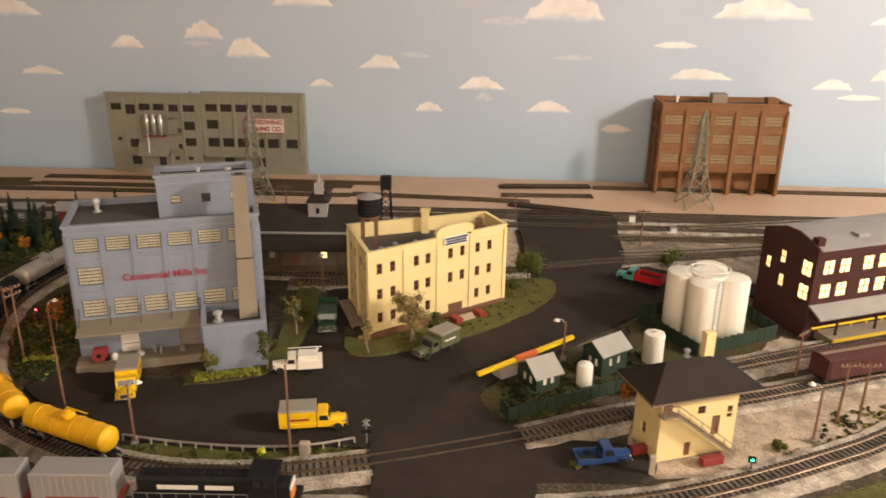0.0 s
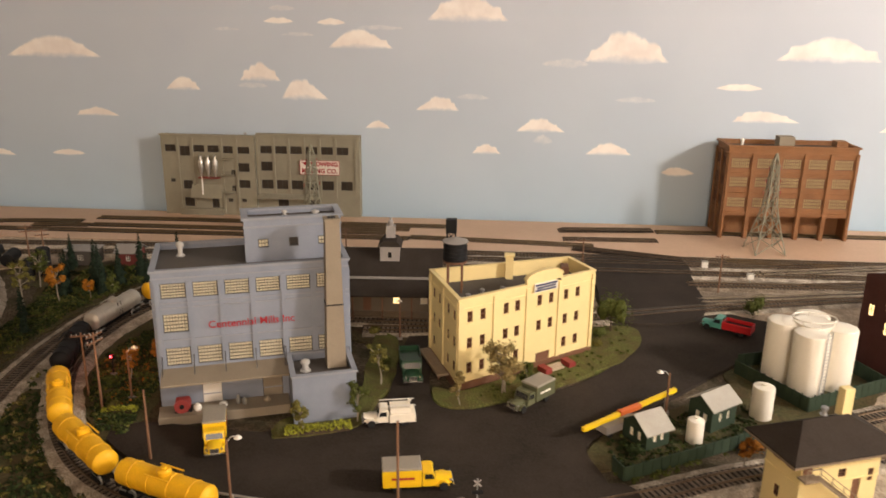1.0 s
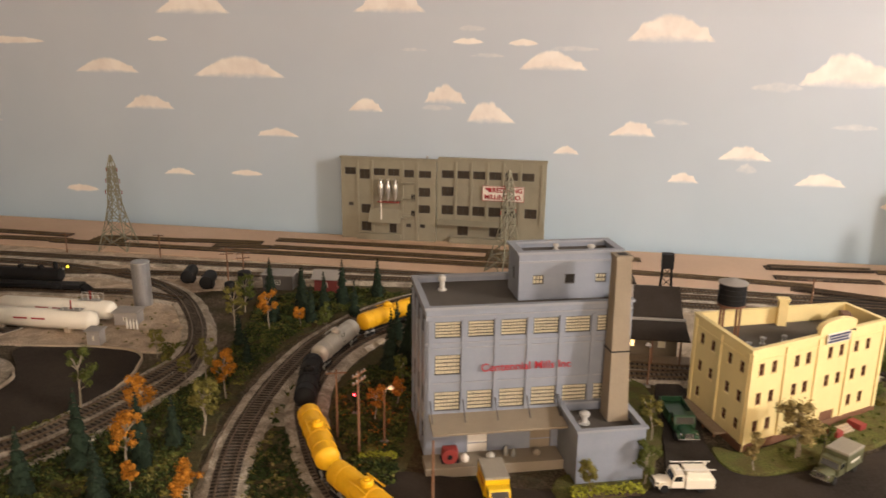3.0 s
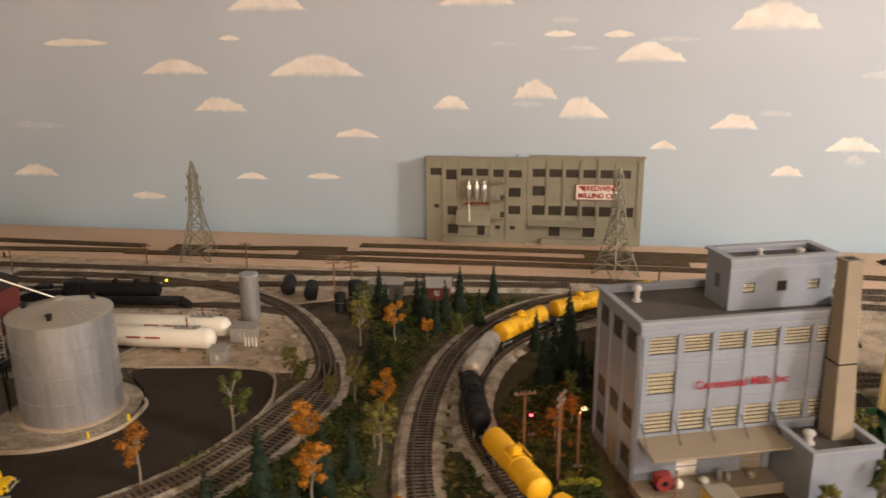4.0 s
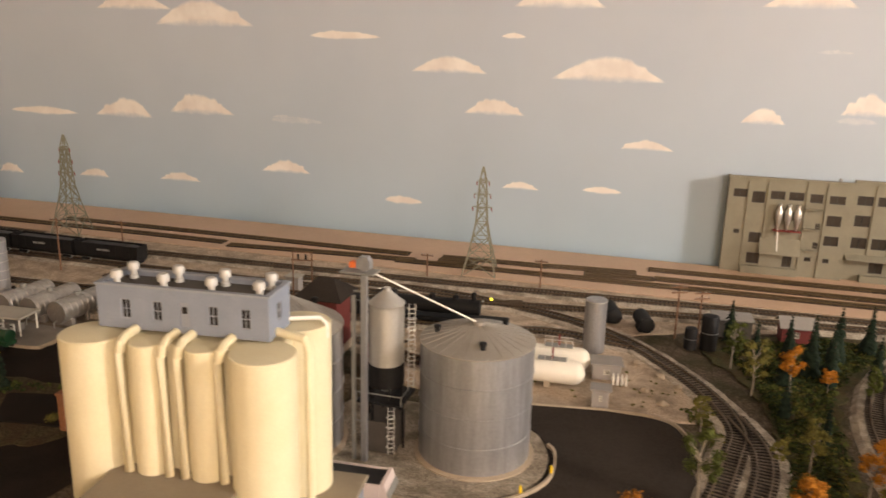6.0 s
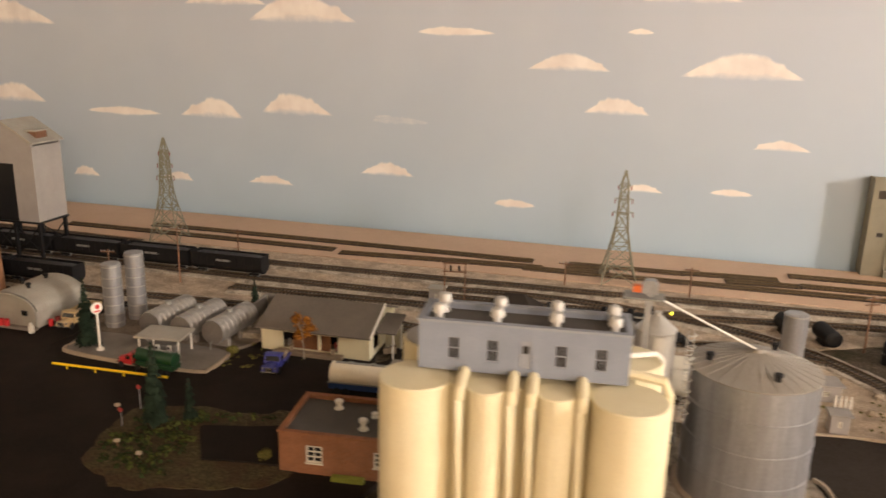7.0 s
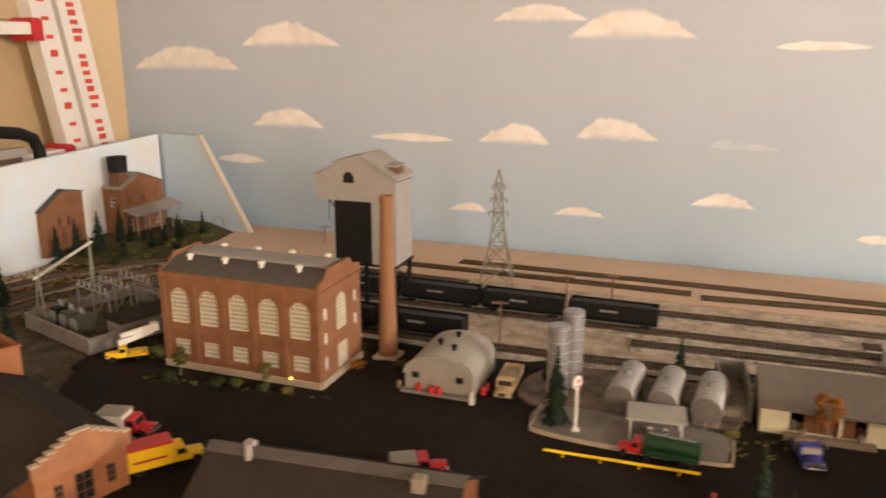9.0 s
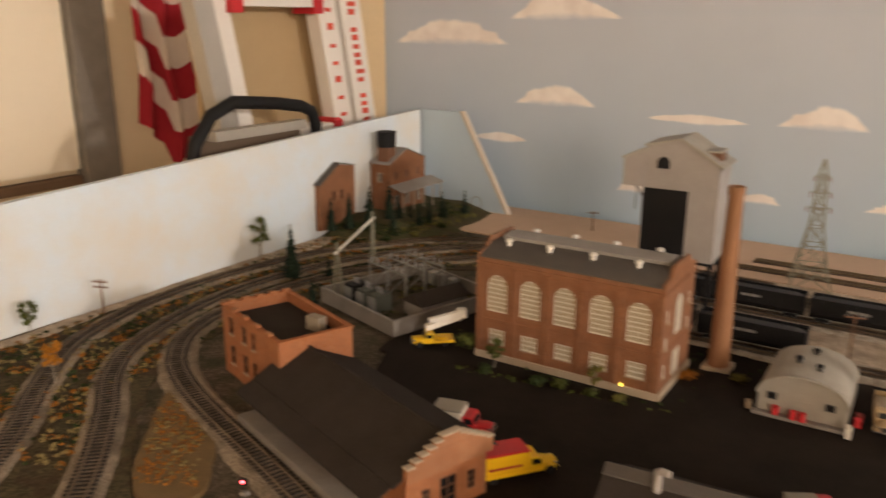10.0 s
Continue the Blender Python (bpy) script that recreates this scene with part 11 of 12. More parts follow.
for i, (x, y, rad, c, lb, z) in enumerate([(0.068, 1.235, 0.018, "green", "green bush at the yellow building's end", 0.004), (0.060, 1.195, 0.010, "olive", "olive bush at the building's foot", 0.004), (-0.745, 1.165, 0.010, "olive", "low bush between the tracks", 0.003),
                                           (-2.765, 1.125, 0.024, "green", "dark bush at the power house corner", 0.004), (-2.60, 1.08, 0.012, "green", "small bush at the power house", 0.004), (0.355, 0.785, 0.008, "green", "small bush by the curved track", 0.003), (-0.30, 1.21, 0.014, "olive", "olive bush behind the mill", 0.004), (-0.265, 1.10, 0.012, "green", "small bush on the alley lawn", 0.005),
                                           (-2.41, 1.22, 0.012, "olive", "bush at the smokestack's foot", 0.003), (-1.945, 1.17, 0.010, "olive", "yellowish bush beside the pad", 0.004), (0.115, 0.732, 0.007, "olive", "small weed clump by the blue pickup", 0.004), (-0.235, 0.735, 0.006, "flower", "yellow flowering bush by the guard rail", 0.003), (-1.76, 0.915, 0.010, "olive", "yellowish bush at the office corner", 0.004), (-0.55, 1.22, 0.03, "moss", "dark bush behind the mill", 0.003)]):
    bush(x, y, rad, c, lb, 400 + i, z)
bush(0.089, 1.257, 0.036, "green", "tall round green tree bush on the corner lawn", 398, 0.004, 1.30, 300)
bush(0.353, 1.357, 0.020, "green", "dark bush behind the red truck", 399, 0.004, 1.45, 160)
broadleaf(-0.088, 1.022, 0.078, "straw", "bushy straw coloured tree before the yellow building", 352, 0.004, 0.40, 0.34, 17, 95, 0.52)
hedge(-0.358, 0.873, 18, 0.082, 0.014, 0.013, "hedge", "clipped yellow green hedge before the annex", 1)
hedge(-0.612, 0.915, 8, 0.046, 0.010, 0.009, "hedge", "low bright yellow green hedge beside the mill", 2, 0.003)

STRIP = [(-0.715, 0.72), (-0.735, 0.80), (-0.765, 0.92), (-0.782, 1.04), (-0.785, 1.157), (-0.772, 1.27), (-0.752, 1.27), (-0.760, 1.16), (-0.755, 1.06), (-0.735, 0.95), (-0.700, 0.84)]
undergrowth("undergrowth", STRIP, 130, "moss", "dark weeds on the gravel between the curves", 32, (0.0015, 0.004))
undergrowth("undergrowth", STRIP, 70, "olive", "olive weeds on the gravel between the curves", 33, (0.0015, 0.004))
undergrowth("undergrowth", [(-1.42, 1.20), (-1.06, 1.19), (-1.02, 1.25), (-1.12, 1.40), (-1.30, 1.39)], 70, "olive", "sparse weeds on the sandy lot", 34, (0.001, 0.003))
undergrowth("undergrowth", [(-2.84, 1.12), (-2.46, 1.09), (-2.40, 1.26), (-2.30, 1.32), (-2.70, 1.34)], 160, "moss", "dark weeds round the power house", 35, (0.0015, 0.005))
undergrowth("undergrowth", [(-2.0, 1.10), (-1.93, 1.11), (-1.75, 1.21), (-1.90, 1.32), (-1.95, 1.28)], 110, "olive", "olive weeds round the fuel pad", 36, (0.0015, 0.005))
undergrowth("undergrowth", [(0.40, 0.80), (0.44, 0.87), (0.56, 0.90), (0.60, 0.86), (0.50, 0.83)], 70, "moss", "dark weeds round the poles on the sand", 37, (0.0012, 0.003))
undergrowth("undergrowth", [(0.40, 0.80), (0.44, 0.87), (0.56, 0.90), (0.60, 0.86), (0.50, 0.83)], 60, "olive", "olive weeds round the poles on the sand", 38, (0.0015, 0.004))
undergrowth("undergrowth", [(0.04, 0.84), (0.20, 0.92), (0.25, 0.96), (0.23, 1.03), (0.10, 0.96), (0.03, 0.90)], 220, "moss", "dark weeds round the green sheds", 39, (0.0015, 0.005))
undergrowth("undergrowth", [(0.04, 0.84), (0.20, 0.92), (0.25, 0.96), (0.23, 1.03), (0.10, 0.96), (0.03, 0.90)], 60, "green", "green weeds round the green sheds", 40, (0.0015, 0.004))
for i, (x, y, rad, c, z, lb) in enumerate(((0.066, 0.880, 0.014, "moss", 0.002, "dark leafy bush at the green shed's corner"), (0.212, 0.900, 0.016, "rust", 0.002, "rust brown bush at the signal tower"), (-2.63, 1.07, 0.012, "moss", 0.003, "dark bush before the power house"),
                                              (-2.52, 1.085, 0.010, "olive", 0.003, "olive bush before the power house"), (-2.47, 1.20, 0.013, "rust", 0.003, "rust brown bush by the smokestack"), (-3.205, 1.60, 0.016, "olive", 0.014, "olive brush before the hillside works"), (-3.20, 1.68, 0.014, "straw", 0.014, "straw coloured brush before the hillside works"))):
    bush(x, y, rad, c, lb, 460 + i, z)
undergrowth("undergrowth", SLIVER, 110, "olive", "olive weeds between the two tracks", 41, (0.002, 0.005))
undergrowth("undergrowth", SLIVER, 90, "straw", "straw coloured weeds between the two tracks", 42, (0.0015, 0.004))
undergrowth("undergrowth", [(-3.06, 1.165), (-2.885, 1.11), (-2.83, 1.30), (-3.00, 1.355)], 90, "moss", "dark weeds in the substation yard", 43, (0.002, 0.005), 0.009)
undergrowth("undergrowth", [(-3.06, 1.165), (-2.885, 1.11), (-2.83, 1.30), (-3.00, 1.355)], 60, "olive", "olive weeds in the substation yard", 44, (0.002, 0.005), 0.009)
undergrowth("undergrowth", MILL_SIDE, 260, "olive", "olive weeds beside the mill", 45, (0.002, 0.006))
for i, (x, y, h) in enumerate([(-3.215, 1.545, 0.070), (-3.195, 1.615, 0.060), (-3.19, 1.645, 0.045)]):
    conifer(x, y, h, "dark green spruce before the hillside works", 170 + i, 0.010 if y > 1.45 else 0.003)
for i, (x, y, rad, c, lb) in enumerate(((-3.20, 1.50, 0.014, "moss", "dark brush at the hillside's foot"), (-3.175, 1.57, 0.012, "olive", "olive brush at the hillside's foot"), (-3.165, 1.66, 0.013, "moss", "dark brush at the hillside's foot"), (-2.70, 1.062, 0.013, "moss", "dark bush at the power house wall"),
                                         (-2.56, 1.082, 0.011, "green", "green bush at the power house wall"), (-0.60, 0.93, 0.012, "olive", "olive bush beside the mill"), (-0.64, 1.00, 0.014, "green", "green bush beside the mill"), (-0.62, 1.10, 0.015, "olive", "olive bush behind the mill"))):
    bush(x, y, rad, c, lb, 480 + i, 0.008 if y > 1.45 else 0.003)
DRY = [(-2.87, 0.64), (-2.81, 0.67), (-2.93, 0.79), (-3.01, 0.825), (-2.985, 0.76)]
undergrowth("undergrowth", DRY, 260, "rust", "dry rust brown grass between the loop tracks", 46, (0.0012, 0.0035))
undergrowth("undergrowth", DRY, 160, "straw", "dry straw coloured grass between the loop tracks", 47, (0.0012, 0.0035))


# ---- poles, lamps, signals and street furniture ----
POLE_WOOD = mat("pole_wood", (0.20, 0.105, 0.06), 0.85, grain=0.2, fine=500)
LAMP_WHITE = lit("lit_lamp_head", (1.0, 0.90, 0.70), 3.0)
LAMP_ORANGE = lit("glowing_orange_lamp", (1.0, 0.46, 0.12), 22.0)
LAMP_RED = lit("glowing_red_lamp", (1.0, 0.05, 0.06), 14.0)
LAMP_GREEN = lit("glowing_green_lamp", (0.05, 1.0, 0.45), 8.0)


def utility_pole(x, y, h, turn, arms=1, z=0.003, label="brown wooden utility pole with crossarm", lean=0.0):
    th = thing("utility_pole", pose(x, y, z, lean, lean * 0.6, turn), label, "utility pole", "utility poles")
    part("post", Shape().cyl(0, 0, -0.002, h, 0.0018, 8, 0.0012), POLE_WOOD, th)
    for k in range(arms):
        zz = h - 0.005 - 0.009 * k
        a = part("crossarm", Shape().box(-0.013, 0.013, -0.0022, -0.0008, zz, zz + 0.0018), POLE_WOOD, th)
        for dx in (-0.011, -0.005, 0.005, 0.011):
            part("insulator", Shape().lathe([(0.0003, zz + 0.0018), (0.0008, zz + 0.0022), (0.0008, zz + 0.004), (0.0002, zz + 0.0045)], 8, dx, -0.0015), GREY_TOWER, a)


def lamp_post(x, y, h, turn, head, label, z=0.003):
    th = thing("street_lamp", pose(x, y, z, 0, 0, turn), label, "street lamp", "wooden street lamps")
    part("post", Shape().cyl(0, 0, -0.002, h, 0.0016, 8, 0.0013), POLE_WOOD, th)
    part("arm", Shape().tube([(0, 0, h - 0.004), (0.005, 0, h + 0.002), (0.012, 0, h + 0.002)], 0.0006, 6), GALV, th)
    part("shade", Shape().lathe([(0.0012, h + 0.003), (0.0045, h - 0.0003), (0.0042, h - 0.0006)], 14, 0.012, 0), WHITE, th)
    part("bulb", Shape().ball((0.012, 0, h - 0.0005), 0.0014), head, th)
    part("base", Shape().slab(-0.004, 0.004, -0.004, 0.004, -0.001, 0.003), CONCRETE, th)


utility_pole(-0.654, 0.965, 0.092, 20)
utility_pole(-0.614, 0.924, 0.112, 70, 2)
utility_pole(-0.504, 0.819, 0.090, 15, 0, label="plain brown wooden pole")
utility_pole(-0.202, 0.736, 0.112, 0, 0, label="tall plain brown wooden pole by the guard rail")
utility_pole(-2.298, 1.360, 0.075, 10)
utility_pole(-2.209, 1.440, 0.105, 5)
utility_pole(-2.151, 1.555, 0.080, 5)
utility_pole(-1.035, 1.475, 0.090, 25, 2)
utility_pole(-1.000, 1.470, 0.085, 25, 2)
utility_pole(-1.518, 1.665, 0.045, 0)
utility_pole(-1.288, 1.668, 0.055, 0)
utility_pole(-0.43, 1.665, 0.050, 0)
utility_pole(0.321, 1.470, 0.075, 0)
utility_pole(0.442, 0.845, 0.083, 10, 1, lean=1.5)
utility_pole(0.471, 0.850, 0.080, 10, 1)
utility_pole(0.438, 0.965, 0.065, 40, 1)
utility_pole(-3.324, 0.915, 0.060, 20, 2)
utility_pole(-2.878, 1.845, 0.045, 30, 1, label="short dark signal post with arm")
utility_pole(0.08, 1.62, 0.055, 0)
lamp_post(-0.384, 0.746, 0.076, 20, LAMP_WHITE, "wooden street lamp with a white shade by the guard rail")
lamp_post(-0.255, 1.195, 0.060, 100, LAMP_ORANGE, "lit wooden street lamp before the depot")
lamp_post(-0.592, 0.962, 0.070, 60, LAMP_ORANGE, "lit wooden street lamp beside the mill")
lamp_post(0.398, 0.802, 0.072, 150, LAMP_WHITE, "orange wooden street lamp on the sand")
lamp_post(0.125, 0.985, 0.058, 170, LAMP_WHITE, "wooden street lamp beside the green shed")
for x, y, zz, power, col in ((-0.592, 0.958, 0.078, 0.026, (1.0, 0.45, 0.15)), (-0.645, 1.030, 0.040, 0.030, (1.0, 0.03, 0.03))):
    bulb = bpy.data.lights.new("street_bulb", "POINT")
    bulb.energy, bulb.color, bulb.shadow_soft_size = power, col, 0.003
    new("street_bulb", bulb).matrix_world = pose(x, y, zz)


def flasher(x, y, turn, lamp, label, h=0.028):
    th = thing("railway_signal", pose(x, y, 0.004, 0, 0, turn), label, "railway signal", "railway signals")
    part("mast", Shape().cyl(0, 0, 0, h, 0.0008, 8), BLACK, th)
    part("hood", Shape().slab(-0.004, 0.004, -0.0016, 0.0016, h - 0.003, h + 0.004), BLACK, th)
    part("lens", Shape().ball((0, -0.0022, h + 0.001), 0.0016), lamp, th)
    part("base", Shape().slab(-0.004, 0.004, -0.003, 0.003, -0.001, 0.003), CONCRETE, th)


flasher(-0.648, 1.026, -20, LAMP_RED, "dark railway signal with a glowing red lamp")
flasher(0.306, 0.738, -10, LAMP_GREEN, "low dark railway signal with a glowing green lamp", 0.014)
flasher(-2.760, 0.688, 10, LAMP_RED, "low dark railway signal with a glowing red lamp", 0.014)


def crossbuck(x, y, turn):
    th = thing("crossbuck", pose(x, y, 0.004, 0, 0, turn), "weathered grey crossbuck sign on a steel post", "crossing sign", "crossing signs")
    part("post", Shape().cyl(0, 0, 0, 0.032, 0.0008, 8), STEEL, th)
    for a in (45, -45):
        part("blade", Shape().slab(-0.0055, 0.0055, -0.0016 if a > 0 else -0.0011, -0.0011 if a > 0 else -0.0006, -0.0009, 0.0009, 0.0002), GREY_TOWER, th, m=pose(0, 0, 0.027, 0, a))
    part("lamp_box", Shape().slab(-0.006, 0.006, -0.002, 0.0, 0.014, 0.018), BLACK, th)


crossbuck(-0.120, 0.762, 10)


def guard_rail(pts, label):
    th = thing("guard_rail", pose(0, 0, 0.003), label, "guard rail")
    line = spline(pts, 0.018)
    part("beam", sweep(Shape(), line, [(-0.0005, 0.0045), (0.0005, 0.0045), (0.0009, 0.0058), (0.0005, 0.0072), (-0.0005, 0.0072)]), GREY_TOWER, th)
    for p, d in zip(line, headings(line)):
        part("post", SHARED.setdefault("guardpost", Shape().slab(-0.0009, 0.0009, -0.0022, -0.0007, -0.002, 0.0070, 0.0002).mesh("post", STONE)), None, th, m=pose(p.x, p.y, 0, 0, 0, math.degrees(math.atan2(d.y, d.x))))


guard_rail([(-0.40, 0.752), (-0.33, 0.742), (-0.25, 0.739), (-0.185, 0.746), (-0.125, 0.768)], "pale guard rail on short posts along the yard's edge")
relay = thing("relay_cabinet", pose(-0.186, 0.738, 0.003), "small pale concrete relay cabinet", "cabinet")
part("body", Shape().slab(-0.0055, 0.0055, -0.004, 0.004, 0, 0.015), STONE, relay)
part("door", Shape().box(-0.004, 0.004, -0.0046, -0.0041, 0.002, 0.013), GREY_TOWER, relay)
post = thing("concrete_post", pose(0.196, 0.726, 0.003), "short pale concrete post by the tracks", "post")
part("shaft", Shape().slab(-0.003, 0.003, -0.003, 0.003, 0, 0.022), STONE, post)
part("cap", Shape().slab(-0.0036, 0.0036, -0.0036, 0.0036, 0.0221, 0.0235), STONE, post)


def barrier(a, b, label, legs=4, h=0.0055):
    th = thing("yellow_barrier", pose(0, 0, 0.0042), label, "barrier", "yellow pipe barriers")
    a, b = Vector((*a, h)), Vector((*b, h))
    part("pipe", Shape().bar(a, b, 0.0034, seg=8), YELLOW_BRIGHT, th)
    for k in range(legs):
        p = a + (b - a) * ((k + 0.5) / legs)
        part("leg", Shape().cyl(p.x, p.y, -0.001, h, 0.0012, 8), YELLOW_BRIGHT, th)


barrier((-2.152, 1.046), (-1.977, 1.054), "yellow painted pipe barrier along the asphalt")
barrier((-1.155, 0.780), (-1.120, 0.800), "yellow pole leaning by the box car", 2, 0.010)
barrier((0.500, 1.078), (0.640, 1.135), "yellow edged rail along the factory dock", 5, 0.014)
for x, y in ((-1.165, 0.985), (-1.19, 0.935)):
    b = thing("bollard", pose(x, y, 0.003), "short yellow safety bollard", "bollard", "yellow bollards")
    part("tube", Shape().lathe([(0.0016, 0), (0.0016, 0.012), (0.0012, 0.0133), (0.0002, 0.0137)], 10), YELLOW_BRIGHT, b)
# two unidentified coloured objects; the bin and pump shapes are made up
bin_ = thing("yellow_object", pose(-1.6935, 1.176, 0.0045, 0, 0, 6), "small yellow object, built as a lidded bin, on the asphalt behind the tank trailer", "storage bin")
part("body", Shape().slab(-0.0080, 0.0080, -0.006, 0.006, 0, 0.0145, 0.0008), P_YELLOW, bin_)
part("lid", Shape().slab(-0.0086, 0.0086, -0.0066, 0.0066, 0.0146, 0.0166, 0.0006), CANVAS, bin_, "pale lid")
pump = thing("red_object", pose(-1.6585, 1.178, 0.0045, 0, 0, 6), "small orange red object, built as a pump, on the asphalt behind the tank trailer", "fuel pump")
part("plinth", Shape().slab(-0.0058, 0.0058, -0.0048, 0.0048, 0, 0.0020, 0.0004), STONE, pump)
part("cabinet", Shape().slab(-0.0045, 0.0045, -0.0036, 0.0036, 0.0020, 0.0170, 0.0008), P_ORANGE, pump)
part("dial", Shape().slab(-0.0030, 0.0030, -0.0041, -0.0037, 0.0115, 0.0152, 0.0002), P_WHITE, pump, "pale dial plate")
part("hose", Shape().tube([(0.0046, 0, 0.013), (0.0068, 0, 0.010), (0.0066, 0, 0.005), (0.0047, 0, 0.006)], 0.0005, 6), P_BLACK, pump)
structure("painted_strip", sweep(Shape(), spline([(-1.6425, 1.262), (-1.636, 1.225), (-1.629, 1.186)], 0.01), [(-0.0028, 0.0), (0.0028, 0.0), (0.0026, 0.0066), (-0.0026, 0.0066)]), mat("faded_yellow_paint", (0.42, 0.36, 0.14), 0.7, grain=0.25, fine=300, dirt=(0.20, 0.17, 0.08)), "faded yellow painted strip on the asphalt", "road marking")
deck = structure("loading_strip", Shape().slab(-1.606, -1.505, 1.0605, 1.0770, -0.001, 0.0062, 0.0005).slab(-1.606, -1.505, 1.0812, 1.1160, -0.001, 0.0062, 0.0005), mat("pale_concrete", (0.46, 0.39, 0.32), 0.85, grain=0.2, fine=400, coarse=30, bump=0.2, dirt=(0.30, 0.24, 0.18), dirt_amount=0.5), "pale concrete loading strip with two dark timber beams", "pavement")
DECK_BEAM = mat("dark_beam", (0.085, 0.052, 0.026), 0.75, grain=0.2, fine=300)
for y in (1.0792, 1.1185):
    part("beam", Shape().slab(-1.606, -1.505, y - 0.0018, y + 0.0018, -0.001, 0.0076, 0.0004), DECK_BEAM, deck, "dark brown timber beam")
edging = Shape()
line = spline([(-1.43, 0.905), (-1.30, 0.888), (-1.215, 0.912), (-1.169, 0.965), (-1.167, 1.03), (-1.185, 1.055)], 0.01)
structure("pad_edging", sweep(edging, line, [(-0.0016, 0.0), (0.0016, 0.0), (0.0016, 0.0078), (-0.0016, 0.0078)]), STONE, "pale timber edging round the gravel pad", "trim")
line = spline([(-1.24, 1.148), (-1.06, 1.168), (-1.012, 1.10), (-1.004, 1.03)], 0.01)
structure("kerb", sweep(Shape(), line, [(-0.0014, 0.0), (0.0014, 0.0), (0.0012, 0.0060), (-0.0012, 0.0060)]), STONE, "thin pale kerb along the asphalt", "kerb")
line = spline([(-2.184, 1.168), (-2.182, 1.120), (-2.176, 1.098), (-2.08, 1.088), (-1.957, 1.090), (-1.943, 1.108), (-1.944, 1.162)], 0.01)
structure("pad_kerb", sweep(Shape(), line, [(-0.0016, 0.0), (0.0016, 0.0), (0.0014, 0.0075), (-0.0014, 0.0075)]), STONE, "pale kerb round the fuel pad", "kerb")


def gantry_sign(x, y, turn, h, w=0.034):
    th = thing("signal_gantry", pose(x, y, 0.003, 0, 0, turn), "brown steel gantry with dark panels over the yard", "gantry", "yard gantries")
    for dx in (0.0, w):
        part("post", Shape().box(dx - 0.0010, dx + 0.0010, -0.001, 0.001, -0.001, h), POLE_WOOD, th)
    for zz in (h - 0.0015, h - 0.016):
        part("beam", Shape().box(-0.003, w + 0.003, -0.0013, 0.0013, zz, zz + 0.0018), POLE_WOOD, th)
    for k in range(2):
        part("panel", Shape().slab(0.008 + 0.014 * k, 0.0115 + 0.014 * k, -0.002, -0.0014, h - 0.0135, h - 0.004, 0.0002), BLACK, th)


gantry_sign(-1.694, 1.425, 12, 0.092)

sign = thing("station_sign", pose(-2.128, 1.113, 0.0062, 0, 0, 66), "white post with a round red and white filling station sign", "sign")
part("post", Shape().cyl(0, 0, 0, 0.060, 0.0018, 10), WHITE, sign)
part("base", Shape().cyl(0, 0, 0, 0.003, 0.0052, 14), WHITE, sign)
disc = part("disc", Shape().lathe([(0.0001, -0.0012), (0.0085, -0.0012), (0.0088, 0), (0.0085, 0.0012), (0.0001, 0.0012)], 24).moved(pose(0, 0, 0.064, 90)), WHITE, sign)
part("emblem", Shape().lathe([(0.0001, -0.0003), (0.0034, -0.0003), (0.0034, 0.0), (0.0001, 0.0)], 16).moved(pose(0.001, -0.0015, 0.066, 90)), RED_BRIGHT, disc)
part("bar", Shape().box(-0.0052, 0.0052, -0.0018, -0.0013, 0.0585, 0.0605), RED_BRIGHT, disc)
for x, y, h, lb in ((-1.962, 0.975, 0.030, "red round road sign on a thin post"), (-1.955, 0.930, 0.022, "red round road sign on a thin post")):
    s = thing("road_sign", pose(x, y, 0.004), lb, "road sign", "road signs")
    part("post", Shape().cyl(0, 0, 0, h, 0.0006, 6), GALV, s)
    part("plate", Shape().lathe([(0.0001, -0.0003), (0.0032, -0.0003), (0.0032, 0.0003), (0.0001, 0.0003)], 8).moved(pose(0, -0.001, h, 90)), mat("faded_sign_red", (0.28, 0.035, 0.03), 0.7) if "faded_sign_red" not in bpy.data.materials else bpy.data.materials["faded_sign_red"], s)
for x, y in ((-1.985, 0.962), (-1.89, 0.872), (-1.93, 0.888)):
    s = thing("mailbox", pose(x, y, 0.0046, 0, 0, 20), "small pale stone coloured mailbox beside the road", "mailbox", "mailboxes")
    part("post", Shape().cyl(0, 0, 0, 0.006, 0.0007, 6), POLE_WOOD, s)
    part("box", Shape().slab(-0.003, 0.003, -0.0016, 0.0016, 0.006, 0.0095), STONE, s)

# boom crane by the green sheds
boom = thing("loading_boom", pose(0.006, 0.900, 0.003, 0, 0, 37.7), "long yellow loading boom with an orange section on a grey base", "loading boom")
part("boom", Shape().bar((0, 0, 0.018), (0.062, 0, 0.021), 0.0052), YELLOW_BRIGHT, boom)
part("boom", Shape().bar((0.100, 0, 0.0225), (0.168, 0, 0.026), 0.0052), YELLOW_BRIGHT, boom)
part("joint", Shape().slab(0.0625, 0.0995, -0.0035, 0.0035, 0.019, 0.0255), mat("orange_red_paint", (0.62, 0.14, 0.03), 0.5), boom, "orange red joint")
part("carriage", Shape().slab(0.030, 0.085, -0.012, 0.008, 0.006, 0.016), GREY_TOWER, boom)
wheel_set(boom, (0.038, 0.076), 0.010, 0.004, RIM)
part("stand", Shape().bar((0.150, 0, 0), (0.150, 0, 0.024), 0.002), GREY_TOWER, boom)

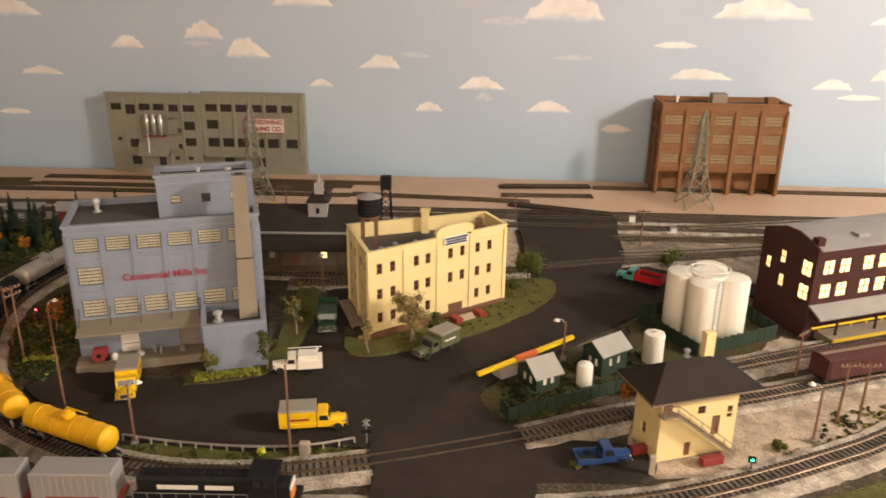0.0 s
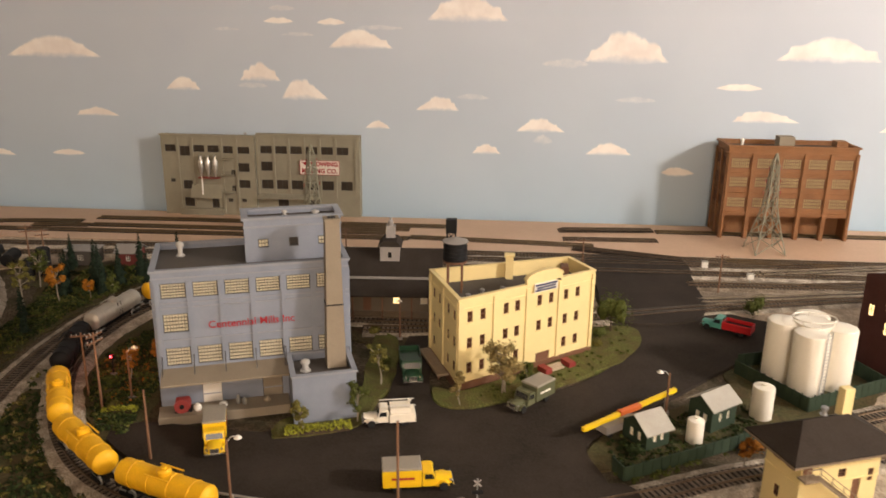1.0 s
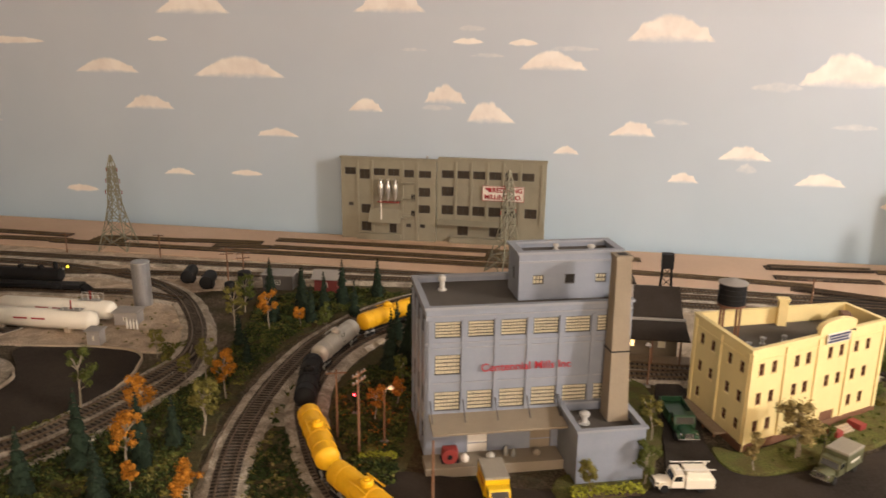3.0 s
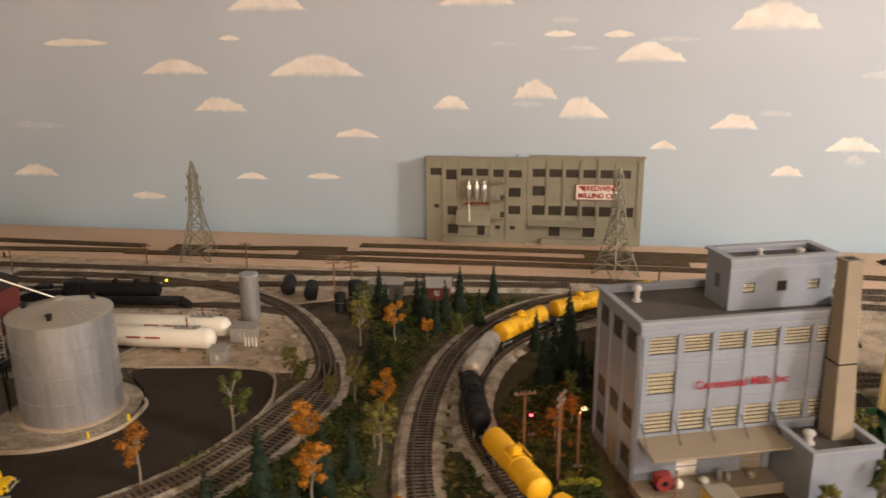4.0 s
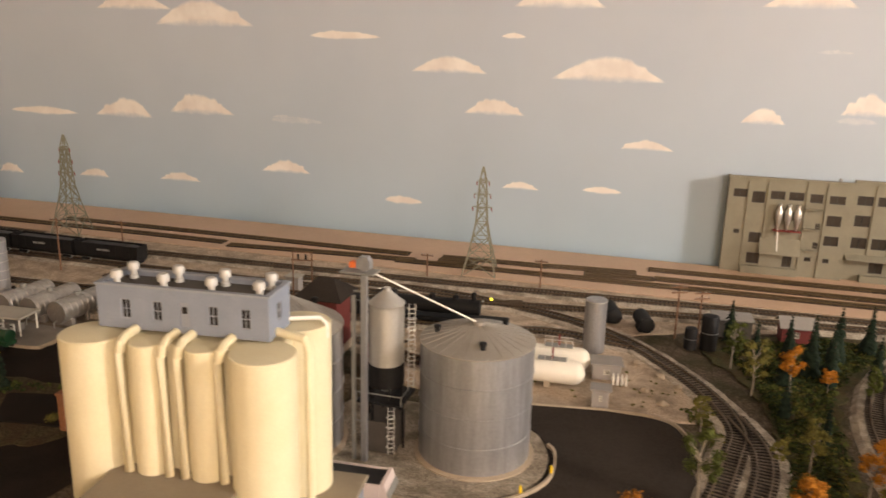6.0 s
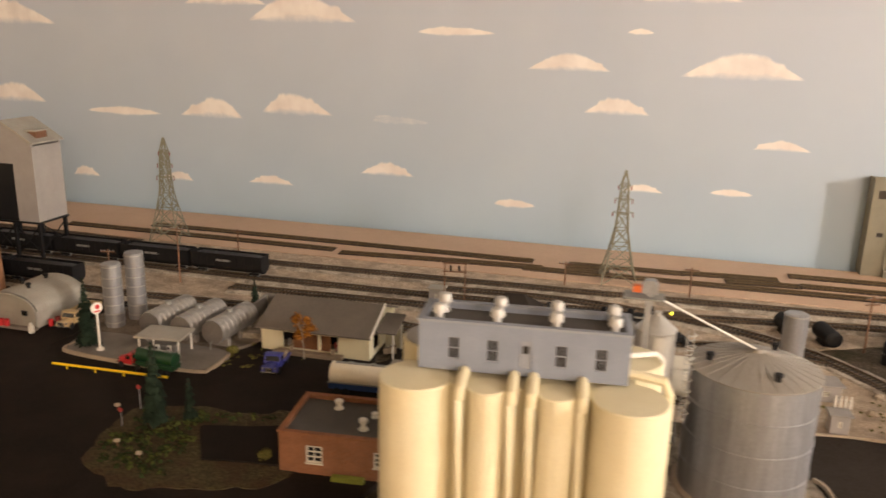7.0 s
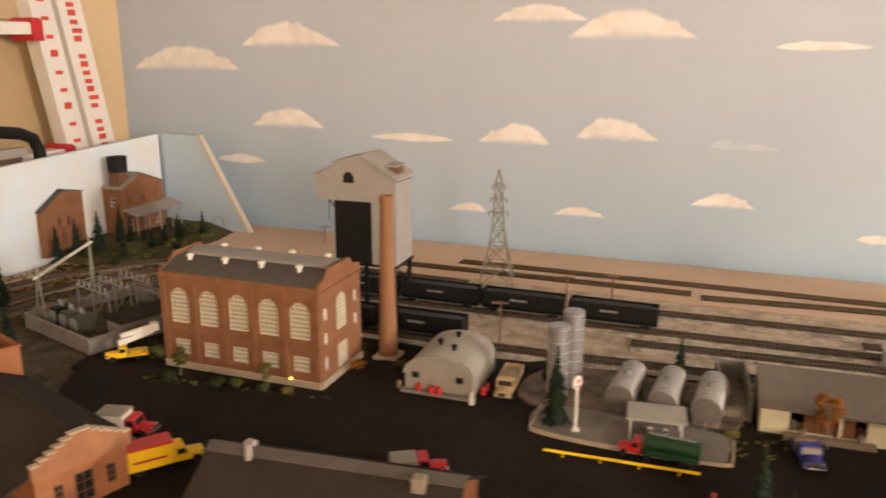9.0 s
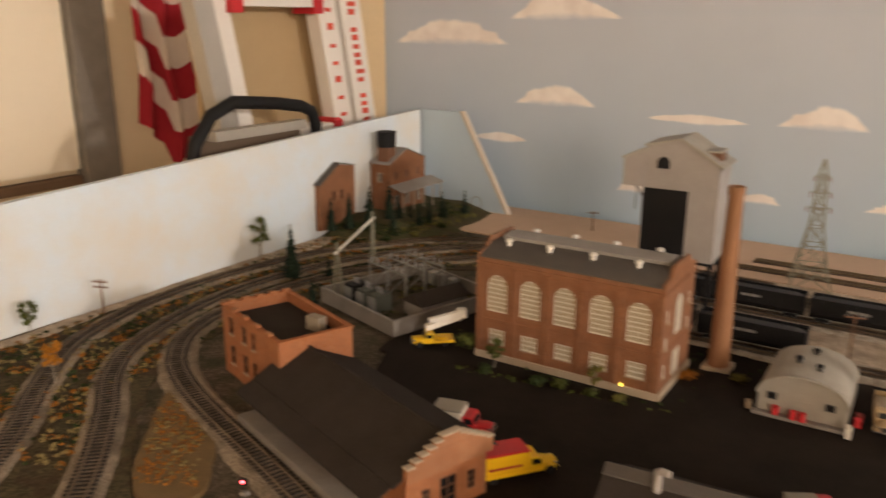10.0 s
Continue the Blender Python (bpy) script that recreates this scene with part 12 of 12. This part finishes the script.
# drums and stores round the mill dock, gas lot and coal shed
MILL_M = pose(-0.533, 0.9265, 0, 0, 0, 19)
engine = thing("red_engine", MILL_M @ pose(0.026, -0.016, 0.0126), "dark red machine on the loading dock", "machine")
part("body", Shape().capsule((-0.007, 0, 0.010), (0.008, 0, 0.010), 0.0085, 14, 0.3), RUST, engine)
part("wheel", Shape().lathe([(0.0002, -0.001), (0.0095, -0.001), (0.0095, 0.001), (0.0002, 0.001)], 18).moved(pose(-0.001, -0.0105, 0.0105, 90)), RUST, engine)
part("hub", Shape().lathe([(0.0002, -0.0006), (0.0030, -0.0006), (0.0030, 0.0006), (0.0002, 0.0006)], 12).moved(pose(-0.001, -0.0122, 0.0105, 90)), BLACK, engine)
part("skid", Shape().box(-0.010, 0.011, -0.008, 0.008, 0.0, 0.0024), BLACK, engine)
for x, y, r, h, c, lb in ((0.044, -0.020, 0.0050, 0.009, WHITE, "white sack on the mill dock"), (0.076, -0.016, 0.0055, 0.006, WHITE, "white sack on the mill dock"), (0.095, -0.014, 0.0032, 0.012, STEEL, "grey milk can on the mill dock"), (0.103, -0.018, 0.0030, 0.010, STEEL, "grey milk can on the mill dock"), (0.132, -0.016, 0.0052, 0.007, TAN_TRIM, "tan sack on the mill dock")):
    t = thing("sack" if "sack" in lb else "milk_can", MILL_M @ pose(x, y, 0.0126), lb, "sack" if "sack" in lb else "can", "stores on the mill dock")
    part("body", Shape().lathe([(r * 0.8, 0), (r, h * 0.2), (r, h * 0.6), (r * 0.6, h * 0.85), (r * 0.5, h), (0.0002, h)], 12), c, t)
for x, y, turn in ((-1.139, 1.515, 15), (-1.085, 1.488, 15)):
    t = thing("oil_tank", pose(x, y, 0.003, 0, 0, turn), "black horizontal oil tank end on", "tank", "black oil tanks")
    part("shell", Shape().capsule((0, -0.020, 0.016), (0, 0.030, 0.016), 0.0130, 20, 0.2), BLACK, t)
    part("cradle", Shape().slab(-0.010, 0.010, -0.008, 0.018, 0, 0.008), BLACK, t)
for x, y, r, h, lb in ((-0.985, 1.440, 0.0130, 0.055, "black upright tank by the coal shed"), (-1.012, 1.432, 0.0100, 0.034, "dark upright tank by the coal shed")):
    t = thing("upright_tank", pose(x, y, 0.003), lb, "tank", "upright tanks")
    part("shell", Shape().lathe([(r, 0), (r, h - 0.002), (r * 0.9, h), (0.0003, h + 0.002)], 22), BLACK, t)
    part("hoop", Shape().lathe([(r + 0.0001, h * 0.5), (r + 0.0006, h * 0.51), (r + 0.0001, h * 0.52)], 22), STEEL, t)
for k in range(4):
    t = thing("gas_cylinder", pose(-1.118 + 0.006 * k, 1.253, 0.003), "small white upright gas cylinder", "gas cylinder", "small gas cylinders")
    part("body", Shape().lathe([(0.0018, 0), (0.0018, 0.012), (0.0008, 0.0145), (0.0007, 0.017), (0.0002, 0.0172)], 10), WHITE, t)
for x, y, tw in ((-1.075, 1.245, 10), (-1.055, 1.30, 40), (-1.09, 1.34, 70), (-1.05, 1.21, 0), (-1.03, 1.27, 20)):
    t = thing("rock", pose(x, y, 0.001, 0, 0, tw), "pale rough rock on the sandy lot", "rock", "rocks on the gas lot")
    r = random.Random(int(tw * 7 + 3))
    s = Shape().ball((0, 0, 0.003), 0.007, 9, 6, 0.6)
    s.v = [(px * (1 + 0.3 * r.uniform(-1, 1)), py * (1 + 0.3 * r.uniform(-1, 1)), pz * (1 + 0.2 * r.uniform(-1, 1))) for px, py, pz in s.v]
    part("stone", s, STONE, t)
skel = thing("coaling_trestle", pose(-0.195, 1.585, 0.003), "black steel coal elevator tower behind the depot", "tower")
for dx in (-0.008, 0.008):
    for dy in (-0.006, 0.006):
        part("leg", Shape().bar((dx * 1.5, dy * 1.5, 0), (dx, dy, 0.075), 0.0022), BLACK, skel)
part("bin", Shape().slab(-0.011, 0.011, -0.009, 0.009, 0.070, 0.098), BLACK, skel)
for zz in (0.015, 0.035, 0.055):
    part("brace", Shape().bar((-0.010, -0.008, zz), (0.010, -0.008, zz + 0.018), 0.0012).bar((0.010, -0.008, zz), (-0.010, -0.008, zz + 0.018), 0.0012), BLACK, skel)
loop = thing("wire_loop", pose(-3.195, 1.862, 0.003), "small grey wire loop standing on the tan board", "wire loop")
part("ring", Shape().tube([(0.016 * math.cos(a), 0, 0.020 + 0.017 * math.sin(a)) for a in [2 * math.pi * k / 20 for k in range(21)]], 0.0011, 6), STEEL, loop)

for x, y, h, lb in ((0.327, 1.600, 0.012, "white relay box on a short post by the yard throat"), (0.399, 1.534, 0.010, "white relay box on a short post in the east yard")):
    rb = thing("relay_box", pose(x, y, 0.006), lb, "relay box", "relay boxes in the east yard")
    part("post", Shape().cyl(0, 0, -0.006, 0.004, 0.0012, 6), STEEL, rb)
    part("box", Shape().slab(-0.006, 0.006, -0.004, 0.004, 0.004, 0.004 + h), WHITE, rb)
    part("roof", Shape().slab(-0.007, 0.007, -0.005, 0.005, 0.0042 + h, 0.0055 + h), TIN, rb)
# level crossing: the track's two rails, laid as thin strips flush in the road
FLUSH_RAIL = mat("flush_rail", (0.17, 0.15, 0.13), 0.85, grain=0.5, fine=180, coarse=22, dirt=(0.03, 0.025, 0.02), dirt_amount=0.9)
for a, b in (((0.115, 1.323), (0.29, 1.372)), ((0.115, 1.339), (0.285, 1.388))):
    d = Vector((b[0] - a[0], b[1] - a[1]))
    st = structure("road_line", Shape().slab(0, d.length, -0.0008, 0.0008, 0.0, 0.0006, 0.0001), FLUSH_RAIL, "faint pale rail set flush across the road", "road marking")
    st.matrix_basis = pose(a[0], a[1], 0.0088, 0, 0, math.degrees(math.atan2(d.y, d.x)))
# ---- the room beyond the low board ----
LADDER_WHITE = mat("ladder_fibreglass", (0.74, 0.70, 0.64), 0.5, grain=0.05)
LADDER_GREY = mat("ladder_aluminium", (0.46, 0.43, 0.38), 0.45, metal=0.4, grain=0.06)
LADDER_RED = mat("ladder_red", (0.50, 0.02, 0.025), 0.5)
FLAG_RED = mat("maroon_cloth", (0.33, 0.012, 0.022), 0.9, grain=0.15, fine=400, bump=0.3)
FLAG_WHITE = mat("cream_cloth", (0.66, 0.58, 0.50), 0.9, grain=0.08, fine=400, bump=0.3)
lad = thing("step_ladder", pose(-3.55, 1.786, 0.365), "white and grey folding ladder with red caps and red lettering bars", "ladder")
tilt = -0.19


def rail_bar(y0, w, x0, x1, z0, z1, material, name, label=""):
    return part(name, Shape().add([(x, y0 + tilt * z + s * w, z) for z in (z0, z1) for x, s in ((x0, 0), (x1, 0), (x1, 1), (x0, 1))], [(3, 2, 1, 0), (4, 5, 6, 7), (0, 1, 5, 4), (1, 2, 6, 5), (2, 3, 7, 6), (3, 0, 4, 7)]), material, lad, label, smooth=None)


rail_bar(-0.082, 0.066, -0.02, 0.02, -1.38, 0.60, LADDER_WHITE, "rail", "white ladder rail")
rail_bar(-0.004, 0.076, -0.025, 0.025, -1.38, 0.60, LADDER_WHITE, "rail", "white ladder rail")
rail_bar(-0.445, 0.050, -0.02, 0.02, -1.38, 0.60, LADDER_GREY, "rail", "grey ladder rail")
rail_bar(-0.390, 0.040, -0.025, 0.015, -1.38, 0.60, LADDER_WHITE, "rail")
for k in range(-4, 3):
    zz = 0.135 + 0.30 * k
    part("step", Shape().slab(-0.03, 0.03, -0.34 + tilt * zz, -0.09 + tilt * zz, zz - 0.012, zz + 0.016, 0.004), LADDER_WHITE, lad)
    for y0 in (-0.355, -0.105):
        part("cap", Shape().slab(-0.035, 0.035, y0 + tilt * zz, y0 + 0.030 + tilt * zz, zz - 0.026, zz + 0.026, 0.006), LADDER_RED, lad, "red plastic cap")
LETTER_RED = mat("orange_red_lettering", (0.62, 0.07, 0.035), 0.5)
for k in range(14):
    zz = -0.18 + 0.042 * k
    part("bar", Shape().box(0.0205, 0.0212, -0.060 + tilt * zz, -0.038 + tilt * zz, zz, zz + (0.009 if k % 3 else 0.016)), LETTER_RED, lad)
for k in range(30):
    if k % 8 == 6:
        continue
    zz = -0.20 + 0.0205 * k
    part("bar", Shape().box(0.0255, 0.0262, 0.020 + tilt * zz, (0.044 if k % 8 else 0.052) + tilt * zz, zz, zz + (0.011 if k % 3 else 0.014)), LETTER_RED, lad)
part("back_panel", Shape().box(-0.075, -0.065, -0.40, 0.02, -0.40, 0.16), mat("tan_panel", (0.42, 0.30, 0.16), 0.7, grain=0.05), lad, "tan panel behind the steps")
case = thing("black_handle", pose(-3.45, 1.39, 0.0), "black tubular handle of a tool trolley behind the board", "trolley handle")
part("handle", Shape().tube([(0, -0.185, 0.15), (0, -0.165, 0.225), (0, -0.12, 0.278), (0, -0.06, 0.300), (0, 0.06, 0.288), (0, 0.135, 0.276), (0, 0.168, 0.262), (0, 0.180, 0.235), (0, 0.19, 0.12)], 0.0135, 12), BLACK, case)
part("panel", Shape().slab(-0.06, -0.03, -0.13, 0.16, -0.30, 0.235), mat("brown_case", (0.14, 0.10, 0.07), 0.7), case, "brown case below the handle")
part("tray", Shape().slab(-0.029, 0.0, -0.11, 0.15, 0.225, 0.245), LADDER_GREY, case)
flag = thing("striped_flag", pose(-4.10, 1.60, 0.0), "red and white striped cloth flag hanging from the side wall", "flag")


def fold(v, k):
    """Hanging cloth: u across, v up; falls in pleats and narrows to the top."""
    u, z = v, 0.085 + 0.085 * k
    narrow = 1.0 - 0.09 * max(0, k - 2)
    drop = 0.11 * (1 - u / 0.46) + 0.045 if u < 0.46 else 0.012 * math.sin(u * 20)
    return (0.045 + 0.026 * math.sin(u * 13 + k * 0.25), 0.035 + (u - 0.5) * 0.185 * narrow + 0.012 * math.sin(k * 1.3), z + drop - (0.10 * (0.46 - u) if u < 0.46 and k == 0 else 0))


for k in range(7):
    sh = Shape()
    n = 18
    for i in range(n + 1):
        a, b = fold(i / n, k), fold(i / n, k + 1)
        sh.v += [a, b, (b[0] - 0.003, b[1], b[2]), (a[0] - 0.003, a[1], a[2])]
    for i in range(n):
        a = 4 * i
        sh.f += [(a, a + 4, a + 5, a + 1), (a + 1, a + 5, a + 6, a + 2), (a + 2, a + 6, a + 7, a + 3), (a + 3, a + 7, a + 4, a)]
    part("stripe", sh, FLAG_RED if k % 2 == 0 else FLAG_WHITE, flag)
part("staff", Shape().bar((-0.052, 0.02, 0.70), (0.10, 0.05, 0.86), 0.012, seg=10), WOOD, flag)
part("header", Shape().bar((0.045, -0.03, 0.72), (0.05, 0.11, 0.745), 0.014, seg=8), LADDER_WHITE, flag)
structure("door_1", Shape().slab(-4.148, -4.125, 0.55, 1.402, 0.085, 1.20, 0.004), mat("pale_door_paint", (0.88, 0.79, 0.62), 0.6, grain=0.03), "pale cream door panel on the side wall", "door")
structure("door_frame", Shape().slab(-4.148, -4.10, 1.407, 1.505, -1.0, 1.20, 0.004), mat("grey_frame", (0.24, 0.215, 0.185), 0.6, dirt=(0.15, 0.13, 0.11)), "dark grey upright door frame", "door frame")
structure("baseboard", Shape().slab(-4.148, -4.12, 0.55, 1.402, 0.045, 0.070, 0.004), mat("dark_ledge", (0.20, 0.13, 0.08), 0.6), "thin dark ledge below the door panel", "trim")


# ---- single ties of the tracks that pass nearest ----
for base, line, dirs, top in TIE_JOBS:
    far = Shape()
    count = 0
    for p, d in zip(line, dirs):
        a = math.degrees(math.atan2(d.y, d.x)) + rng.uniform(-1.5, 1.5)
        if p.y < 1.45 and p.x < 0.75 and count < 260:
            count += 1
            part("tie", TIE_MESH, None, base, m=pose(p.x, p.y, top, 0, 0, a))
        else:
            far.join(Shape().box(-0.0013, 0.0013, -0.015, 0.015, 0, 0.0018), pose(p.x, p.y, top, 0, 0, a))
    if far.f:
        tagged(part("tie", far, TIE, base, smooth=None), kind="stuff")
